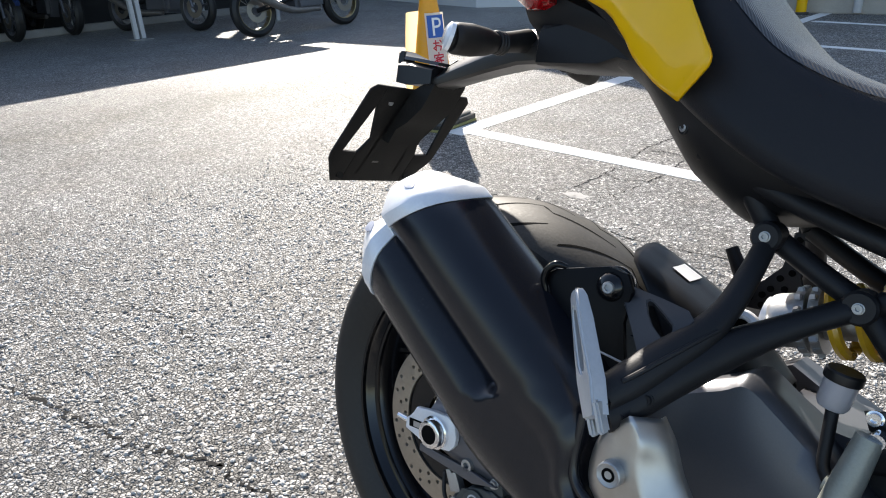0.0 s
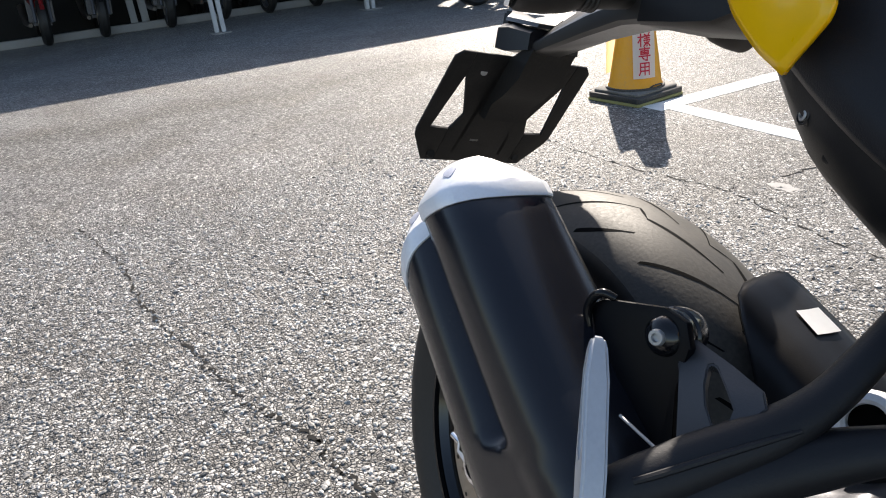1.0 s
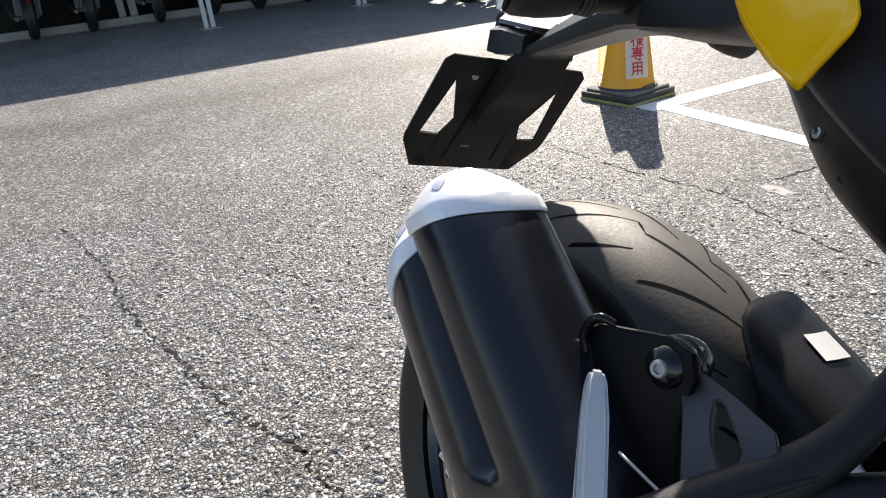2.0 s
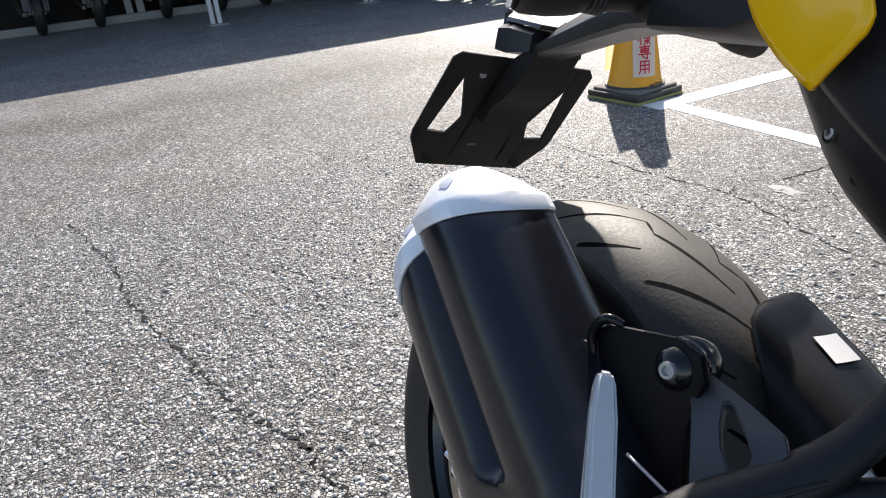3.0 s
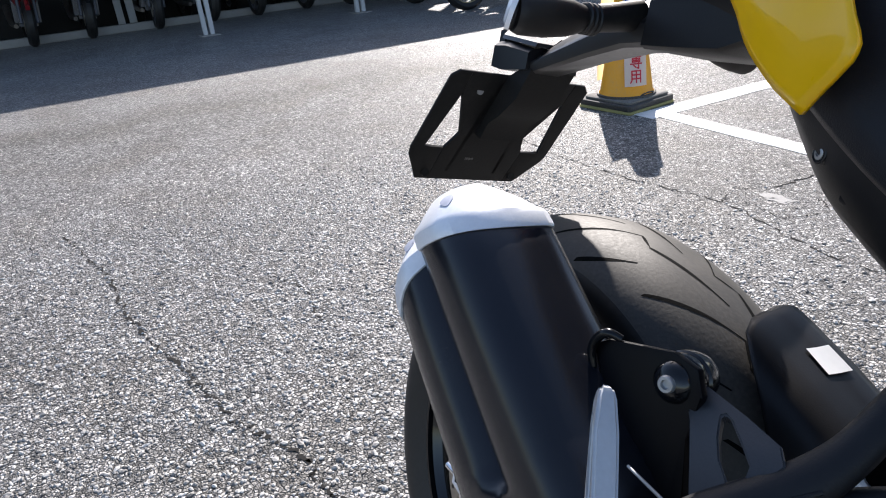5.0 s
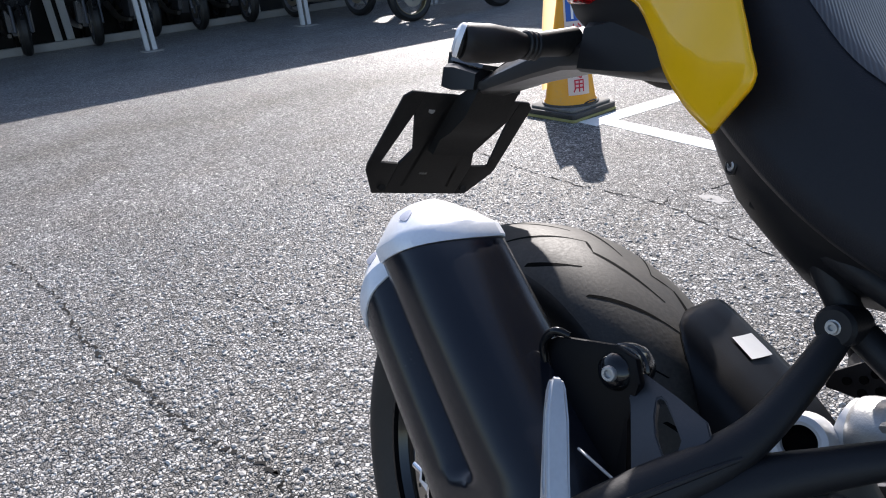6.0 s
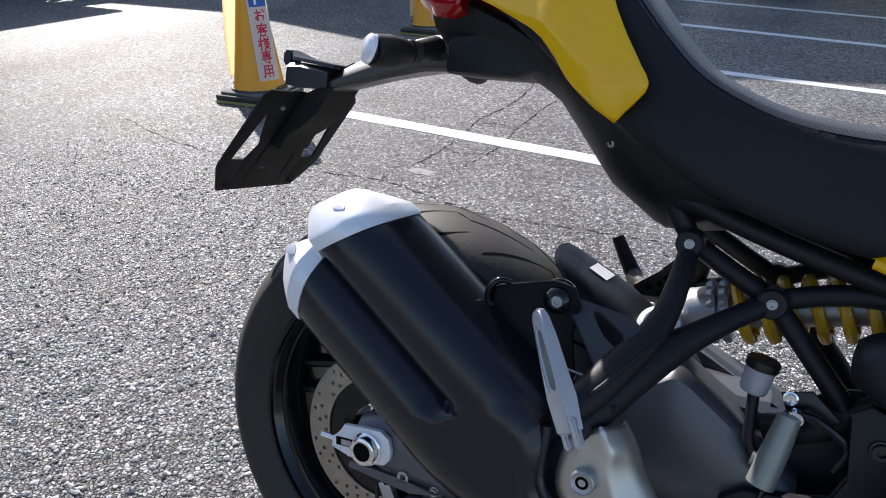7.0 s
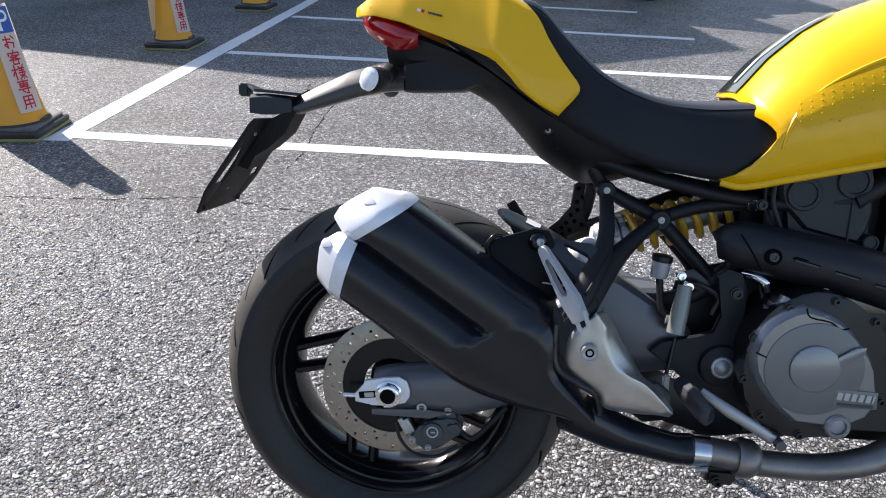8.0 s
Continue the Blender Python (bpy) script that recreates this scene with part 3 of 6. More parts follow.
def traffic_cone(m, label, strip):
    """strip: how far the printed strip is turned round the cone from the base's -y side."""
    cone = thing("traffic_cone", label, "traffic cone", m, "parking cones")
    part("cone_body", lathe([(0.055, 0.147), (0.075, 0.143), (0.082, 0.136), (0.30, 0.105), (0.55, 0.069), (0.70, 0.047), (0.705, 0.03)], 48, "z"), CONE, cone)
    part("foot_ring", lathe([(0.052, 0.154), (0.070, 0.153), (0.073, 0.149), (0.073, 0.140)], 48, "z"), CONE_BASE, cone, "black ring round the cone's foot")

    def slab(k, z0, z1, soft, cut):
        sq = [(x, y) for x, y in ((1, 1 - cut), (1 - cut, 1), (cut - 1, 1), (-1, 1 - cut), (-1, cut - 1), (cut - 1, -1), (1 - cut, -1), (1, cut - 1))]
        return loft([[(x * k * q, y * k * q, z) for x, y in sq] for z, q in ((z0, 0.985), (z0 + soft, 1.0), (z1 - soft, 1.0), (z1, 0.975))])

    part("base_rim", slab(0.178, 0.0, 0.016, 0.003, 0.05), BASE_EDGE, cone, "yellowed lower rim of the base")
    base = part("base", slab(0.175, 0.016, 0.046, 0.004, 0.06), CONE_BASE, cone, "black rubber weight with square corners")
    part("base_step", slab(0.158, 0.046, 0.062, 0.004, 0.10), BASE_TOP, base, "dusty raised step of the weight")
    for sx in (-1, 1):
        part("lifting_loop", tube([(sx * 0.120, -0.05, 0.06), (sx * 0.150, -0.03, 0.083), (sx * 0.152, 0.03, 0.083), (sx * 0.120, 0.05, 0.06)], 0.004, 8, 5), CONE_BASE, base)

    # printed strip: a curved paper sheet that hangs down the cone and stands off at its foot
    def on_cover(u, z, lift):
        r = 0.1480 + (z - 0.09) / 0.51 * (0.084 - 0.1480) + lift
        a = strip - math.pi / 2 + u / r * 0.92
        return Vector((r * math.cos(a), r * math.sin(a), z))

    def wrapped(name, u0, u1, z0, z1, lift, mat, parent, text=""):
        bm = bmesh.new()
        grid = [[bm.verts.new(on_cover(u0 + (u1 - u0) * i / 8, z0 + (z1 - z0) * k / 6, lift)) for i in range(9)] for k in range(7)]
        for a, b in zip(grid, grid[1:]):
            ring_faces(bm, a, b, False)
        return part(name, bm, mat, parent, text)

    sheet = wrapped("sign_sheet", -0.062, 0.066, 0.125, 0.625, 0.003, PAPER, cone, "white printed paper strip")
    wrapped("parking_symbol", -0.052, 0.056, 0.497, 0.613, 0.0045, BLUE_INK, sheet, "blue square parking symbol")
    txt = bpy.data.curves.new("letter", "FONT")
    txt.body = "P"
    txt.size, txt.align_x = 0.135, "CENTER"
    tmp = new("letter_source", txt)
    dg = bpy.context.evaluated_depsgraph_get()
    me = bpy.data.meshes.new_from_object(tmp.evaluated_get(dg))
    bpy.data.objects.remove(tmp)
    bm = bmesh.new()
    bm.from_mesh(me)
    bmesh.ops.subdivide_edges(bm, edges=list(bm.edges), cuts=1)
    for v in bm.verts:
        v.co = on_cover(v.co.x + 0.002, 0.508 + v.co.y, 0.006)
    part("letter_p", bm, WHITE, sheet, smooth=0)
    for i, g in enumerate(GLYPHS):
        bm = kana(g, 0.070, 0.064)
        bmesh.ops.subdivide_edges(bm, edges=list(bm.edges), cuts=2, use_grid_fill=True)
        for v in bm.verts:
            v.co = on_cover(v.co.x - 0.033, 0.488 - i * 0.070 + v.co.y, 0.0048)
        part("character", bm, RED_INK, sheet, "red printed character", smooth=0)
    # a second sheet hangs straight down on the far side, lit through
    turn = strip + radians(133)
    mid = Vector((math.cos(turn), math.sin(turn), 0)) * 0.128
    across = Vector((-math.sin(strip + radians(111)), math.cos(strip + radians(111)), 0))
    bm = bmesh.new()
    grid = [[bm.verts.new(mid + across * (0.105 * (i / 8 - 0.5)) + Vector((math.cos(turn), math.sin(turn), 0)) * (0.018 * math.sin(math.pi * i / 8) - 0.03 * (k / 6) ** 2) + Vector((0, 0, 0.125 + 0.5 * k / 6))) for i in range(9)] for k in range(7)]
    for a, b in zip(grid, grid[1:]):
        ring_faces(bm, a, b, False)
    part("back_sheet", bm, PAPER_BACK, cone, "translucent paper strip on the far side")
    return cone


CONE_LABEL = "yellow traffic cone with a printed customer parking strip"
cone_a = traffic_cone(pose(-2.277, 2.140, 0, rz=7), CONE_LABEL, radians(60))
copy_thing(cone_a, pose(-2.452, 4.352, 0, rz=0))
copy_thing(cone_a, pose(-2.48, 6.40, 0, rz=-2))


# ---- motorcycle shed ----
def shed_post(x, y, h=2.35, wide=1.0):
    post = thing("shed_post", "white painted steel double post of the shed", "post", pose(x, y, 0), "shed posts", "structure")
    part("foot_plate", box((0.3, 0.24, 0.012), (0, 0, 0.006), 0.003), CONCRETE, post)
    part("post_channel", box((0.07, 0.052 * wide, h), (0, -0.045 * wide, h / 2 + 0.012), 0.004), POST, post)
    part("post_channel", box((0.07, 0.056 * wide, h), (0, 0.042 * wide, h / 2 + 0.012), 0.004), POST, post)
    return post


for px, py in ((-9.05, 1.21), (-9.1, 3.35), (-9.1, 5.5), (-12.0, -2.6), (-12.0, 0.5), (-12.2, 3.6), (-12.2, 5.8)):
    shed_post(px, py, wide=2.0 if px < -11 else 1.0)

bm = box((4.6, 14.0, 0.08), (-11.0, -0.7, 2.42), 0.01)
tagged(part("shed_roof", bm, ROOF), "low flat sheet roof over the parked motorcycles", "roof", kind="structure")
tagged(part("kerb", box((0.16, 16, 0.11), (-11.35, 0.5, 0.055), 0.012), CONCRETE), "low concrete kerb under the shed", "kerb", kind="structure")
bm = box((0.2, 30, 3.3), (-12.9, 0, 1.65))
# gaps in the unseen top of the wall, placed to let sun patches through
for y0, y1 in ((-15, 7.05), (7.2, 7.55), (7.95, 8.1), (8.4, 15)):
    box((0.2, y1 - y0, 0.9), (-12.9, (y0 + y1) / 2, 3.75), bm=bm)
tagged(part("wall_west", bm, SHED_WALL_SHADE), "wall behind the motorcycle shed, near-black for deep shade", "wall", kind="structure")

# ---- shop building to the north ----
BLOCK = [(-13.0, 8.75), (-10.6, 8.95), (-7.2, 8.05), (-5.0, 8.87), (-3.82, 9.55), (-4.02, 10.7), (-3.03, 10.3), (-3.38, 12.05), (-1.97, 11.85), (-2.2, 15.0), (-13.0, 15.0)]
bm = plate(BLOCK, 4.6, lambda u, v, w: Vector((u, v, w)))
tagged(part("wall_north", bm, WALL_WHITE, smooth=0), "white walled shop building with stepped corner", "building", kind="structure")
bm = plate(BLOCK, 0.1, lambda u, v, w: Vector((u, v, 4.604 + w)))
tagged(part("roof_north", bm, ROOF, smooth=0), "flat roof of the shop building", "roof", kind="structure")
tagged(part("fence_wall", box((5.0, 0.12, 1.3), (-3.6, 8.45, 1.15), 0.008), WALL_WHITE), "white panel fence along the car park", "fence", kind="structure")
tagged(part("plinth", box((5.04, 0.2, 0.5), (-3.6, 8.45, 0.25), 0.01), WALL_LOW), "beige concrete base under the white fence", "wall", kind="structure")
pole = thing("guard_pole", "yellow painted guard pole by the wall", "bollard", pose(-2.30, 8.2, 0))
part("pole", tube([(0, 0, 0), (0, 0, 0.9)], 0.057, 20, 1), YELLOW_MATT, pole)
part("base_ring", lathe([(0, 0.085), (0.02, 0.085), (0.03, 0.06)], 20, "z"), CONE_BASE, pole, "black base ring")
drain = thing("drain_pipe", "white drain pipe down the wall", "pipe", pose(-1.75, 8.33, 0))
part("pipe", tube([(0, 0, 0.02), (0, 0, 3.0)], 0.045, 16, 1), POST, drain)
part("bracket", box((0.13, 0.14, 0.03), (0, 0.06, 1.4), 0.004), SILVER, drain)


def car(m):
    c = thing("parked_car", "dark sedan parked in the shade by the building", "car", m)
    prof = [(-2.15, 0.32), (-2.2, 0.62), (-2.05, 0.88), (-1.45, 0.98), (-0.85, 1.40), (0.55, 1.42), (1.25, 0.98), (2.0, 0.82), (2.2, 0.6), (2.18, 0.3)]
    rows = []
    for y, k, dz in ((-0.86, 0.97, 0.0), (-0.80, 1.0, 0.0), (0.80, 1.0, 0.0), (0.86, 0.97, 0.0)):
        rows.append([(x * k, y * (0.86 if z > 1.0 else 1.0), z) for x, z in prof])
    part("body", loft(rows), DARK_PAINT, c)
    part("side_window", plate([(-1.3, 1.0), (-0.8, 1.36), (0.5, 1.38), (1.1, 1.0)], 0.006, side(-0.868)), GLASS, c)
    for x in (-1.32, 1.34):
        for y in (-0.80, 0.80):
            w = part("wheel", lathe([(-0.09, 0.2), (-0.1, 0.29), (-0.06, 0.315), (0.06, 0.315), (0.1, 0.29), (0.09, 0.2)], 32, "y", True), RUBBER, c, m=pose(x, y, 0.315))
            part("rim", lathe([(-0.085, 0.03), (-0.07, 0.19), (-0.05, 0.2), (0.05, 0.2), (0.07, 0.19), (0.085, 0.03)], 24, "y"), SILVER, w)
    return c


car(pose(0.95, 8.75, 0, rz=-6) @ Matrix.Diagonal((0.78, 0.86, 0.95, 1)))


def parked_bike(m, label, paint, wire=False):
    """A motorcycle seen far off under the shed: length along x, 1.45 m between the axles."""
    b = thing("parked_motorcycle", label, "motorcycle", m, "motorcycles under the shed")
    for x in (-0.72, 0.72):
        w = part("wheel", lathe([(-0.05, 0.235), (-0.065, 0.28), (-0.03, 0.315), (0.03, 0.315), (0.065, 0.28), (0.05, 0.235)], 36, "y", True), RUBBER, b, m=pose(x, 0, 0.315))
        part("rim", lathe([(-0.045, 0.225), (-0.05, 0.24), (0.05, 0.24), (0.045, 0.225)], 36, "y", True), BRASS if wire else GREY_CAST, w)
        part("brake_disc", lathe([(-0.075, 0.07), (-0.075, 0.14), (-0.07, 0.14), (-0.07, 0.07)], 30, "y", True), DISC, w)
        part("hub", lathe([(-0.05, 0.03), (-0.05, 0.045), (0.05, 0.045), (0.05, 0.03)], 20, "y"), GREY_CAST, w)
        count, thick = (18, (0.003, 0.003)) if wire else (5, (0.018, 0.013))
        for k in range(count):
            a = 2 * math.pi * k / count + 0.3
            lean = a + (0.5 if k % 2 else -0.5) * wire
            part("spoke", tube([(0.04 * math.cos(lean), 0, 0.04 * math.sin(lean)), (0.23 * math.cos(a), 0, 0.23 * math.sin(a))], thick, 6, 1), CAST if wire else GREY_CAST, w)
    part("fork_tube", tube([(0.72, -0.1, 0.315), (0.50, -0.1, 0.98)], 0.024, 10, 1), GREY_CAST, b)
    part("fork_tube", tube([(0.72, 0.1, 0.315), (0.50, 0.1, 0.98)], 0.024, 10, 1), GREY_CAST, b)
    part("engine", box((0.46, 0.34, 0.40), (0.08, 0, 0.45), 0.05), GREY_CAST, b)
    part("swingarm", tube([(-0.72, -0.11, 0.315), (-0.15, -0.10, 0.42)], 0.03, 8, 1), SATIN, b)
    part("tank", tube([(-0.12, 0, 0.84), (0.10, 0, 0.90), (0.36, 0, 0.92), (0.46, 0, 0.86)], [0.10, 0.15, 0.16, 0.09], 16, 5), paint, b)
    part("seat", tube([(-0.82, 0, 0.90), (-0.45, 0, 0.82), (-0.10, 0, 0.79)], [0.06, 0.12, 0.10], 14, 5, 0.9), SEAT, b)
    part("fairing", tube([(0.30, 0, 0.62), (0.52, 0, 0.80), (0.70, 0, 0.98)], [0.16, 0.2, 0.08], 14, 5), paint, b)
    part("exhaust", tube([(0.2, -0.16, 0.25), (-0.3, -0.2, 0.28), (-0.75, -0.22, 0.48)], [0.03, 0.045, 0.055], 12, 5), STEEL_PIPE, b)
    part("handlebar", tube([(0.38, -0.36, 1.0), (0.48, -0.15, 1.03), (0.48, 0.15, 1.03), (0.38, 0.36, 1.0)], 0.014, 8, 4), SATIN, b)
    part("fender", tube([(0.42, 0, 0.56), (0.6, 0, 0.66), (0.82, 0, 0.66), (1.0, 0, 0.52)], 0.06, 10, 5, 0.5), paint, b)
    return b


parked_bike(pose(-7.5, 4.9, 0, rx=-6, rz=92), "blue motorcycle with gold wire wheels at the shed's edge", BLUE_PAINT, True)
parked_bike(pose(-9.9, 4.05, 0, rx=-6, rz=20), "dark motorcycle parked under the shed roof", DARK_PAINT)
parked_bike(pose(-11.7, -0.9, 0, rx=-6, rz=4), "red motorcycle parked in deep shade", RED_PAINT)
parked_bike(pose(-11.7, 2.3, 0, rx=-6, rz=4), "blue motorcycle parked beside the shed posts", BLUE_PAINT)
for yy in (-2.25, -0.1, 0.85, 1.55, 3.1):
    parked_bike(pose(-11.7 + 0.04 * math.sin(yy * 7), yy, 0, rx=-6, rz=3 + 4 * math.sin(yy * 5)), "dark motorcycle parked in a row under the shed", DARK_PAINT)


# ---- the yellow motorcycle, leaning on its side stand ----
LEAN_ANGLE = 16.0
bike = thing("motorcycle", "yellow naked motorcycle with black muffler, leaning on its stand", "motorcycle", pose(0, 0, 0.3135, rx=-LEAN_ANGLE))


def bolt(at, parent=None, r=0.007, depth=0.006, mat=CHROME, name="bolt"):
    """A socket-head bolt facing -y."""
    bm = lathe([(0.0, r * 1.25), (-depth * 0.3, r * 1.25), (-depth * 0.35, r), (-depth, r * 0.95), (-depth, r * 0.5), (-depth * 0.4, r * 0.45)], 18, "y", centre=at)
    return part(name, bm, mat, parent or bike)


# rear wheel
TYRE = [(-0.070, 0.214), (-0.078, 0.228), (-0.088, 0.252), (-0.091, 0.268), (-0.087, 0.283), (-0.074, 0.298), (-0.055, 0.3105), (-0.03, 0.3195), (0.0, 0.3225)]
TYRE = [(p.x, p.z) for p in smooth_path([(u, 0, r) for u, r in TYRE], 4)]
TYRE_FULL = TYRE + [(-u, r) for u, r in TYRE[-2::-1]]
wheel = part("rear_wheel", lathe([(-0.078, 0.222), (-0.072, 0.214), (-0.06, 0.209), (-0.05, 0.196), (-0.02, 0.186), (0.02, 0.186), (0.05, 0.196), (0.06, 0.209), (0.072, 0.214), (0.078, 0.222), (0.06, 0.225), (-0.06, 0.225)], 96, "y", True), RIM_GLOSS, bike, "gloss black cast rim")
part("tyre", lathe(TYRE_FULL, 144, "y", True), RUBBER, wheel, "worn black road tyre with curved tread grooves")
BAND = [p for p in TYRE if p[0] >= -0.0885 and p[1] > 0.27]
BAND = BAND + [(-u, r) for u, r in BAND[-2::-1]]
part("tread", lathe([(u, r + 0.0003) for u, r in BAND] + [(BAND[-1][0] * 0.9, 0.26), (BAND[0][0] * 0.9, 0.26)], 144, "y", True), TREAD, wheel, "dusty grey worn tread")
part("rim_lip", lathe([(-0.079, 0.2225), (-0.083, 0.2205), (-0.0825, 0.2165), (-0.077, 0.2155)], 96, "y", True), GLOSS, wheel, "glossy black rim lip")
part("rim_step", lathe([(-0.060, 0.2100), (-0.0635, 0.2075), (-0.0625, 0.2035), (-0.056, 0.2040)], 96, "y", True), GLOSS, wheel)
part("hub", lathe([(-0.06, 0.025), (-0.06, 0.045), (-0.02, 0.04), (0.02, 0.04), (0.06, 0.05), (0.06, 0.025)], 32, "y"), GLOSS, wheel)
for k in range(5):
    for off in (-6.5, 6.5):
        a1 = radians(177 + 73 * k + off)
        a0, r0 = (a1 - radians(52), 0.088) if off < 0 else (a1 - radians(26), 0.055)
        pts = [(r0 * math.cos(a0), -0.02, r0 * math.sin(a0)), (0.195 * math.cos(a1), -0.018, 0.195 * math.sin(a1))]
        part("spoke", tube(pts, [0.012, 0.0105], 10, 1, 1.7), GLOSS, wheel)


CROWN = TYRE[12:] + [(-u, r) for u, r in TYRE[-2:11:-1]]


def tread_radius(u):
    return lerp_table(CROWN, u)


def tread_groove(u0, a0, u1, a1, bend, width=0.0045):
    # a strip laid just over the tread, its black in place of groove shade
    bm = bmesh.new()
    rows = []
    n = 24
    for i in range(n + 1):
        t = i / n
        u = u0 + (u1 - u0) * t + bend * math.sin(math.pi * t)
        a = radians(a0 + (a1 - a0) * t)
        w = width * (0.35 + 0.65 * math.sin(math.pi * min(1, t + 0.15)))
        pair = []
        for du in (-w / 2, 0.0, w / 2):
            r = tread_radius(u + du) + 0.0005
            pair.append(bm.verts.new((r * math.cos(a), u + du, r * math.sin(a))))
        rows.append(pair)
    for p, q in zip(rows, rows[1:]):
        ring_faces(bm, p, q, False)
    part("tread_groove", bm, HOLLOW_SHADE, wheel, smooth=0)


# each pitch: a long sweep from shoulder to crown, a jog, a second sweep and a short shoulder cut
for k in range(13):
    for s, shift in ((1, 0.0), (-1, 13.8)):
        a = 99 + 27.7 * k + shift
        tread_groove(s * -0.070, a, s * -0.014, a - 14, 0.0, 0.0055)
        tread_groove(s * -0.014, a - 14, s * -0.026, a - 18.5, 0.0, 0.0035)
        tread_groove(s * -0.026, a - 18.5, s * -0.004, a - 35, 0.0, 0.0050)
        tread_groove(s * -0.082, a - 11, s * -0.052, a - 21, s * -0.003, 0.0055)

# brake disc with drilled ring
def drilled(bm, cutter):
    """The mesh with the cutter's shapes taken out of it."""
    obs = []
    for b in (bm, cutter):
        bmesh.ops.recalc_face_normals(b, faces=b.faces)
        me = bpy.data.meshes.new("blank")
        b.to_mesh(me)
        b.free()
        obs.append(new("blank", me))
    mod = obs[0].modifiers.new("holes", "BOOLEAN")
    mod.operation, mod.object, mod.solver = "DIFFERENCE", obs[1], "EXACT"
    out = bmesh.new()
    out.from_mesh(bpy.data.meshes.new_from_object(obs[0].evaluated_get(bpy.context.evaluated_depsgraph_get())))
    for ob in obs:
        bpy.data.objects.remove(ob)
    return out


cutter = bmesh.new()
for k in range(30):
    for r, da in ((0.0935, 0), (0.104, 4), (0.1145, 8)):
        if (k + int(da / 4)) % 3 != 2:
            a = radians(12 * k + da)
            lathe([(-0.110, 0.0030), (-0.090, 0.0030)], 10, "y", bm=cutter, centre=(r * math.cos(a), 0, r * math.sin(a)))
ring = lathe([(-0.103, 0.087), (-0.103, 0.1215), (-0.1025, 0.1225), (-0.0985, 0.1225), (-0.098, 0.1215), (-0.098, 0.087)], 96, "y", True)
disc = part("brake_disc", drilled(ring, cutter), DISC, wheel, "drilled steel brake disc", 30)
part("disc_carrier", lathe([(-0.100, 0.05), (-0.100, 0.087), (-0.092, 0.087), (-0.09, 0.05)], 48, "y", True), GLOSS, wheel)

# swingarm, axle, chain adjuster
ARM_ROWS = [(-0.03, -0.028, 0.030, -0.122, -0.104), (0.0, -0.036, 0.040, -0.124, -0.104), (0.06, -0.042, 0.048, -0.125, -0.100), (0.13, -0.04, 0.062, -0.122, -0.09), (0.20, -0.02, 0.110, -0.118, -0.08), (0.26, 0.005, 0.160, -0.114, -0.065), (0.305, 0.022, 0.190, -0.110, -0.045), (0.34, 0.032, 0.208, -0.106, -0.03), (0.362, 0.038, 0.220, -0.105, -0.03), (0.395, 0.045, 0.203, -0.105, -0.03), (0.43, 0.052, 0.181, -0.105, -0.02), (0.47, 0.058, 0.153, -0.105, -0.01), (0.50, 0.06, 0.13, -0.105, 0.0)]
rows = []
for lowest, across in zip(smooth_path([(x, y0, z0) for x, z0, z1, y0, y1 in ARM_ROWS], 4), smooth_path([(y1, 0, z1) for x, z0, z1, y0, y1 in ARM_ROWS], 4)):
    x, y0, z0, y1, z1 = lowest.x, lowest.y, lowest.z, across.x, across.z
    h = z1 - z0
    rows.append([(x, y0 + 0.002, z0 + 0.012), (x, y0 - 0.002, z0 + 0.3 * h), (x, y0 - 0.001, z1 - 0.3 * h), (x, y0 + 0.004, z1 - 0.012), (x, y0 + 0.014, z1 - 0.002), (x, y0 + 0.024, z1), (x, y1, z1 - 0.004), (x, y1, z0), (x, y0 + 0.012, z0)])
swing = part("swingarm", loft(rows), GREY_CAST, bike, "dark grey cast swingarm")
rows = [[(x, 0.09 + dy, z0), (x, 0.09 + dy, z1), (x, 0.115, z1), (x, 0.115, z0)] for x, z0, z1, dy in ((-0.05, -0.03, 0.03, 0), (0.15, -0.04, 0.06, 0), (0.36, 0.035, 0.2, -0.03), (0.5, 0.06, 0.15, -0.06))]
part("swingarm_left", loft(rows), GREY_CAST, bike)
part("cross_brace", box((0.12, 0.16, 0.10), (0.42, 0.01, 0.13), 0.02), GREY_CAST, bike)
adj = [(-0.059, -0.004), (-0.044, 0.009), (-0.043, 0.019), (-0.010, 0.026), (0.017, 0.030), (0.030, 0.023), (0.036, 0.006), (0.035, -0.006), (0.027, -0.017), (0.0, -0.023), (-0.031, -0.025), (-0.036, -0.020), (-0.058, -0.020)]
part("chain_adjuster", plate(adj, 0.008, side(-0.1265), 0.002), SILVER, swing, "silver chain adjuster block")
part("adjuster_screw", rod((-0.080, -0.128, -0.011), (-0.055, -0.128, -0.010), 0.0045, 10), CHROME, swing)
part("adjuster_slot", box((0.029, 0.002, 0.012), (-0.037, -0.1350, -0.005), 0.0006, Matrix.Rotation(radians(-8), 4, "Y")), HOLLOW_SHADE, swing)
part("slot_block", box((0.018, 0.003, 0.010), (-0.034, -0.1352, -0.0045), 0.001, Matrix.Rotation(radians(-8), 4, "Y")), CAST, swing)
part("axle_nut", lathe([(-0.1345, 0.0235), (-0.139, 0.0235), (-0.140, 0.0205), (-0.149, 0.0195), (-0.150, 0.017), (-0.150, 0.0135), (-0.138, 0.0125)], 12, "y"), CHROME, swing, "bright axle nut with hollow axle")
part("axle_hollow", lathe([(-0.1502, 0.0001), (-0.1498, 0.0135)], 20, "y"), HOLLOW_SHADE, swing)
bolt((0.056, -0.120, -0.025), swing, 0.009, 0.010, CAST)
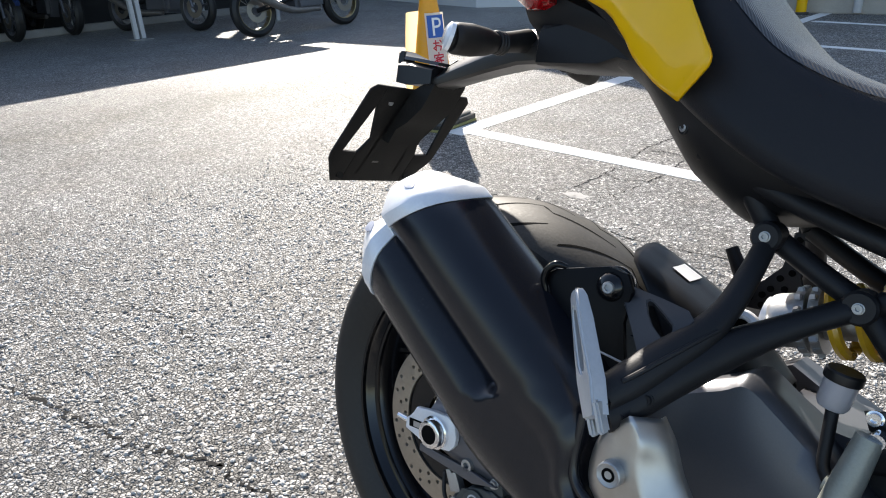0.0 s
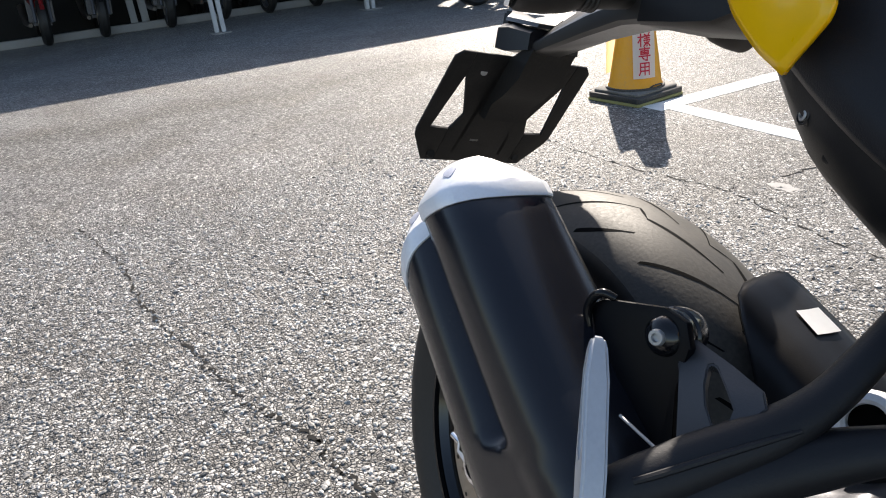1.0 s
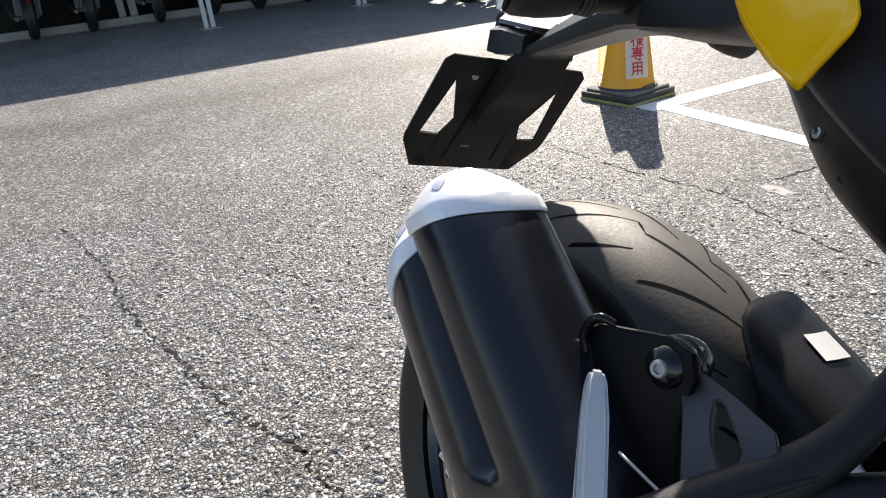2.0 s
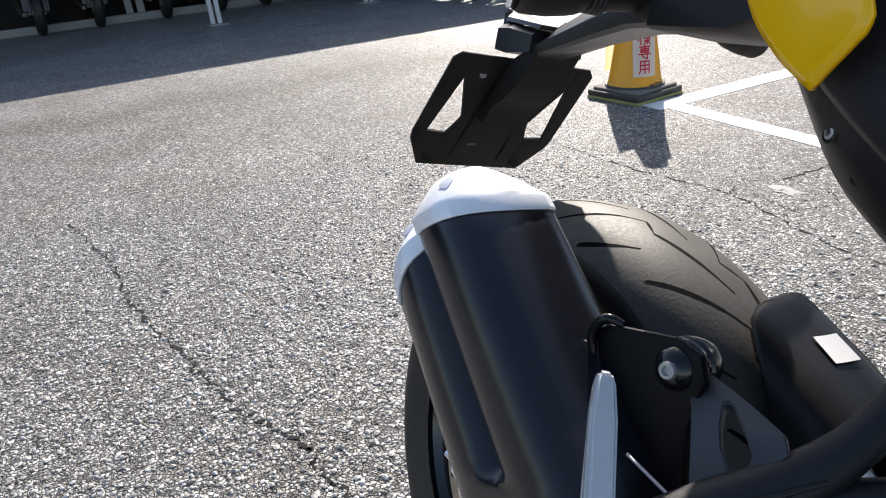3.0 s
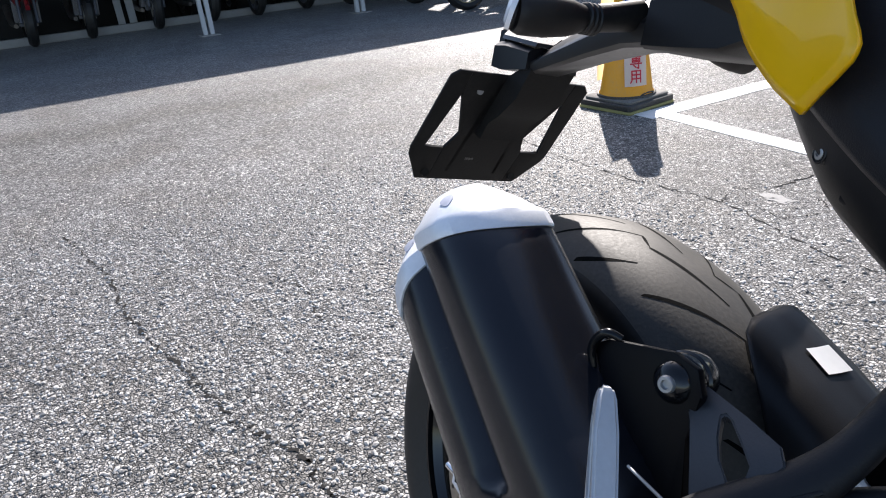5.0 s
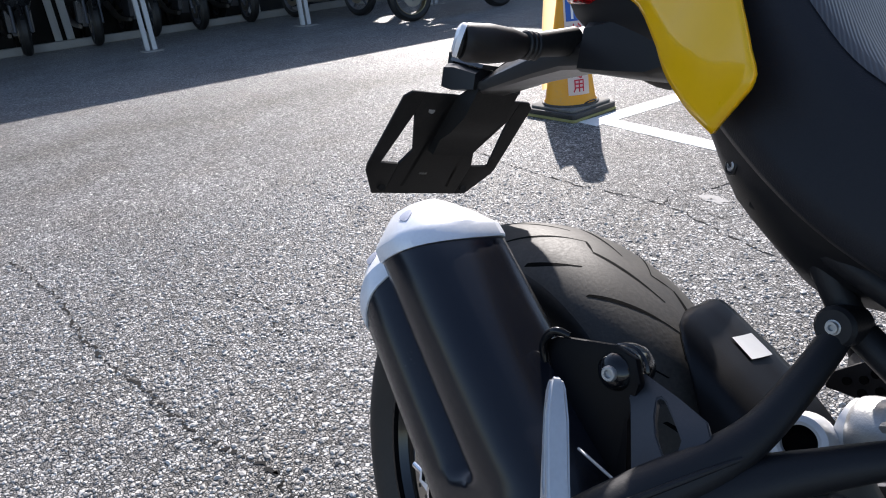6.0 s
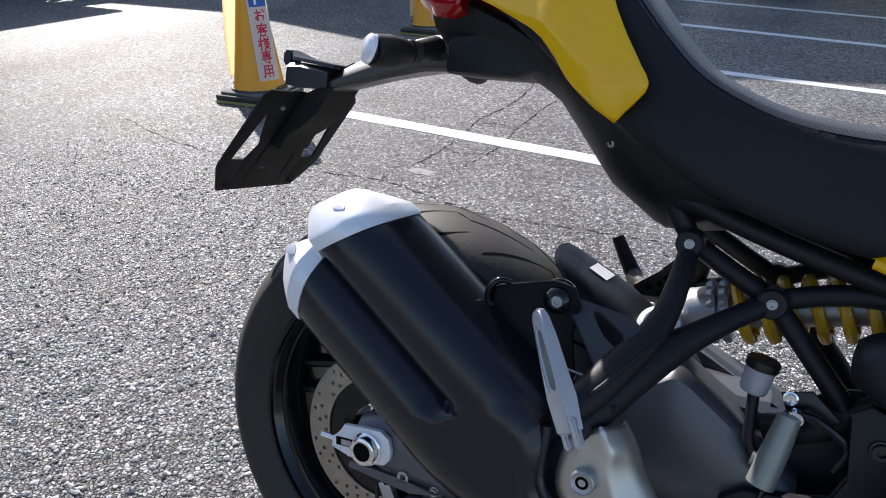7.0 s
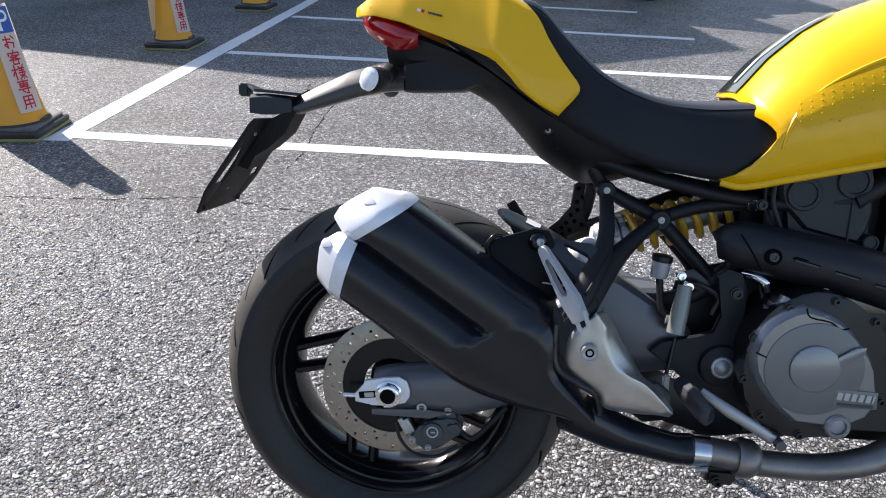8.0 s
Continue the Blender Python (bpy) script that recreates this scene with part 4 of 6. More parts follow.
part("axle_cover_plate", plate([(-0.03, -0.043), (0.07, -0.044), (0.11, -0.03), (0.06, -0.028), (-0.03, -0.033)], 0.006, side(-0.124), 0.0015), GREY_CAST, swing)

# rear brake caliper
cal = part("brake_caliper", plate([(0.035, -0.081), (0.055, -0.066), (0.062, -0.054), (0.082, -0.048), (0.099, -0.043), (0.117, -0.046), (0.129, -0.059), (0.123, -0.075), (0.100, -0.084), (0.084, -0.104), (0.063, -0.107), (0.049, -0.096)], 0.036, side(-0.088), 0.005), CALIPER, bike, "grey green brake caliper")
part("caliper_lobe", plate([(0.080, -0.050), (0.093, -0.027), (0.101, -0.022), (0.110, -0.025), (0.116, -0.044), (0.103, -0.053)], 0.024, side(-0.096), 0.004), CALIPER, cal)
part("caliper_lug", plate([(0.100, -0.055), (0.118, -0.050), (0.126, -0.060), (0.120, -0.072), (0.104, -0.070)], 0.007, side(-0.123), 0.003), CALIPER, cal)
part("piston_cover", lathe([(-0.122, 0.0195), (-0.1275, 0.0185), (-0.1285, 0.016), (-0.1285, 0.001)], 28, "y", centre=(0.076, 0, -0.072)), CALIPER, cal)
part("caliper_badge", lathe([(-0.1280, 0.0105), (-0.1296, 0.0100), (-0.1296, 0.0082), (-0.1280, 0.0078)], 28, "y", True, centre=(0.076, 0, -0.069)), POST, cal, "pale ring mark")
part("badge_bar", box((0.008, 0.0016, 0.0022), (0.077, -0.1292, -0.069), 0.0), POST, cal)
for x, z, q in ((0.101, -0.031, 0.0055), (0.112, -0.057, 0.0045), (0.069, -0.100, 0.0045), (0.041, -0.088, 0.005)):
    bolt((x, -0.1215 if z > -0.05 else -0.1235, z), cal, q, 0.006, CAST)
for dx in (0.0, 0.010):
    part("brake_pad", plate([(0.013 + dx, -0.056), (0.021 + dx, -0.052), (0.037 + dx, -0.078), (0.028 + dx, -0.083)], 0.012, side(-0.106), 0.001), CAST, cal)
part("bleed_hose", tube([(0.010, -0.115, -0.06), (0.020, -0.12, -0.09), (0.045, -0.12, -0.115), (0.085, -0.118, -0.118), (0.12, -0.115, -0.098)], 0.003, 8), FRAME, bike)
part("brake_hose", tube([(0.124, -0.12, -0.068), (0.145, -0.122, -0.078), (0.17, -0.12, -0.055), (0.20, -0.115, -0.02)], 0.0045, 8), FRAME, bike, "black rubber brake hose")

# muffler: two stacked cans and their silver end caps, along an inclined axis
AX, UP = Vector((0.83, 0, -0.557)), Vector((0.557, 0, 0.83))


def muf(a, y, n):
    return AX * a + UP * n + Vector((0, y, 0))


LOWER_SIDE = [(-0.135, 0.110), (-0.170, 0.1065), (-0.203, 0.1115), (-0.221, 0.1205), (-0.232, 0.135), (-0.2375, 0.152), (-0.239, 0.166), (-0.2375, 0.178), (-0.2335, 0.187), (-0.2225, 0.2015), (-0.2165, 0.2055)]
UPPER_SIDE = [(-0.2185, 0.2085), (-0.231, 0.2135), (-0.2385, 0.2200), (-0.2420, 0.2300), (-0.2435, 0.2430), (-0.2432, 0.2560), (-0.2410, 0.2670), (-0.2360, 0.2775), (-0.2270, 0.2865), (-0.2140, 0.2930), (-0.1985, 0.2975), (-0.182, 0.3010), (-0.166, 0.3030), (-0.154, 0.3035), (-0.1455, 0.3000), (-0.140, 0.291), (-0.138, 0.270)]
BODY = LOWER_SIDE + UPPER_SIDE + [(-0.138, 0.15), (-0.136, 0.125)]
UPPER = [(-0.222, 0.2085)] + UPPER_SIDE[1:] + [(-0.138, 0.225), (-0.145, 0.2085)]
LOWER = [(-0.222, 0.2035)] + LOWER_SIDE[-2::-1] + [(-0.132, 0.124), (-0.130, 0.150), (-0.130, 0.185), (-0.138, 0.2035)]


def scaled(sec, k, a_of):
    cy = (min(p[0] for p in sec) + max(p[0] for p in sec)) / 2
    cn = (min(p[1] for p in sec) + max(p[1] for p in sec)) / 2
    return [muf(a_of(cy + (y - cy) * k, cn + (n - cn) * k), cy + (y - cy) * k, cn + (n - cn) * k) for y, n in sec]


def upper_cut(y, n):          # where the body meets the cap
    return -0.195 + (n - 0.21) * 0.42


def upper_end(y, n):          # the slanted rear face
    return -0.243 + (n - 0.22) * 0.45 + max(0, (y + 0.19)) * 0.5 + max(0, 0.235 - n) * 0.45


def lower_cut(y, n):
    return -0.19 + (0.205 - n) * 0.30


def lower_end(y, n):
    return -0.243 + (0.20 - n) * 0.48 + max(0, (y + 0.19)) * 0.4 + max(0, n - 0.172) * 0.95


def body_cut(y, n):
    return upper_cut(y, n) if n > 0.207 else lower_cut(y, n)


# the pressed shell: two cans joined by a groove, which ends at a raised shoulder; the front box tapers into the pipe
FRONT = [(0.040, 0.1065, 0.3045), (0.060, 0.1065, 0.306), (0.085, 0.109, 0.308), (0.115, 0.116, 0.306), (0.140, 0.126, 0.290), (0.158, 0.134, 0.255), (0.180, 0.146, 0.237), (0.22, 0.168, 0.222), (0.26, 0.186, 0.208)]


def shell_row(a):
    n0, n1 = lerp_table([(p[0], p[1]) for p in FRONT], a), lerp_table([(p[0], p[2]) for p in FRONT], a)
    ring = []
    for y, n in BODY:
        f = min(1.0, max(0.0, (a - 0.031 - 0.78 * (n - 0.203)) / 0.017))
        f = f * f * (3 - 2 * f)
        if y < -0.18:
            full = -0.2395 + 0.4 * max(0.0, n - 0.235) + 0.5 * max(0.0, 0.14 - n)
            if 0.168 < n < 0.238:
                y += (full - y) * f
            y -= 0.0025 * f * math.exp(-((n - 0.24) / 0.04) ** 2)
        ring.append(muf(a, y, n if a < 0.04 else n0 + (n - 0.1065) / 0.198 * (n1 - n0)))
    return ring


rows = [scaled(BODY, 0.93, lambda y, n: body_cut(y, n) - 0.012), scaled(BODY, 0.975, lambda y, n: body_cut(y, n) - 0.001), scaled(BODY, 1, lambda y, n: body_cut(y, n) + 0.006)]
rows += [shell_row(a) for a in (-0.13, -0.06, 0.0, 0.016)] + [shell_row(0.0195 + 0.0025 * q) for q in range(41)]
rows += [shell_row(a) for a in (0.128, 0.140, 0.149, 0.158, 0.180, 0.22, 0.26)]
muffler = part("muffler", loft(rows), MUFFLER, bike, "satin black twin muffler with a pressed groove", 75)


VENT_UP, VENT_LOW = (-0.2079, -0.2266, 0.2706), (-0.2214, -0.2157, 0.1743)          # along, across, up


def cap_rows(sec, cut, end, low):
    """A short band round the can, a soft edge, and a slanted end face drawn in on the outer side."""
    band = [scaled(sec, 1.03, lambda y, n: cut(y, n) + 0.004), scaled(sec, 1.045, lambda y, n: cut(y, n) + 0.001), scaled(sec, 1.04, lambda y, n: cut(y, n) - 0.012)]
    mid_n = 0.155 if low else 0.258
    tips = []
    for y, n in sec:
        y2 = -0.19 + (y + 0.19) * (0.56 if low else 0.40) if y < -0.19 else y + max(0.0, y + 0.17) * -0.25
        n2 = mid_n + (n - mid_n) * (0.90 if low or n < mid_n else 0.66)
        tips.append(muf(end(y2, n2) - 0.004, y2, n2))
    centre = sum(tips, Vector()) / len(tips)
    out = [p + (q - centre).normalized() * 0.0022 for p, q in zip([b.lerp(q, 0.14) for b, q in zip(band[2], tips)], tips)]
    near = [p + (p - centre).normalized() * 0.0012 for p in [b.lerp(q, 0.88) for b, q in zip(band[2], tips)]]
    return band + [out, near, tips, [centre + (p - centre) * 0.85 for p in tips]]


for sec, cut, end, at in ((UPPER, upper_cut, upper_end, VENT_UP), (LOWER, lower_cut, lower_end, VENT_LOW)):
    bm = loft(cap_rows(sec, cut, end, sec is LOWER))
    bmesh.ops.recalc_face_normals(bm, faces=bm.faces)
    out = Vector((0.1, -0.85, 0.5)).normalized()
    hit, nrm, *_ = BVHTree.FromBMesh(bm).ray_cast(muf(*at) + out * 0.08, -out)
    cap = part("end_cap", bm, SILVER, muffler, "bright silver end cap with a vent slot", 19)
    # a teardrop vent on the slanted face: a thin raised drop, its grey standing for shade
    nrm = nrm if nrm.dot(out) > 0 else -nrm
    along = (AX - nrm * AX.dot(nrm)).normalized()
    wide = nrm.cross(along)
    drop = [(0.0105 * math.cos(q), 0.0092 * math.sin(q) * (0.75 - 0.35 * math.cos(q))) for q in (2 * math.pi * v / 20 for v in range(20))]
    part("vent_slot", loft([[hit + along * u * k + wide * v * k + nrm * h for u, v in drop] for h, k in ((-0.004, 1), (0.0009, 1), (0.0011, 0.9))]), VENT_SHADE, cap)

GUARD_LEFT = [(0.297, 0.176), (0.281, 0.150), (0.284, 0.103), (0.330, 0.068), (0.343, 0.044), (0.390, 0.038), (0.434, 0.039)]
GUARD_FOLD = [(0.316, 0.197), (0.331, 0.177), (0.333, 0.155), (0.348, 0.123), (0.371, 0.104), (0.399, 0.090), (0.440, 0.050)]
GUARD_RIGHT = [(0.333, 0.194), (0.348, 0.175), (0.361, 0.149), (0.379, 0.124), (0.398, 0.093), (0.425, 0.072), (0.447, 0.045)]
left = smooth_path([(x, -0.234, z) for x, z in GUARD_LEFT], 4)
fold = smooth_path([(x, -0.252, z) for x, z in GUARD_FOLD], 4)
right = smooth_path([(x, -0.224, z) for x, z in GUARD_RIGHT], 4)
bm = bmesh.new()
rows = []
for p, q, w in zip(left, fold, right):
    ring = [p + Vector((0.004, 0.012, 0)), p]
    ring += [p.lerp(q, f) + Vector((0, -h, 0)) for f, h in ((0.08, 0.004), (0.25, 0.008), (0.5, 0.006), (0.75, 0.003), (0.93, 0.002))]
    ring += [q, q.lerp(w, 0.15) + Vector((0, -0.001, 0)), q.lerp(w, 0.55), w, w + Vector((0, 0.01, 0))]
    rows.append([bm.verts.new(v) for v in ring])
for p, q in zip(rows, rows[1:]):
    ring_faces(bm, p, q, False)
guard = part("heat_guard", bm, GUARD, muffler, "brushed metal heat guard with a folded edge", 45, solid=0.002)
part("guard_trim", tube([(0.262, -0.232, 0.170), (0.266, -0.236, 0.108), (0.298, -0.236, 0.083), (0.328, -0.232, 0.064), (0.338, -0.226, 0.030)], 0.0055, 10, 5), MUFFLER, muffler)
part("guard_grommet", lathe([(-0.246, 0.0125), (-0.2590, 0.0122), (-0.2600, 0.0110), (-0.2590, 0.0095)], 24, "y", centre=(0.311, 0, 0.138)), CAST, guard)
part("guard_bolt", lathe([(-0.2575, 0.0098), (-0.2578, 0.0070), (-0.2592, 0.0066), (-0.2592, 0.0038), (-0.2575, 0.0034), (-0.2575, 0.0002)], 18, "y", centre=(0.311, 0, 0.138)), HOLLOW_SHADE, guard, "dark hollow bolt")
# exhaust pipe and clamp
part("exhaust_pipe", tube([(0.34, -0.155, -0.015), (0.40, -0.147, -0.040), (0.4765, -0.14, -0.059), (0.52, -0.14, -0.059), (0.56, -0.14, -0.064), (0.594, -0.14, -0.069), (0.627, -0.14, -0.0755), (0.725, -0.14, -0.074), (0.812, -0.138, -0.048), (0.86, -0.13, 0.0), (0.90, -0.12, 0.08)], [0.020, 0.0225, 0.0235, 0.0235, 0.0235, 0.0240, 0.0215, 0.0220, 0.0235, 0.024, 0.024], 24), STEEL_PIPE, bike, "heat-stained steel exhaust pipe")
part("muffler_inlet", tube([(0.30, -0.165, 0.008), (0.374, -0.150, -0.031), (0.425, -0.145, -0.0465), (0.4765, -0.14, -0.0595), (0.505, -0.14, -0.060)], [0.036, 0.0310, 0.0265, 0.0258, 0.0262], 24), MUFFLER, muffler)
part("pipe_clamp", tube([(0.506, -0.14, -0.0585), (0.533, -0.14, -0.0600)], 0.0285, 28, 1), BRIGHT_STEEL, bike, "bright pipe clamp")
part("clamp_screw", rod((0.512, -0.160, -0.086), (0.530, -0.166, -0.080), 0.0045, 10), CAST, bike)
part("pipe_flange", tube([(0.578, -0.14, -0.0665), (0.586, -0.14, -0.0675), (0.602, -0.14, -0.0700), (0.612, -0.14, -0.0720)], [0.029, 0.0330, 0.0325, 0.026], 28, 2), STEEL_PIPE, bike, "stained pipe flange")
part("clamp_ear", box((0.05, 0.03, 0.030), (0.560, -0.130, -0.105), 0.006), SATIN, bike)
bolt((0.552, -0.147, -0.110), None, 0.007, 0.01, SATIN)

# hanger bracket, rubber mount, passenger footrests
part("hanger_plate", plate([(0.150, 0.272), (0.165, 0.283), (0.225, 0.302), (0.248, 0.300), (0.257, 0.284), (0.252, 0.250), (0.266, 0.205), (0.255, 0.165), (0.205, 0.160), (0.180, 0.235)], 0.006, side(-0.166), 0.0015), PLATE_BLACK, bike, "black muffler hanger plate")
part("hanger_loop", tube([(0.176, -0.170, 0.288), (0.166, -0.176, 0.289), (0.157, -0.177, 0.280), (0.154, -0.176, 0.268), (0.158, -0.174, 0.256)], [0.003, 0.0038, 0.004, 0.004, 0.003], 12, 6), GLOSS, bike, "glossy black hook of the hanger")
MT = Matrix.Translation((0.228, -0.151, 0.281)) @ Matrix.Rotation(radians(12), 4, "Z") @ Matrix.Rotation(radians(-4), 4, "X")
mount = part("rubber_mount", lathe([(0.01, 0.018), (0.0, 0.0205), (-0.006, 0.0205), (-0.008, 0.0188), (-0.010, 0.0195), (-0.014, 0.0190), (-0.017, 0.0158), (-0.0185, 0.0162), (-0.024, 0.0148), (-0.028, 0.0118), (-0.031, 0.006)], 32, "y"), RIM_GLOSS, bike, "black rubber mount with a bright bolt", m=MT)
part("bolt", lathe([(-0.0300, 0.0064), (-0.0328, 0.0064), (-0.0342, 0.0054), (-0.0342, 0.0034), (-0.0315, 0.003), (-0.0312, 0.0002)], 20, "y"), CAST, mount)


def ring_plate(outer, inner, place, thick, soft=0.0021):
    bm = bmesh.new()
    v = [[bm.verts.new(place(*p, w)) for p in loop] for w in (0, thick) for loop in (outer, inner)]
    o0, i0, o1, i1 = v
    ring_faces(bm, o0, i0)
    ring_faces(bm, o1, i1)
    ring_faces(bm, o0, o1)
    ring_faces(bm, i0, i1)
    bmesh.ops.recalc_face_normals(bm, faces=bm.faces)
    sharp = [e for e in bm.edges if e.calc_face_angle(0) > 1.0]
    bmesh.ops.bevel(bm, geom=sharp, offset=soft, segments=3, affect="EDGES")
    return bm


def mirrored(bm):
    for v in bm.verts:
        v.co.y = -v.co.y
    return bm


def footrest_bracket(flip):
    """The Y-shaped passenger footrest bracket."""
    sec = 12
    bm = tube([(0.342, -0.078, 0.358), (0.3425, -0.112, 0.3225), (0.339, -0.142, 0.2885), (0.329, -0.171, 0.262), (0.311, -0.207, 0.236), (0.297, -0.232, 0.216), (0.284, -0.252, 0.200)], [0.011, 0.0120, 0.0135, 0.0165, 0.0185, 0.0185, 0.0165], sec, 6, 0.8)
    tube([(0.434, -0.076, 0.313), (0.405, -0.099, 0.294), (0.375, -0.126, 0.273), (0.350, -0.153, 0.253), (0.325, -0.192, 0.227), (0.302, -0.230, 0.198), (0.290, -0.250, 0.186)], [0.0125, 0.0122, 0.0145, 0.0185, 0.0195, 0.019, 0.017], sec, 6, 0.8, bm=bm)
    lathe([(-0.068, 0.0150), (-0.092, 0.0150), (-0.095, 0.0125)], 24, "y", bm=bm, centre=(0.342, 0, 0.358))
    lathe([(-0.066, 0.0165), (-0.088, 0.0165), (-0.091, 0.014)], 24, "y", bm=bm, centre=(0.434, 0, 0.313))
    return part("footrest_bracket", mirrored(bm) if flip else bm, FRAME, bike, "black Y-shaped passenger footrest bracket")


# flat triangular stay with a window, from the mount to the footrest bracket
H0, HU, HD = Vector((0.244, -0.166, 0.284)), Vector((0.327, -0.175, 0.280)), Vector((0.303, -0.217, 0.244))
h1, h2 = HU - H0, HD - H0
hn = h1.cross(h2).normalized()
hn = hn if hn.y < 0 else -hn


def on_stay(u, v, w):
    bend = 0.010 * max(0.0, v - u)          # the lower leg folds back
    return H0 + h1 * u + h2 * v + hn * (w - 0.012 - bend)


stay = ring_plate([(-0.14, 0.0), (-0.06, -0.10), (0.10, -0.15), (0.60, -0.15), (0.92, -0.12), (0.94, 0.03), (0.08, 1.0), (-0.13, 1.0), (-0.10, 0.60), (-0.08, 0.30)], [(0.29, 0.10), (0.31, 0.03), (0.36, -0.01), (0.41, 0.0), (0.50, 0.13), (0.575, 0.27), (0.52, 0.41), (0.33, 0.55), (0.26, 0.42), (0.26, 0.25)], on_stay, 0.009, 0.0011)
part("hanger_stay", stay, STAY, bike, "dark grey triangular stay of the muffler hanger", 30)
br = footrest_bracket(False)
footrest_bracket(True)
bolt((0.342, -0.094, 0.358), br, 0.0044, 0.004, CAST)
bolt((0.434, -0.090, 0.313), br, 0.0044, 0.004, CAST)
part("bracket_rib", tube([(0.3443, -0.1676, 0.2731), (0.3324, -0.1905, 0.2596), (0.3207, -0.2133, 0.2456), (0.3072, -0.2357, 0.2297), (0.2995, -0.2461, 0.2216)], [0.0016, 0.0024, 0.0026, 0.0026, 0.0024], 8, 5), FRAME, br)
# thin bright bar that runs from the footrest to the bracket
part("thin_bright_bar", rod((0.240, -0.205, 0.2258), (0.292, -0.205, 0.2215), 0.0012, 8), CAST, br, "thin bright bar between the footrest and its bracket")
part("plate_edge", rod((0.156, -0.1325, 0.2435), (0.232, -0.158, 0.2290), 0.0022, 8), FRAME, bike)
part("bracket_clevis", box((0.04, 0.03, 0.034), (0.292, -0.235, 0.188), 0.006, Matrix.Rotation(radians(25), 4, "Y")), FRAME, br)


# folded passenger footrest: a tapering silver arm with a long slot
PEG0, PEG1 = Vector((0.2345, -0.2375, 0.2850)), Vector((0.2945, -0.2695, 0.1890))
pd = (PEG1 - PEG0).normalized()
pw = Vector((0.72, -0.50, 0.40)).normalized()
pw = (pw - pd * pw.dot(pd)).normalized()
pn = pd.cross(pw).normalized()
L = (PEG1 - PEG0).length


def peg_at(u, v, w):
    slim = 1 - 0.5 * max(0.0, (0.1 - v) / 0.135)          # the tip is rounded off
    return PEG0 + pd * (v * L) + pw * u + pn * (0.0005 + (w - 0.008) * slim)


outer = [(-0.0078, 0.03), (-0.0060, -0.015), (0.0, -0.035), (0.0060, -0.015), (0.0078, 0.03), (0.010, 0.25), (0.013, 0.55), (0.0155, 0.72), (0.0125, 0.92), (0.0115, 1.0), (-0.0115, 1.0), (-0.0125, 0.92), (-0.0145, 0.72), (-0.012, 0.5)]
inner = [(-0.0040, 0.25), (-0.0036, 0.19), (-0.0026, 0.150), (0.0, 0.135), (0.0026, 0.150), (0.0036, 0.19), (0.0045, 0.27), (0.0055, 0.42), (0.0055, 0.56), (0.0040, 0.62), (0.001, 0.65), (-0.0025, 0.65), (-0.0055, 0.60), (-0.0055, 0.42)]
peg = part("folded_footrest", ring_plate(outer, inner, peg_at, 0.016), PEG_ALLOY, bike, "silver folded passenger footrest", 30)
part("footrest_jaw", box((0.0065, 0.014, 0.030), PEG0 + pd * (L * 0.99) + pw * 0.0082, 0.002, Matrix.Rotation(radians(-25), 4, "Y")), PEG_ALLOY, peg)
part("footrest_jaw", box((0.0065, 0.014, 0.030), PEG0 + pd * (L * 0.99) - pw * 0.0082, 0.002, Matrix.Rotation(radians(-25), 4, "Y")), PEG_ALLOY, peg)
part("hinge_pin", box((0.016, 0.012, 0.02), PEG0 + pd * (L * 0.92) + pn * -0.004, 0.002), HOLLOW_SHADE, peg)
bolt((0.318, -0.226, 0.207), br, 0.005, 0.005, FRAME)


# hugger over the rear tyre
HUG = [(0.166, 0.300), (0.172, 0.306), (0.180, 0.306), (0.200, 0.299), (0.221, 0.290), (0.247, 0.2795), (0.275, 0.266), (0.302, 0.250), (0.35, 0.216), (0.40, 0.17)]


# across the hugger: y, depth under the crest, how far forward its rear edge starts
HUG_RING = [(-0.062, 0.100, 0.105), (-0.061, 0.060, 0.082), (-0.057, 0.036, 0.058), (-0.049, 0.022, 0.036), (-0.036, 0.0150, 0.017), (-0.020, 0.0110, 0.008), (-0.002, 0.0080, 0.003), (0.010, 0.0055, 0.0), (0.024, 0.0015, 0.0), (0.034, 0.0020, 0.002), (0.042, 0.009, 0.01), (0.048, 0.04, 0.03), (0.05, 0.09, 0.07)]


def hug_point(x, y, lift=0.0):
    table = [(p[0], p[1]) for p in HUG_RING]
    return Vector((x, y, lerp_table(HUG, x) - lerp_table(table, y) + lift))


def hugger():
    bm = bmesh.new()
    n = 24
    rows = []
    for i in range(n + 1):
        u = i / n
        rows.append([bm.verts.new(hug_point(0.168 + 0.207 * u + off * (1 - u), y)) for y, d, off in HUG_RING])
    for p, q in zip(rows, rows[1:]):
        ring_faces(bm, p, q, False)
    return bm


hug = part("rear_hugger", hugger(), PLASTIC, bike, "dusty black plastic rear hugger fender", 50, solid=0.003)
bm = bmesh.new()
rows = [[bm.verts.new(hug_point(0.2188 + 0.0253 * i / 6 + 0.0047 * j / 6, -0.0005 - 0.0020 * i / 6 + (0.0225 + 0.0015 * i / 6) * j / 6, 0.0018)) for j in range(7)] for i in range(7)]
for p, q in zip(rows, rows[1:]):
    ring_faces(bm, p, q, False)
part("sticker", bm, STICKER, hug, "white warning sticker")

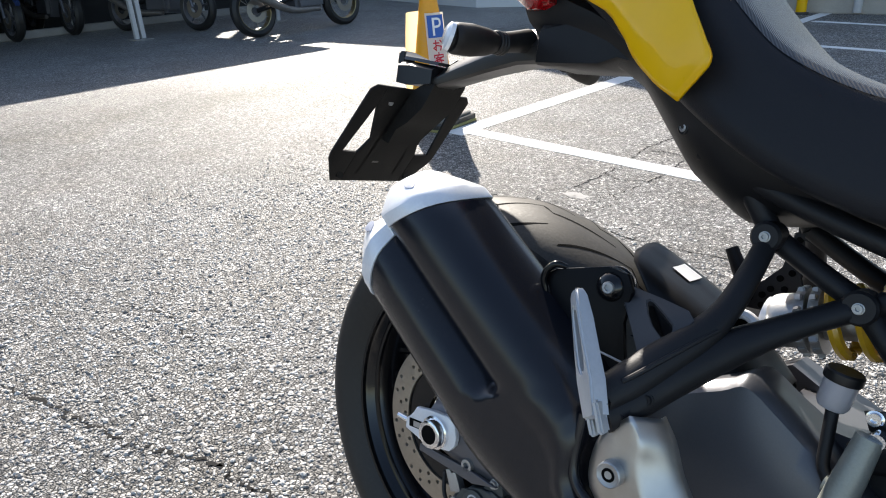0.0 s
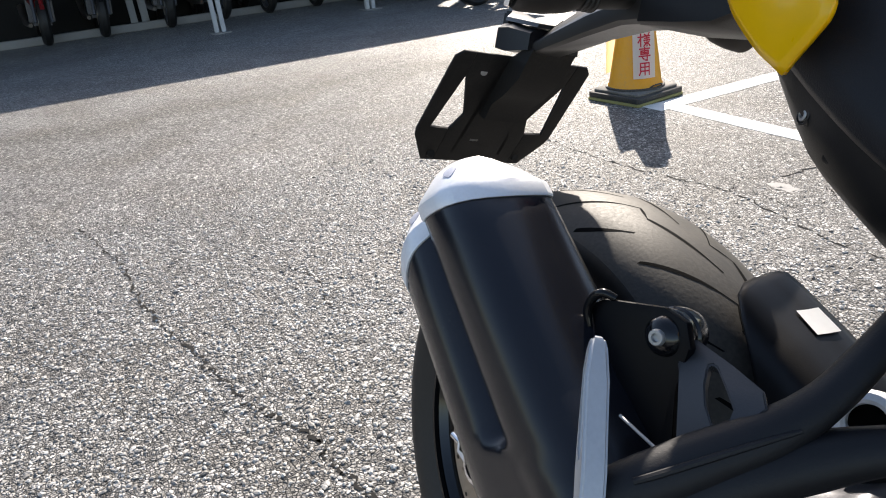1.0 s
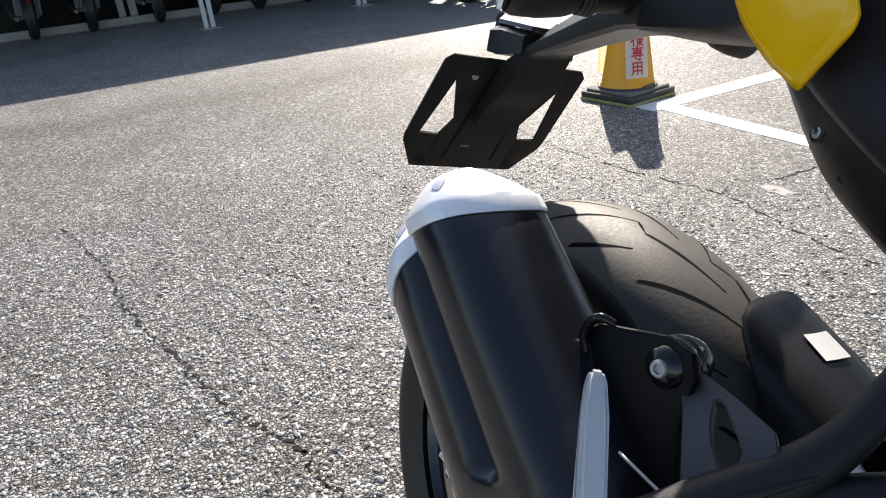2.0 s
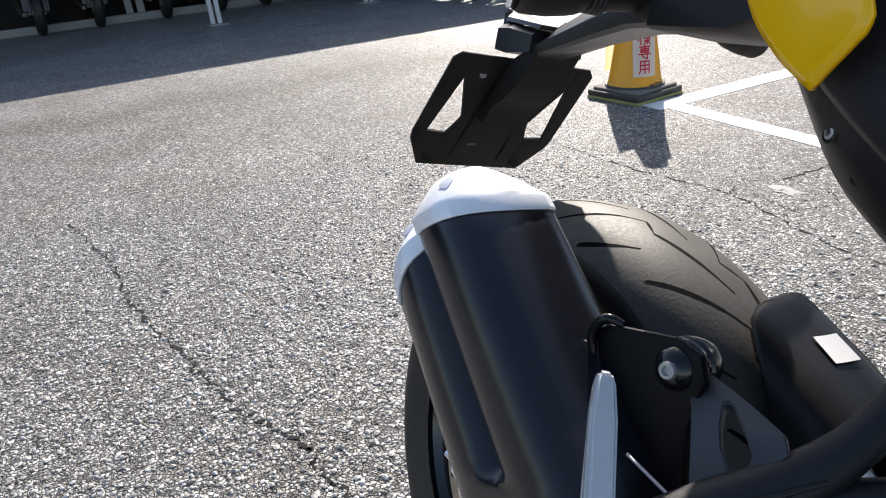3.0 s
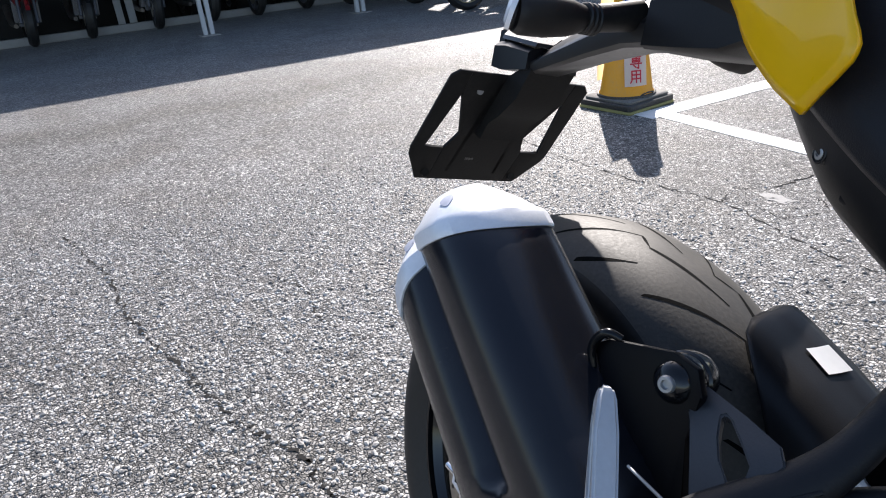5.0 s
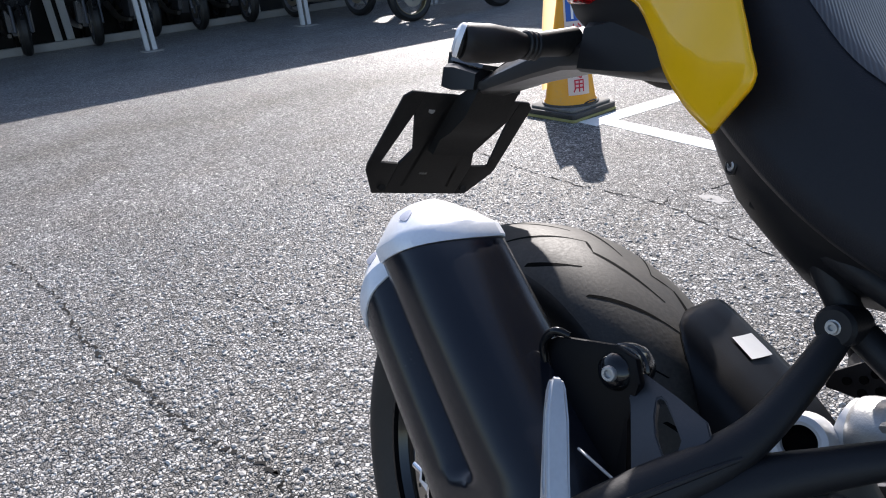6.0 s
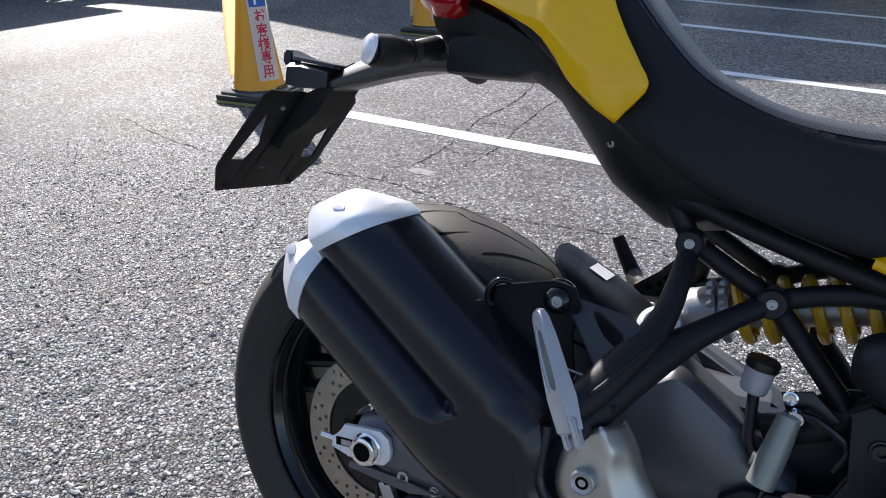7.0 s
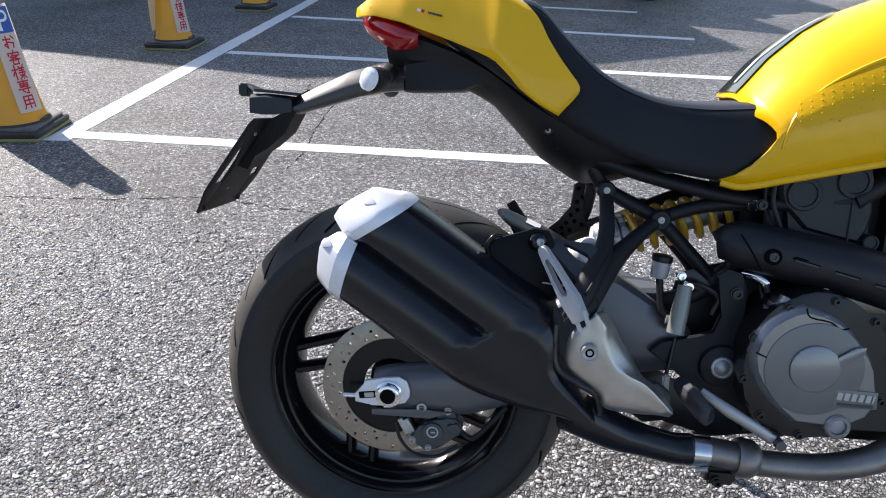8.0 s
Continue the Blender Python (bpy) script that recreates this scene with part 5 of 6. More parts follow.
# trellis frame and subframe
tubes = [
    [(0.342, -0.068, 0.357), (0.39, -0.068, 0.333), (0.434, -0.068, 0.313)],
    [(0.434, -0.068, 0.313), (0.50, -0.080, 0.338), (0.585, -0.095, 0.350)],
    [(0.434, -0.068, 0.313), (0.485, -0.075, 0.262), (0.53, -0.080, 0.214), (0.565, -0.095, 0.165)],
    [(0.342, -0.068, 0.357), (0.30, -0.08, 0.42), (0.26, -0.07, 0.50)],
    [(0.26, -0.085, 0.43), (0.40, -0.09, 0.385), (0.585, -0.095, 0.350), (0.72, -0.1, 0.36)],
]
for pts in tubes:
    part("frame_tube", tube(pts, 0.0115, 14, 5), FRAME, bike)
    part("frame_tube", mirrored(tube(pts, 0.0115, 14, 5)), FRAME, bike)
bolt((0.582, -0.108, 0.348), None, 0.007, 0.006, SATIN)

# left side footrest bracket plate with drilled holes, seen through the frame
LB = [(0.337, 0.360), (0.312, 0.345), (0.311, 0.300), (0.293, 0.277), (0.259, 0.252), (0.262, 0.236), (0.300, 0.240), (0.345, 0.262), (0.330, 0.291), (0.337, 0.330)]
lb = part("left_bracket_plate", plate(LB, 0.008, side(0.12), 0.002), FRAME, bike, "black far side bracket with drilled holes")
# flat black discs stand for the shade in the holes; the plate is uncut
for x, z in ((0.321, 0.338), (0.330, 0.322), (0.320, 0.312), (0.322, 0.296), (0.310, 0.286), (0.318, 0.274), (0.302, 0.270), (0.332, 0.268), (0.294, 0.260), (0.310, 0.256), (0.280, 0.252), (0.296, 0.247)):
    part("drilled_hole", lathe([(0.1095, 0.0042), (0.1115, 0.0042)], 12, "y", centre=(x, 0, z)), HOLLOW_SHADE, lb)
part("left_footrest_arm", tube([(0.232, 0.245, 0.232), (0.26, 0.20, 0.225), (0.30, 0.13, 0.24)], [0.014, 0.016, 0.014], 10, 4, 0.7), FRAME, bike)
part("left_footrest", tube([(0.196, 0.25, 0.288), (0.214, 0.25, 0.260), (0.236, 0.25, 0.228)], [0.010, 0.012, 0.014], 10, 4, 0.6), PLASTIC, bike, "black folded footrest on the far side")

# shock absorber with yellow coil spring
S0, S1 = Vector((0.388, -0.003, 0.273)), Vector((0.660, -0.003, 0.354))
sd = (S1 - S0).normalized()
su = Vector((0, 1, 0))
sv = sd.cross(su)
coil = [S0 + sd * 0.008 + (S1 - S0) * (i / 176) + (su * math.cos(i * math.pi / 8) + sv * math.sin(i * math.pi / 8)) * 0.034 for i in range(177)]
shock = part("shock_spring", tube(coil, 0.0066, 8, 1), SPRING_YELLOW, bike, "yellow shock absorber spring")
part("shock_body", tube([S0 - sd * 0.02, S1], 0.020, 20, 1), CAST, bike, "silver shock absorber body")
for at in (-0.012, 0.002):
    collar = part("spring_collar", tube([S0 + sd * (at - 0.005), S0 + sd * (at + 0.005)], 0.035, 28, 1), CAST, shock, "silver castellated collar")
    for k in range(14):
        a = 2 * math.pi * k / 14
        part("tooth", box((0.0078, 0.008, 0.008), S0 + sd * at + (su * math.cos(a) + sv * math.sin(a)) * 0.0335, 0.001, Matrix.Rotation(-a, 4, sd)), CAST, collar)
part("shock_end", tube([S0 - sd * 0.048, S0 - sd * 0.043, S0 - sd * 0.036, S0 - sd * 0.012], [0.022, 0.027, 0.029, 0.030], 28, 2), CAST, bike)
EYE_M = Matrix.Translation((0.3215, -0.034, 0.2415)) @ Matrix.Rotation(radians(14), 4, "Z") @ Matrix.Rotation(radians(-20), 4, "X") @ Matrix.Scale(1.12, 4)
eye = part("shock_eye", lathe([(-0.010, 0.0120), (-0.024, 0.0122), (-0.0262, 0.0145), (-0.0258, 0.0190), (-0.022, 0.0215), (0.004, 0.0225), (0.022, 0.0205), (0.028, 0.013)], 28, "y"), SILVER, bike, "silver shock absorber eye with a hollow pin", m=EYE_M)
part("pin_hollow", lathe([(-0.0160, 0.0005), (-0.0160, 0.0125)], 24, "y"), HOLLOW_SHADE, eye)
part("shock_link", tube([(0.335, -0.004, 0.262), (0.345, -0.004, 0.262), (0.356, -0.004, 0.264)], [0.022, 0.023, 0.024], 16, 2), SILVER, bike)
# brake fluid reservoir and rear master cylinder
RT = Matrix.Translation((0.438, -0.10, 0.236)) @ Matrix.Rotation(radians(6), 4, "Y") @ Matrix.Scale(0.9, 4)
res = part("fluid_reservoir", lathe([(-0.018, 0.0135), (-0.014, 0.0160), (0.012, 0.0168), (0.012, 0.014)], 28, "z"), SMOKE_LENS, bike, "cloudy brake fluid reservoir with black cap", m=RT)
part("reservoir_cap", lathe([(0.0125, 0.0185), (0.014, 0.0190), (0.022, 0.0190), (0.024, 0.017), (0.024, 0.006)], 28, "z"), SATIN, res)
part("reservoir_hose", tube([(0.438, -0.10, 0.218), (0.441, -0.104, 0.19), (0.444, -0.108, 0.168), (0.452, -0.112, 0.156)], 0.006, 10), FRAME, bike)
part("reservoir_bracket", plate([(0.462, 0.228), (0.49, 0.238), (0.52, 0.215), (0.51, 0.20), (0.47, 0.212)], 0.004, side(-0.10), 0.001), SATIN, bike)
bolt((0.472, -0.104, 0.225), None, 0.006, 0.006)
mc = part("master_cylinder", tube([(0.4745, -0.122, 0.213), (0.4690, -0.127, 0.172), (0.4635, -0.132, 0.136)], [0.0115, 0.0138, 0.0142], 16, 4), MASTER, bike, "grey rear brake master cylinder")
part("cylinder_port", tube([(0.472, -0.118, 0.152), (0.450, -0.116, 0.155)], 0.008, 12, 1), MASTER, mc)
part("banjo_fitting", lathe([(-0.008, 0.007), (0.008, 0.007)], 16, "y", centre=(0.480, -0.118, 0.212)), CHROME, mc)
part("brake_line", tube([(0.484, -0.118, 0.216), (0.50, -0.12, 0.215), (0.53, -0.115, 0.195), (0.525, -0.11, 0.165)], 0.0045, 8), SATIN, bike)
part("push_rod", tube([(0.468, -0.12, 0.125), (0.458, -0.128, 0.065)], 0.0035, 10, 1), SATIN, mc)
part("push_rod_clevis", box((0.012, 0.012, 0.030), (0.457, -0.130, 0.050), 0.003), CAST, mc)

# rider's frame plate, pivot, footrest and brake pedal
platep = [(0.522, 0.232), (0.54, 0.245), (0.562, 0.238), (0.575, 0.205), (0.572, 0.17), (0.57, 0.135), (0.605, 0.10), (0.64, 0.05), (0.668, 0.0), (0.66, -0.035), (0.635, -0.04), (0.60, -0.005), (0.565, 0.02), (0.53, 0.025), (0.50, 0.045), (0.46, 0.082), (0.428, 0.098), (0.45, 0.118), (0.50, 0.128), (0.53, 0.135), (0.54, 0.165)]
fp = part("side_plate", plate(platep, 0.014, side(-0.108), 0.003), FRAME, bike, "black cast frame side plate")
part("pivot_boss", lathe([(-0.120, 0.036), (-0.130, 0.034), (-0.132, 0.030)], 36, "y", centre=(0.544, 0, 0.083)), FRAME, fp)
part("pivot_cap", lathe([(-0.1315, 0.0185), (-0.135, 0.018), (-0.136, 0.0165), (-0.136, 0.0140), (-0.1335, 0.0132), (-0.1345, 0.0115), (-0.1375, 0.008), (-0.1388, 0.004), (-0.139, 0.0005)], 36, "y", centre=(0.544, 0, 0.083)), CAST, fp, "bright swingarm pivot cap")
bolt((0.556, -0.123, 0.205), fp, 0.0085, 0.006, SATIN)
part("heel_plate", plate([(0.60, 0.085), (0.625, 0.05), (0.655, 0.0), (0.645, -0.02), (0.61, 0.03)], 0.004, side(-0.128), 0.001), SATIN, fp)
fr = part("rider_footrest", tube([(0.476, -0.140, 0.054), (0.484, -0.175, 0.050), (0.495, -0.230, 0.042), (0.497, -0.236, 0.041)], [0.013, 0.0190, 0.0165, 0.012], 8, 3, 0.75), HANGER, bike, "grey rider footrest")
part("footrest_bolt", lathe([(-0.15, 0.011), (-0.158, 0.011), (-0.16, 0.008)], 12, "y", centre=(0.486, 0, 0.045)), CHROME, fr)
part("footrest_wedge", plate([(0.405, 0.050), (0.44, 0.055), (0.462, 0.040), (0.465, 0.02), (0.43, 0.022)], 0.02, side(-0.13), 0.004), HANGER, bike)
part("brake_pedal", tube([(0.505, -0.165, 0.054), (0.548, -0.180, 0.028), (0.588, -0.185, 0.006), (0.616, -0.185, -0.012)], [0.006, 0.010, 0.009, 0.009], 12, 5, 0.5), CAST, bike, "silver brake pedal")
part("pedal_tip", lathe([(-0.20, 0.008), (-0.178, 0.008), (-0.174, 0.006)], 18, "y", centre=(0.624, 0, -0.015)), GREY_CAST, bike)

part("back_plate", plate([(0.475, 0.205), (0.52, 0.235), (0.56, 0.245), (0.585, 0.20), (0.58, 0.10), (0.47, 0.06), (0.455, 0.10)], 0.006, side(-0.055), 0.001), FRAME, bike)
part("lower_guard", plate([(0.47, 0.03), (0.62, 0.035), (0.66, -0.05), (0.56, -0.066), (0.47, -0.042)], 0.006, side(-0.068), 0.001), FRAME, bike)
part("link_cover", plate([(0.34, 0.06), (0.45, 0.055), (0.50, 0.03), (0.52, -0.03), (0.44, -0.045), (0.37, 0.0)], 0.006, side(-0.075), 0.001), SATIN, bike)

# engine
CC = (0.668, 0.107)
case = [(CC[0] + 0.113 * math.cos(a) * (1 + 0.04 * math.cos(3 * a)), CC[1] + 0.118 * math.sin(a) * (1 + 0.05 * math.cos(3 * a + 1))) for a in (2 * math.pi * k / 40 for k in range(40))]
eng = part("engine", plate(case, 0.12, side(-0.06), 0.006), SATIN, bike, "dark engine case")
cover = [(0.568, 0.160), (0.581, 0.181), (0.598, 0.194), (0.614, 0.204), (0.633, 0.209), (0.658, 0.204), (0.686, 0.192), (0.705, 0.177), (0.721, 0.158), (0.738, 0.138), (0.750, 0.115), (0.758, 0.080), (0.758, 0.052), (0.748, 0.034), (0.725, 0.021), (0.684, 0.016), (0.639, 0.019), (0.618, 0.036), (0.598, 0.054), (0.579, 0.080), (0.566, 0.104), (0.561, 0.131)]
cl = part("clutch_cover", dome(cover, -0.180, 0.018, 0.90), GREY_COVER, eng, "satin grey clutch cover with a round boss", 30)
part("cover_recess", lathe([(-0.1960, 0.074), (-0.1995, 0.0725), (-0.2000, 0.070), (-0.2000, 0.036)], 64, "y", centre=(0.655, 0, 0.113)), COVER_DARK, cl, "darker round field on the cover")
part("clutch_cap", lathe([(-0.198, 0.0375), (-0.2035, 0.0365), (-0.2045, 0.034), (-0.2045, 0.002)], 56, "y", centre=(0.655, 0, 0.115)), GREY_COVER, cl)
part("clutch_rib", plate([(0.632, 0.098), (0.640, 0.094), (0.690, 0.121), (0.722, 0.143), (0.723, 0.154), (0.708, 0.152), (0.664, 0.121)], 0.0030, side(-0.2012), 0.001), GREY_COVER, cl)
for pts in (((0.632, 0.207), (0.639, 0.194), (0.669, 0.188), (0.684, 0.178), (0.697, 0.180)), ((0.568, 0.134), (0.590, 0.123), (0.599, 0.100), (0.610, 0.086), (0.620, 0.076))):
    part("cover_seam", tube([(x, -0.1978, z) for x, z in pts], 0.0014, 6, 3), HOLLOW_SHADE, cl)
part("maker_panel", plate([(0.687, 0.055), (0.692, 0.085), (0.752, 0.083), (0.754, 0.056)], 0.0012, side(-0.1992), 0.0004), COVER_DARK, eng, "darker band with a pale maker's mark")
for q, (w, tall) in enumerate(((0.0100, 0.012), (0.0095, 0.012), (0.0090, 0.012), (0.0090, 0.012), (0.0090, 0.012), (0.0040, 0.012))):
    part("maker_mark", box((w * 0.80, 0.0012, tall), (0.697 + 0.0105 * q - 0.003 * (q == 5), -0.2010, 0.0745 - 0.0005 * q), 0.0, Matrix.Rotation(radians(10), 4, "Y")), CAST, eng)
part("maker_mark_small", box((0.052, 0.0012, 0.004), (0.721, -0.2010, 0.0605), 0.0, Matrix.Rotation(radians(2), 4, "Y")), HANGER, eng)
part("sight_glass_ring", lathe([(-0.17, 0.0195), (-0.200, 0.0195), (-0.203, 0.017), (-0.203, 0.0125), (-0.197, 0.012)], 32, "y", centre=(0.702, 0, 0.024)), GREY_COVER, eng, "oil sight glass ring")
part("sight_glass", lathe([(-0.197, 0.0118), (-0.1985, 0.0118), (-0.1995, 0.006), (-0.1998, 0.001)], 24, "y", centre=(0.702, 0, 0.024)), SMOKE_LENS, eng, "pale oil sight glass")
part("oil_filler", tube([(0.603, -0.150, 0.166), (0.606, -0.152, 0.182), (0.608, -0.153, 0.194)], [0.021, 0.020, 0.0195], 14, 2), GREY_COVER, eng, "fluted grey oil filler plug")
part("filler_ring", tube([(0.608, -0.153, 0.195), (0.609, -0.153, 0.203)], 0.0150, 18, 1), STEEL_PIPE, eng)
part("brass_clip", box((0.018, 0.010, 0.010), (0.671, -0.150, 0.220), 0.002, Matrix.Rotation(radians(-30), 4, "Y")), BRASS, eng, "brass coloured clip")
part("clip_screw", lathe([(-0.150, 0.0055), (-0.160, 0.0055), (-0.161, 0.004)], 14, "y", centre=(0.672, 0, 0.211)), WHITE, eng)
for k in range(10):
    a = 2 * math.pi * k / 10 + 0.2
    bolt((CC[0] + 0.110 * math.cos(a), -0.180, CC[1] + 0.110 * math.sin(a)), eng, 0.006, 0.006, SATIN)
part("crankcase", box((0.34, 0.26, 0.22), (0.74, 0.0, 0.07), 0.03), SATIN, bike)
part("rear_cylinder", box((0.15, 0.2, 0.17), (0.68, 0.0, 0.345), 0.02, Matrix.Rotation(radians(-10), 4, "Y")), DARK_CAST, bike, "dark grey rear cylinder head")
HEAD_COVER = [(0.604, 0.405), (0.604, 0.372), (0.612, 0.350), (0.630, 0.334), (0.652, 0.312), (0.693, 0.302), (0.738, 0.293), (0.748, 0.311), (0.753, 0.342), (0.746, 0.405), (0.742, 0.425), (0.62, 0.425)]
hc = part("belt_cover", dome(HEAD_COVER, -0.100, 0.010, 0.90), DARK_CAST, bike, "dark grey timing belt cover with round bosses", 30)
for x, z, r in ((0.643, 0.368, 0.0265), (0.716, 0.391, 0.0265), (0.753, 0.296, 0.0125)):
    part("pulley_boss", lathe([(-0.096, r), (-0.1125, r), (-0.1140, r - 0.0015), (-0.1140, 0.74 * r), (-0.1118, 0.70 * r), (-0.1118, 0.001)], 36, "y", centre=(x, 0, z)), DARK_CAST, hc)
part("cover_rib", box((0.003, 0.004, 0.085), (0.717, -0.1105, 0.335), 0.001), DARK_CAST, hc)
# boxes added to fill the dark space under the tank and behind the shock absorber
part("shock_backing", box((0.15, 0.14, 0.14), (0.627, 0.025, 0.352), 0.02), PLASTIC, bike, "black backing box behind the shock absorber")
part("under_tank_filler", box((0.24, 0.18, 0.24), (0.875, 0.0, 0.350), 0.03), PLASTIC, bike)
part("frame_tube_end", lathe([(-0.085, 0.0098), (-0.107, 0.0098), (-0.1082, 0.0088), (-0.1070, 0.0076), (-0.095, 0.0074)], 24, "y", centre=(0.5705, 0, 0.346)), BRIGHT_STEEL, bike, "bright open tube end of the frame")
part("tube_hollow", lathe([(-0.0965, 0.0075), (-0.0965, 0.0003)], 20, "y", centre=(0.5705, 0, 0.346)), HOLLOW_SHADE, bike)
part("clutch_cable", tube([(0.600, -0.108, 0.400), (0.5965, -0.110, 0.375), (0.597, -0.112, 0.352), (0.606, -0.110, 0.330), (0.618, -0.105, 0.306)], 0.0042, 10), DARK_CAST, bike)
part("clutch_cable", tube([(0.586, -0.105, 0.400), (0.585, -0.107, 0.372), (0.5875, -0.106, 0.345), (0.596, -0.100, 0.318)], 0.0034, 10), FRAME, bike)
shroud = part("heat_shroud", tube([(0.520, -0.115, 0.284), (0.550, -0.126, 0.287), (0.64, -0.130, 0.270), (0.74, -0.130, 0.249), (0.86, -0.125, 0.212)], [0.024, 0.037, 0.0405, 0.042, 0.042], 24, 6, 0.95), SHROUD, bike, "black plastic heat shroud with pressed slots")
# black boxes for the slots' shade, paler bars for their lit lower lips
for x, z in ((0.6365, 0.2710), (0.6975, 0.2550), (0.758, 0.2385)):
    part("shroud_slot", box((0.044, 0.006, 0.0075), (x, -0.1675, z), 0.0025, Matrix.Rotation(radians(14), 4, "Y")), HOLLOW_SHADE, shroud)
    part("lit_slot_lip", box((0.040, 0.006, 0.0048), (x - 0.001, -0.1685, z - 0.0008), 0.002, Matrix.Rotation(radians(14), 4, "Y")), HANGER, shroud)
part("shroud_seam", tube([(0.5365, -0.163, 0.3085), (0.553, -0.1665, 0.285), (0.5715, -0.1655, 0.255)], 0.0012, 6, 4), HOLLOW_SHADE, shroud)
part("bolt_recess", lathe([(-0.160, 0.0125), (-0.1690, 0.0125), (-0.1690, 0.0090)], 24, "y", centre=(0.5865, 0, 0.2765)), HOLLOW_SHADE, shroud)
bolt((0.5865, -0.1675, 0.2765), shroud, 0.0072, 0.004, HANGER)
# added plate, black to close the dark gap between engine and frame
part("dark_gap_plate", plate([(0.565, 0.185), (0.575, 0.262), (0.60, 0.285), (0.66, 0.275), (0.70, 0.235), (0.70, 0.19), (0.64, 0.175)], 0.01, side(-0.072), 0.002), FRAME, bike, "black plate added to fill the dark gap between the engine and the frame")
for x, z in ((0.60, 0.235), (0.655, 0.225)):
    bolt((x, -0.082, z), None, 0.006, 0.006, CAST)
part("coolant_hose", tube([(0.46, -0.06, 0.17), (0.50, -0.075, 0.19), (0.56, -0.08, 0.24), (0.60, -0.07, 0.30)], 0.016, 12), FRAME, bike)
part("coolant_pipe", tube([(0.568, -0.110, 0.236), (0.582, -0.125, 0.236), (0.594, -0.130, 0.228), (0.600, -0.125, 0.216)], 0.0085, 12), CHROME, bike, "bright coolant elbow")
part("wire_loom", tube([(0.59, -0.10, 0.345), (0.602, -0.105, 0.30), (0.59, -0.11, 0.25), (0.60, -0.12, 0.19)], 0.005, 8), FRAME, bike)
part("wire_loom", tube([(0.52, -0.09, 0.30), (0.545, -0.10, 0.25), (0.53, -0.105, 0.22), (0.56, -0.11, 0.185)], 0.0055, 8), FRAME, bike)
part("hose_clip", box((0.018, 0.012, 0.014), (0.675, -0.15, 0.222), 0.003), CHROME, bike)
part("sensor", tube([(0.605, -0.15, 0.18), (0.612, -0.165, 0.2), (0.618, -0.165, 0.212)], 0.014, 12, 2), GREY_COVER, bike)
part("battery_box", box((0.16, 0.15, 0.07), (0.55, 0.0, 0.425), 0.02), PLASTIC, bike)

# fuel tank
TOP = [(0.475, 0.480), (0.525, 0.506), (0.545, 0.526), (0.562, 0.548), (0.587, 0.578), (0.636, 0.620), (0.695, 0.654), (0.762, 0.680), (0.84, 0.694), (0.92, 0.688), (1.0, 0.65), (1.04, 0.60)]
LOW = [(0.475, 0.395), (0.53, 0.379), (0.61, 0.400), (0.73, 0.429), (0.85, 0.45), (1.0, 0.49), (1.04, 0.52)]
WID = [(0.475, 0.140), (0.53, 0.165), (0.62, 0.190), (0.75, 0.205), (0.9, 0.19), (1.04, 0.10)]


def tank_point(x, k):
    """k: -1 right lower edge, 0 top, 1 left lower edge."""
    t, lo, w = lerp_table(TOP, x), lerp_table(LOW, x), lerp_table(WID, x)
    ang = abs(k) * math.pi / 2
    s = 1 if k > 0 else -1
    y = w * math.sin(ang) ** 0.8 * (1 - 0.12 * max(0, abs(k) - 0.75) / 0.25)
    z = lo + (t - lo) * math.cos(ang) ** 0.85 if abs(k) < 1 else lo
    return Vector((x, s * y, z))


def tank_mesh():
    bm = bmesh.new()
    rows = []
    for i in range(31):
        row = []
        for j in range(41):
            k = -1 + j / 20
            # the rear edge follows the seat's nose between two lobes
            back = lerp_table([(-1.0, 0.503), (-0.93, 0.530), (-0.86, 0.557), (-0.79, 0.572), (-0.68, 0.560), (-0.55, 0.546), (-0.43, 0.538), (-0.3, 0.536), (0.0, 0.534), (0.15, 0.54), (0.3, 0.555), (0.6, 0.577), (0.79, 0.577), (0.93, 0.52), (1.0, 0.487)], k)
            x = back + (1.04 - back) * i / 30
            row.append(bm.verts.new(tank_point(x, k)))
        rows.append(row)
    for a, b in zip(rows, rows[1:]):
        ring_faces(bm, a, b, False)
    return bm


tank = part("fuel_tank", tank_mesh(), YELLOW, bike, "glossy yellow fuel tank", 60, solid=0.004)
# textured side field with raised dots
bm = bmesh.new()
rows = []
for i in range(15):
    row = []
    for j in range(9):
        x = 0.590 + 0.26 * i / 14
        k = -(0.64 + 0.22 * j / 8 * (0.75 + 0.25 * i / 14))
        x += 0.05 * (j / 8 - 0.5) ** 2
        p = tank_point(x, k)
        row.append(bm.verts.new(p + Vector((0, -0.0025, 0.0012))))
    rows.append(row)
for a, b in zip(rows, rows[1:]):
    ring_faces(bm, a, b, False)
part("knee_panel", bm, YELLOW_MATT, tank, "matt yellow knee panel with raised dots", 60)
bm = bmesh.new()
for i in range(15):
    for j in range(6):
        x, k = 0.596 + 0.0125 * i, -(0.66 + 0.033 * j) - 0.0012 * (i % 2) * 10
        if j > 5 - abs(i - 4) * 0.45:
            continue
        p = tank_point(x, k) + Vector((0, -0.0020, 0.0010))
        d = bmesh.ops.create_icosphere(bm, subdivisions=1, radius=0.0015)["verts"]
        bmesh.ops.translate(bm, verts=d, vec=p)
part("panel_dots", bm, YELLOW_MATT, tank, "rows of small raised dots", 60)
part("tank_lower_edge", tube([tank_point(x, -1) + Vector((0, 0.004, -0.003)) for x in (0.507, 0.54, 0.61, 0.73, 0.85, 0.95)], 0.006, 10, 4), YELLOW, tank)
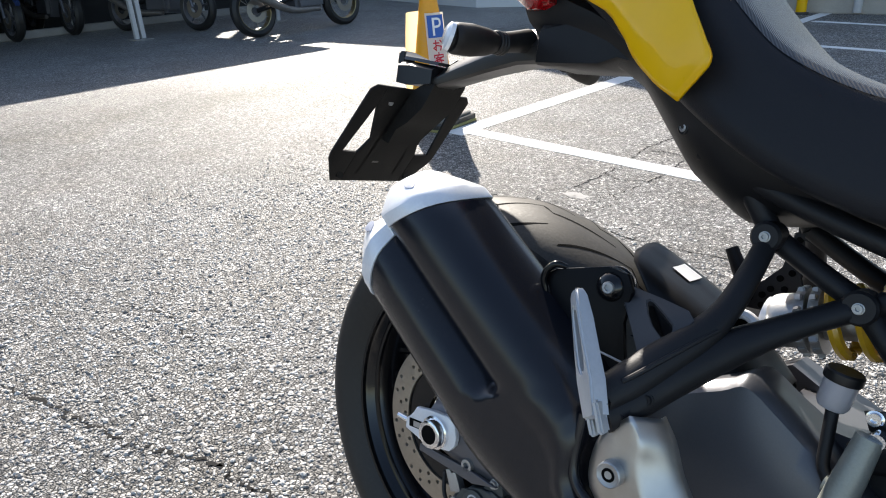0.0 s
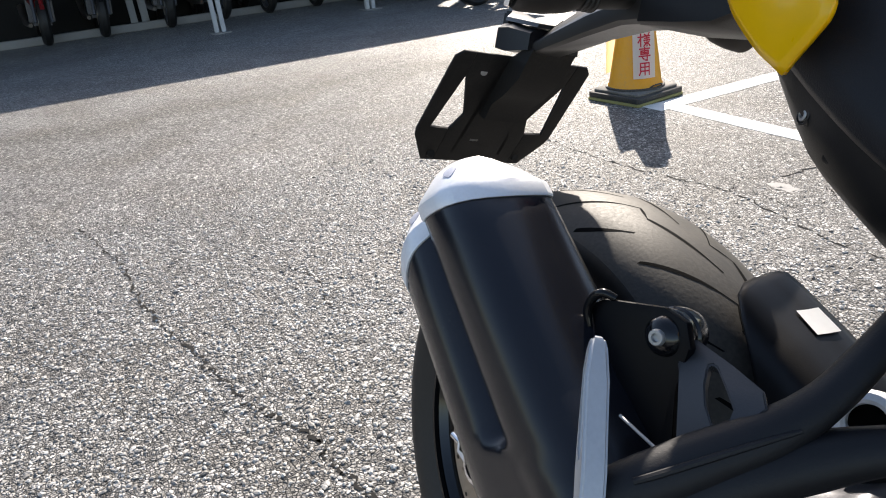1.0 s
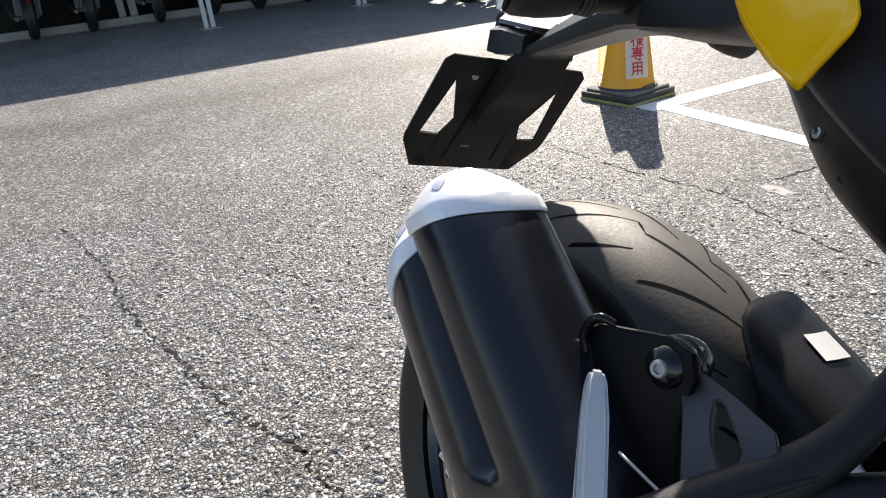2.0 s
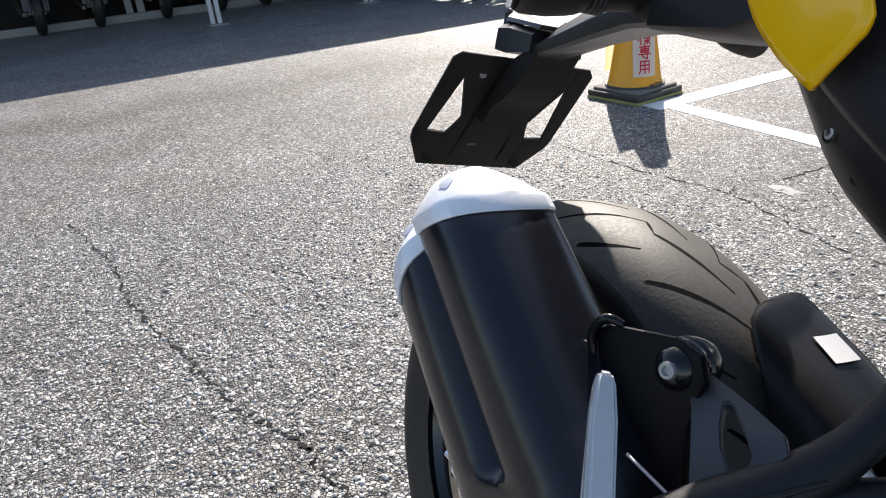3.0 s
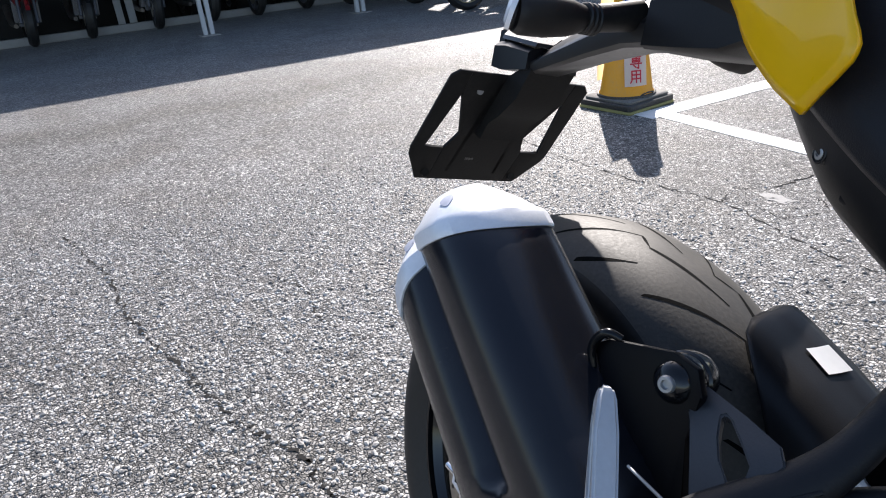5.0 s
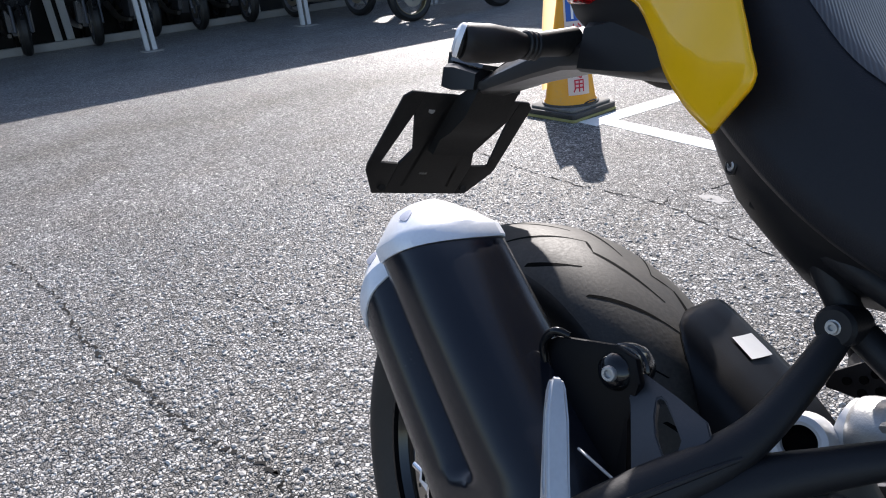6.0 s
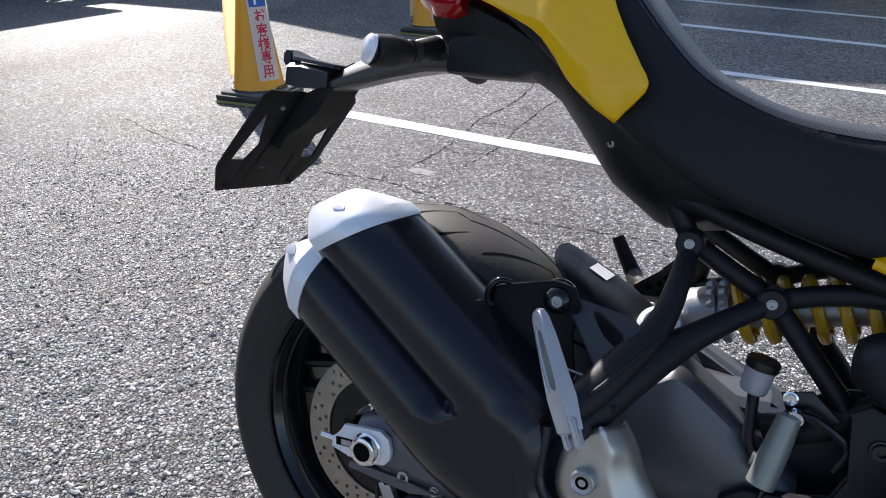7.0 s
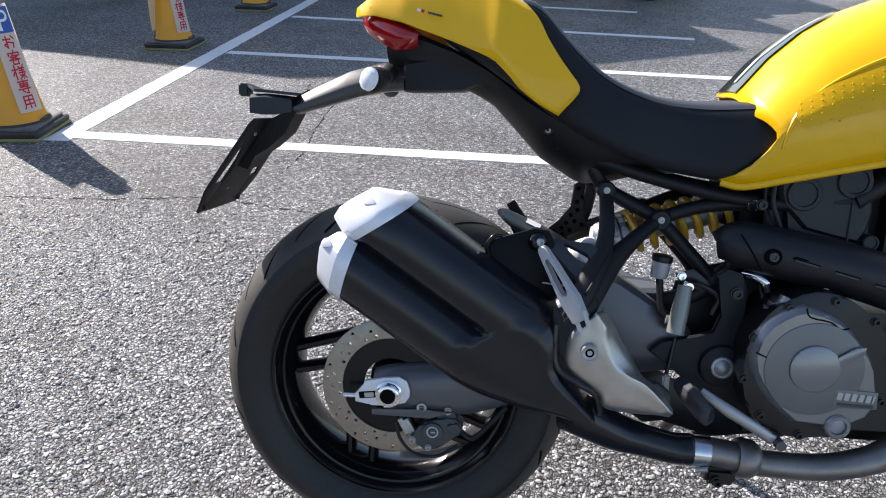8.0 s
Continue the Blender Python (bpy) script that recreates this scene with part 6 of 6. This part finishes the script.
part("panel_ridge", tube([tank_point(x, k) + Vector((0, 0.0012, -0.0006)) for x, k in ((0.580, -0.87), (0.584, -0.78), (0.600, -0.69), (0.64, -0.63), (0.72, -0.60), (0.84, -0.58))], 0.0035, 8, 6), YELLOW, tank)
# clear grey tank stripe on the crown
bm = bmesh.new()
rows = [[bm.verts.new(tank_point(0.540 + 0.15 * i / 10, k) + Vector((-0.002, 0, 0.003))) for k in (-0.15 + 0.010 * i, -0.05, 0.0, 0.05, 0.12)] for i in range(11)]
for a, b in zip(rows, rows[1:]):
    ring_faces(bm, a, b, False)
part("tank_stripe", bm, HOOD_GLOSS, tank, "glossy black stripe decal on the tank crown", 60)
for k0 in (-0.03,):
    bm = bmesh.new()
    rows = [[bm.verts.new(tank_point(0.552 + 0.12 * i / 8, k) + Vector((-0.003, 0, 0.0042))) for k in (k0, k0 + 0.022 - 0.0012 * i)] for i in range(9)]
    for a, b in zip(rows, rows[1:]):
        ring_faces(bm, a, b, False)
    part("stripe_line", bm, WHITE, tank, "thin white line in the stripe", 60)

# seat and yellow seat cowl
SEAT_TOP = [(0.06, 0.655), (0.17, 0.652), (0.215, 0.640), (0.25, 0.605), (0.285, 0.570), (0.33, 0.535), (0.40, 0.508), (0.47, 0.500), (0.54, 0.503), (0.585, 0.508), (0.66, 0.508)]
SEAT_LOW = [(0.06, 0.60), (0.17, 0.53), (0.255, 0.472), (0.33, 0.432), (0.40, 0.408), (0.46, 0.396), (0.51, 0.392), (0.545, 0.405), (0.585, 0.445), (0.66, 0.46)]
SEAT_WID = [(0.06, 0.09), (0.17, 0.120), (0.26, 0.138), (0.34, 0.146), (0.44, 0.138), (0.51, 0.142), (0.56, 0.148), (0.61, 0.152), (0.66, 0.14)]


def eased(table):
    return [(p.x, p.z) for p in smooth_path([(x, 0, z) for x, z in table], 6)]


SEAT_TOP, SEAT_LOW, SEAT_WID = eased(SEAT_TOP), eased([(x, z - 0.006) for x, z in SEAT_LOW]), eased(SEAT_WID)


def seat_mesh():
    rows = []
    for i in range(41):
        x = 0.06 + 0.60 * i / 40
        t, lo, w = lerp_table(SEAT_TOP, x), lerp_table(SEAT_LOW, x), lerp_table(SEAT_WID, x)
        h = t - lo
        half = [(0.0, t + 0.004), (0.35 * w, t + 0.003), (0.70 * w, t - 0.001), (0.85 * w, t - 0.007), (0.905 * w, t - 0.018), (0.94 * w, t - 0.30 * h), (0.95 * w, t - 0.55 * h), (w, lo + 0.22 * h), (0.99 * w, lo + 0.06 * h), (0.93 * w, lo)]
        ring = [Vector((x, -y, z)) for y, z in half] + [Vector((x, y, z)) for y, z in half[::-1]][:-1]
        rows.append(ring)
    return loft(rows)


seat = part("seat", seat_mesh(), SEAT, bike, "black textured vinyl seat with stitched edge", 60)
bm = bmesh.new()
for i in range(64):
    x = 0.17 + 0.10 * i / 64
    t, w = lerp_table(SEAT_TOP, x), lerp_table(SEAT_WID, x)
    t2 = lerp_table(SEAT_TOP, x + 0.0011)
    tube([(x, -0.884 * w, t - 0.0128), (x + 0.0011, -0.884 * w, t2 - 0.0128)], 0.0006, 5, 1, bm=bm)
part("stitching", bm, material("grey thread", (0.07, 0.07, 0.075), 0.7), seat, "grey stitched seam")

bm = bmesh.new()
rows = []
for i in range(41):
    x = 0.15 + 0.40 * i / 40
    t, w = lerp_table(SEAT_TOP, x), lerp_table(SEAT_WID, x)
    half = [(0.865 * w, t - 0.0085), (0.82 * w, t - 0.0028), (0.71 * w, t + 0.0015), (0.35 * w, t + 0.0055), (0.0, t + 0.0065)]
    rows.append([bm.verts.new((x, -y, z)) for y, z in half] + [bm.verts.new((x, y, z)) for y, z in half[-2::-1]])
for a, b in zip(rows, rows[1:]):
    ring_faces(bm, a, b, False)
part("seat_panel", bm, SEAT_RIB, seat, "finely ribbed bluish black seat panel", 60)

COWL_TOP = [(-0.085, 0.640), (-0.06, 0.657), (0.0, 0.670), (0.08, 0.675), (0.16, 0.668), (0.22, 0.645), (0.29, 0.60)]
COWL_FOLD = [(0.06, 0.0), (0.11, 0.05), (0.20, 0.15), (0.285, 0.34)]
COWL_LOW = [(-0.085, 0.622), (-0.05, 0.622), (0.0, 0.610), (0.083, 0.581), (0.135, 0.5605), (0.153, 0.550), (0.177, 0.527), (0.186, 0.515), (0.2006, 0.503), (0.2253, 0.486), (0.251, 0.473), (0.30, 0.455)]
COWL_WID = [(-0.085, 0.035), (-0.06, 0.057), (0.0, 0.084), (0.083, 0.108), (0.135, 0.127), (0.153, 0.137), (0.186, 0.147), (0.20, 0.152), (0.225, 0.159), (0.251, 0.164), (0.278, 0.174), (0.29, 0.178)]
COWL_END = [(0.0, 0.251), (0.06, 0.258), (0.14, 0.268), (0.22, 0.277), (0.27, 0.2795), (0.30, 0.276), (0.35, 0.264), (0.43, 0.244), (0.5, 0.229), (0.75, 0.19), (1.0, 0.172)]


def cowl_mesh():
    bm = bmesh.new()
    K, N = 36, 44
    rows = []
    for i in range(N + 1):
        row = []
        for s in (-1, 1):
            ks = range(K + 1) if s < 0 else range(K - 1, -1, -1)
            for j in ks:
                k = j / K
                x = -0.085 + (lerp_table(COWL_END, k) + 0.085) * i / N
                t, lo, w = lerp_table(COWL_TOP, x), lerp_table(COWL_LOW, x), lerp_table(COWL_WID, x)
                crease = 0.6
                if k < crease:
                    y, z = w * (1 - 0.16 * (k / crease) ** 1.5), lo + (t - lo) * 0.80 * (k / crease)
                else:
                    q = (k - crease) / (1 - crease)
                    y, z = w * 0.84 * math.cos(q * math.pi / 2) ** 0.75 if q < 1 else 0.0, lo + (t - lo) * (0.80 + 0.20 * math.sin(q * math.pi / 2))
                y *= 1 - 0.27 * max(0.0, lerp_table(COWL_FOLD, x) - k) * min(1.0, max(0.0, (x - 0.06) / 0.05))
                row.append(bm.verts.new((x, s * y, z)))
        rows.append(row)
    for a, b in zip(rows, rows[1:]):
        ring_faces(bm, a, b, False)
    return bm


cowl = part("seat_cowl", cowl_mesh(), YELLOW, bike, "glossy yellow tail cowl", 16, solid=0.004)
mark_turn = Matrix.Rotation(radians(14), 4, "Y") @ Matrix.Rotation(radians(-14), 4, "Z")
for dx, w, h, mat, text in ((0.0, 0.006, 0.0045, WHITE, "small white chip"), (0.0062, 0.005, 0.0045, RED_INK, "small red chip"), (0.026, 0.024, 0.0032, HANGER, "small grey printed mark")):
    part("cowl_mark", box((w, 0.0015, h), (0.028 + dx, -0.0990 - 0.24 * dx, 0.6275 - 0.25 * dx), 0.0, mark_turn), mat, cowl, text)

# black undertail
UT_TOP = [(-0.03, 0.585), (0.02, 0.598), (0.083, 0.575), (0.146, 0.543), (0.201, 0.504), (0.257, 0.475), (0.34, 0.435), (0.46, 0.406), (0.56, 0.41)]
UT_LOW = [(-0.03, 0.55), (0.03, 0.520), (0.111, 0.510), (0.150, 0.490), (0.177, 0.463), (0.236, 0.402), (0.303, 0.362), (0.345, 0.366), (0.40, 0.380), (0.46, 0.386), (0.56, 0.39)]
UT_WID = [(-0.03, 0.05), (0.0, 0.060), (0.083, 0.064), (0.15, 0.068), (0.2, 0.092), (0.22, 0.102), (0.24, 0.1085), (0.27, 0.113), (0.30, 0.112), (0.40, 0.100), (0.56, 0.10)]
rows = []
for i in range(43):
    x = -0.03 + 0.59 * i / 42
    t, lo, w = lerp_table(UT_TOP, x), lerp_table(UT_LOW, x), lerp_table(UT_WID, x)
    h = t - lo
    half = [(0.0, t - 0.002), (0.9 * w, t - 0.001), (w, t - 0.12 * h), (0.965 * w, lo + 0.60 * h), (0.74 * w, lo + 0.26 * h), (0.50 * w, lo + 0.07 * h), (0.38 * w, lo), (0.0, lo - 0.002)]
    rows.append([Vector((x, -y, z)) for y, z in half] + [Vector((x, y, z)) for y, z in half[-2:0:-1]])
ut = part("undertail", loft(rows), PLASTIC, bike, "black plastic undertail", 45)
UB = Matrix.Translation((0.241, -0.1025, 0.450)) @ Matrix.Rotation(radians(-24), 4, "Z")
part("bolt_recess", lathe([(0.004, 0.0075), (-0.0012, 0.0075), (-0.0016, 0.0066), (-0.0006, 0.0058)], 24, "y"), SATIN, ut, m=UB)
part("bolt", lathe([(0.002, 0.0048), (-0.0016, 0.0046), (-0.0022, 0.0038), (-0.0022, 0.0024), (-0.001, 0.0020)], 18, "y"), CAST, ut, m=UB)

# deep box under the tail that the arm runs into
rows = []
for x, w, z0, z1 in ((0.0, 0.050, 0.5045, 0.552), (0.003, 0.0535, 0.5030, 0.556), (0.05, 0.056, 0.5045, 0.566), (0.098, 0.058, 0.5075, 0.566), (0.122, 0.058, 0.5165, 0.562), (0.150, 0.056, 0.5120, 0.548)):
    rows.append([(x, -w + 0.006, z0), (x, -w, z0 + 0.003), (x, -w, z1 - 0.010), (x, -w + 0.008, z1), (x, w - 0.008, z1), (x, w, z1 - 0.010), (x, w, z0 + 0.003), (x, w - 0.006, z0)])
part("undertail_box", loft(rows), PLASTIC, ut, "black boxed underside of the tail", 30)

# tail lamp
rows = []
for x, w, z0, z1 in ((-0.078, 0.012, 0.612, 0.624), (-0.066, 0.036, 0.598, 0.626), (-0.045, 0.058, 0.583, 0.624), (-0.015, 0.074, 0.569, 0.616), (0.010, 0.084, 0.570, 0.606), (0.026, 0.088, 0.577, 0.598)):
    h = z1 - z0
    rows.append([(x, -w * 0.86, z0), (x, -w, z0 + 0.35 * h), (x, -w * 0.98, z0 + 0.75 * h), (x, -w * 0.85, z1), (x, w * 0.85, z1), (x, w * 0.98, z0 + 0.75 * h), (x, w, z0 + 0.35 * h), (x, w * 0.86, z0)])
lamp = part("tail_lamp", loft(rows), RED_LENS, bike, "red tail lamp lens", 50)

# tail tidy: arm, plate holder, indicators
arm_secs = []
for x, z, w, h in ((0.10, 0.545, 0.048, 0.018), (0.04, 0.534, 0.050, 0.024), (-0.04, 0.527, 0.042, 0.025), (-0.10, 0.511, 0.035, 0.024), (-0.16, 0.487, 0.034, 0.019), (-0.205, 0.468, 0.034, 0.014)):
    arm_secs.append([(x, w * u, z + h * v) for u, v in ((-0.80, -1.0), (-0.96, -0.85), (-1.0, -0.55), (-1.0, -0.12), (-0.96, 0.02), (-0.46, 0.90), (-0.38, 0.97), (0.38, 0.97), (0.46, 0.90), (0.96, 0.02), (0.96, -0.12), (0.72, -0.55), (0.42, -0.85), (0.25, -1.0))])
arm = part("plate_arm", loft(arm_secs), ARM_BLACK, bike, "polished black angular tail tidy arm", 24)
part("arm_recess", loft([[(x, -w, z), (x, w, z), (x, w, z + 0.002), (x, -w, z + 0.002)] for x, w, z in ((-0.172, 0.012, 0.5000), (-0.2, 0.013, 0.4835))]), HOLLOW_SHADE, arm)
part("plate_lamp_housing", loft([[(x, -w, z0), (x, w, z0), (x, w, z1), (x, w * 0.8, z1 + 0.006), (x, -w * 0.8, z1 + 0.006), (x, -w, z1)] for x, w, z0, z1 in ((-0.195, 0.040, 0.462, 0.482), (-0.24, 0.045, 0.456, 0.486), (-0.268, 0.043, 0.458, 0.484))]), SATIN, arm, "black plate lamp housing", 30)
part("rear_reflector", box((0.019, 0.024, 0.022), (-0.287, -0.008, 0.497), 0.003), SATIN, arm)
stem = []
for x, w, z in ((-0.188, 0.030, 0.490), (-0.225, 0.033, 0.4925), (-0.262, 0.031, 0.4945), (-0.276, 0.016, 0.501), (-0.283, 0.011, 0.504)):
    stem.append([(x, -w - 0.006, z), (x, w - 0.006, z), (x, w - 0.008, z + 0.005), (x, -w - 0.004, z + 0.005)])
part("reflector_stem", loft(stem), ARM_BLACK, arm, "polished flat plate under the reflector", 30)

PO, PV, PN = Vector((-0.236, 0, 0.450)), Vector((-0.56, 0, -0.83)).normalized(), Vector((-0.83, 0, 0.56)).normalized()


def on_plate(u, v, w):
    return PO + Vector((0, u - 0.006, 0)) + PV * v + PN * (w - 0.002)


centre = [(-0.082, 0.0), (0.082, 0.0), (0.082, 0.036), (0.053, 0.104), (0.066, 0.133), (0.066, 0.197), (-0.066, 0.197), (-0.066, 0.133), (-0.053, 0.104), (-0.082, 0.036)]
holder = part("plate_holder", plate(centre, 0.004, on_plate, 0.0012), HOLDER, bike, "black number plate holder with cut-out sides", 30)
GUSSET = [(-0.188, 0.463), (-0.209, 0.4245), (-0.239, 0.398), (-0.262, 0.384), (-0.276, 0.360), (-0.291, 0.364), (-0.243, 0.444), (-0.205, 0.464)]
part("holder_gusset", loft([[(x, y, z) for x, z in GUSSET] for y in (-0.036, -0.034, 0.030, 0.032)]), HOLDER, holder, "black curved bracket behind the holder", 30)
part("holder_slot", plate([(-0.022, 0.150), (-0.008, 0.150), (-0.008, 0.154), (-0.022, 0.154)], 0.0052, on_plate), CAST, holder, smooth=0)
for s in (-1, 1):
    ol = [(s * u, v) for u, v in ((0.082, 0.0), (0.100, 0.0), (0.110, 0.010), (0.1155, 0.138), (0.113, 0.150), (0.086, 0.197), (0.066, 0.197), (0.066, 0.133), (0.098, 0.133), (0.082, 0.036))]
    part("holder_wing", plate(ol, 0.004, on_plate, 0.0012), HOLDER, holder, smooth=30)
    part("holder_rib", plate([(s * 0.03, 0.01), (s * 0.036, 0.01), (s * 0.044, 0.18), (s * 0.038, 0.18)], 0.010, on_plate), HOLDER, holder, smooth=30)
    part("bottom_screw", lathe([(-0.006, 0.006), (0.006, 0.006)], 12, "x", centre=on_plate(s * 0.075, 0.185, 0.002)), HOLDER, holder)
    part("holder_screw", lathe([(-0.004, 0.005), (0.004, 0.005)], 12, "x", centre=on_plate(s * 0.058, 0.03, 0.003)), CAST, holder)

for s in (-1, 1):
    shadow_shift = 0.028 if s > 0 else 0.0          # the unseen far one is set back so its shadow clears the sticker
    stalk = part("indicator", tube([(-0.028, s * 0.035, 0.534), (-0.027 - 0.4 * shadow_shift, s * 0.075, 0.526), (-0.026 - 0.9 * shadow_shift, s * 0.105, 0.521)], [0.0155, 0.0135, 0.0125], 16, 4), RUBBER, bike, "black indicator on a rubber stalk")
    for q in (0.092, 0.098, 0.104):
        part("stalk_ring", lathe([(-0.0025, 0.0135), (-0.0012, 0.0150), (0.0012, 0.0150), (0.0025, 0.0135)], 18, "y", centre=(-0.026 - 0.8 * shadow_shift, s * q, 0.5215)), RUBBER, stalk)
    part("housing", tube([(-0.026 - 0.9 * shadow_shift, s * 0.106, 0.521), (-0.025 - shadow_shift, s * 0.125, 0.519), (-0.026 - shadow_shift, s * 0.150, 0.517), (-0.029 - shadow_shift, s * 0.176, 0.515), (-0.031 - shadow_shift, s * 0.184, 0.515)], [0.0120, 0.0170, 0.0195, 0.0188, 0.013], 20, 5, 0.95), INDICATOR, stalk)
    part("lens", tube([(-0.033 - shadow_shift, s * 0.178, 0.516), (-0.036 - shadow_shift, s * 0.182, 0.517), (-0.038 - shadow_shift, s * 0.185, 0.5175)], [0.0178, 0.0172, 0.011], 24, 4, up=(0, 0, 1)), CLEAR_LENS, stalk, "bright clear indicator lens")

# front of the machine and side stand, outside the view for the most part
fw = part("front_wheel", lathe([(-0.045, 0.222), (-0.03, 0.20), (0.03, 0.20), (0.045, 0.222)], 72, "y", True), GLOSS, bike, m=pose(1.48, 0, 0))
part("tyre", lathe([(-0.045, 0.216), (-0.058, 0.25), (-0.056, 0.272), (-0.035, 0.292), (0, 0.30), (0.035, 0.292), (0.056, 0.272), (0.058, 0.25), (0.045, 0.216)], 72, "y", True), RUBBER, fw)
for s in (-1, 1):
    part("fork_leg", tube([(1.48, s * 0.10, 0.0), (1.20, s * 0.10, 0.62)], 0.027, 14, 1), SATIN, bike)
for k in range(5):
    a = 2 * math.pi * k / 5
    part("spoke", tube([(0.03 * math.cos(a), 0, 0.03 * math.sin(a)), (0.205 * math.cos(a), 0, 0.205 * math.sin(a))], 0.013, 8, 1), GLOSS, fw)
part("handlebar", tube([(1.02, -0.38, 0.78), (1.12, -0.2, 0.80), (1.15, 0, 0.78), (1.12, 0.2, 0.80), (1.02, 0.38, 0.78)], 0.012, 10), SATIN, bike)
part("head_frame", tube([(0.72, -0.1, 0.36), (0.95, -0.06, 0.50), (1.18, 0, 0.62)], 0.018, 10), FRAME, bike)
part("head_frame", tube([(0.72, 0.1, 0.36), (0.95, 0.06, 0.50), (1.18, 0, 0.62)], 0.018, 10), FRAME, bike)
part("headlamp", lathe([(0.0, 0.09), (0.05, 0.095), (0.1, 0.08), (0.12, 0.04)], 28, "x", centre=(1.24, 0, 0.66)), CHROME, bike)
part("side_stand", tube([(0.62, 0.10, 0.0), (0.60, 0.20, -0.12), (0.58, 0.285, -0.222)], 0.012, 10, 3), SATIN, bike, "black side stand down on the asphalt")
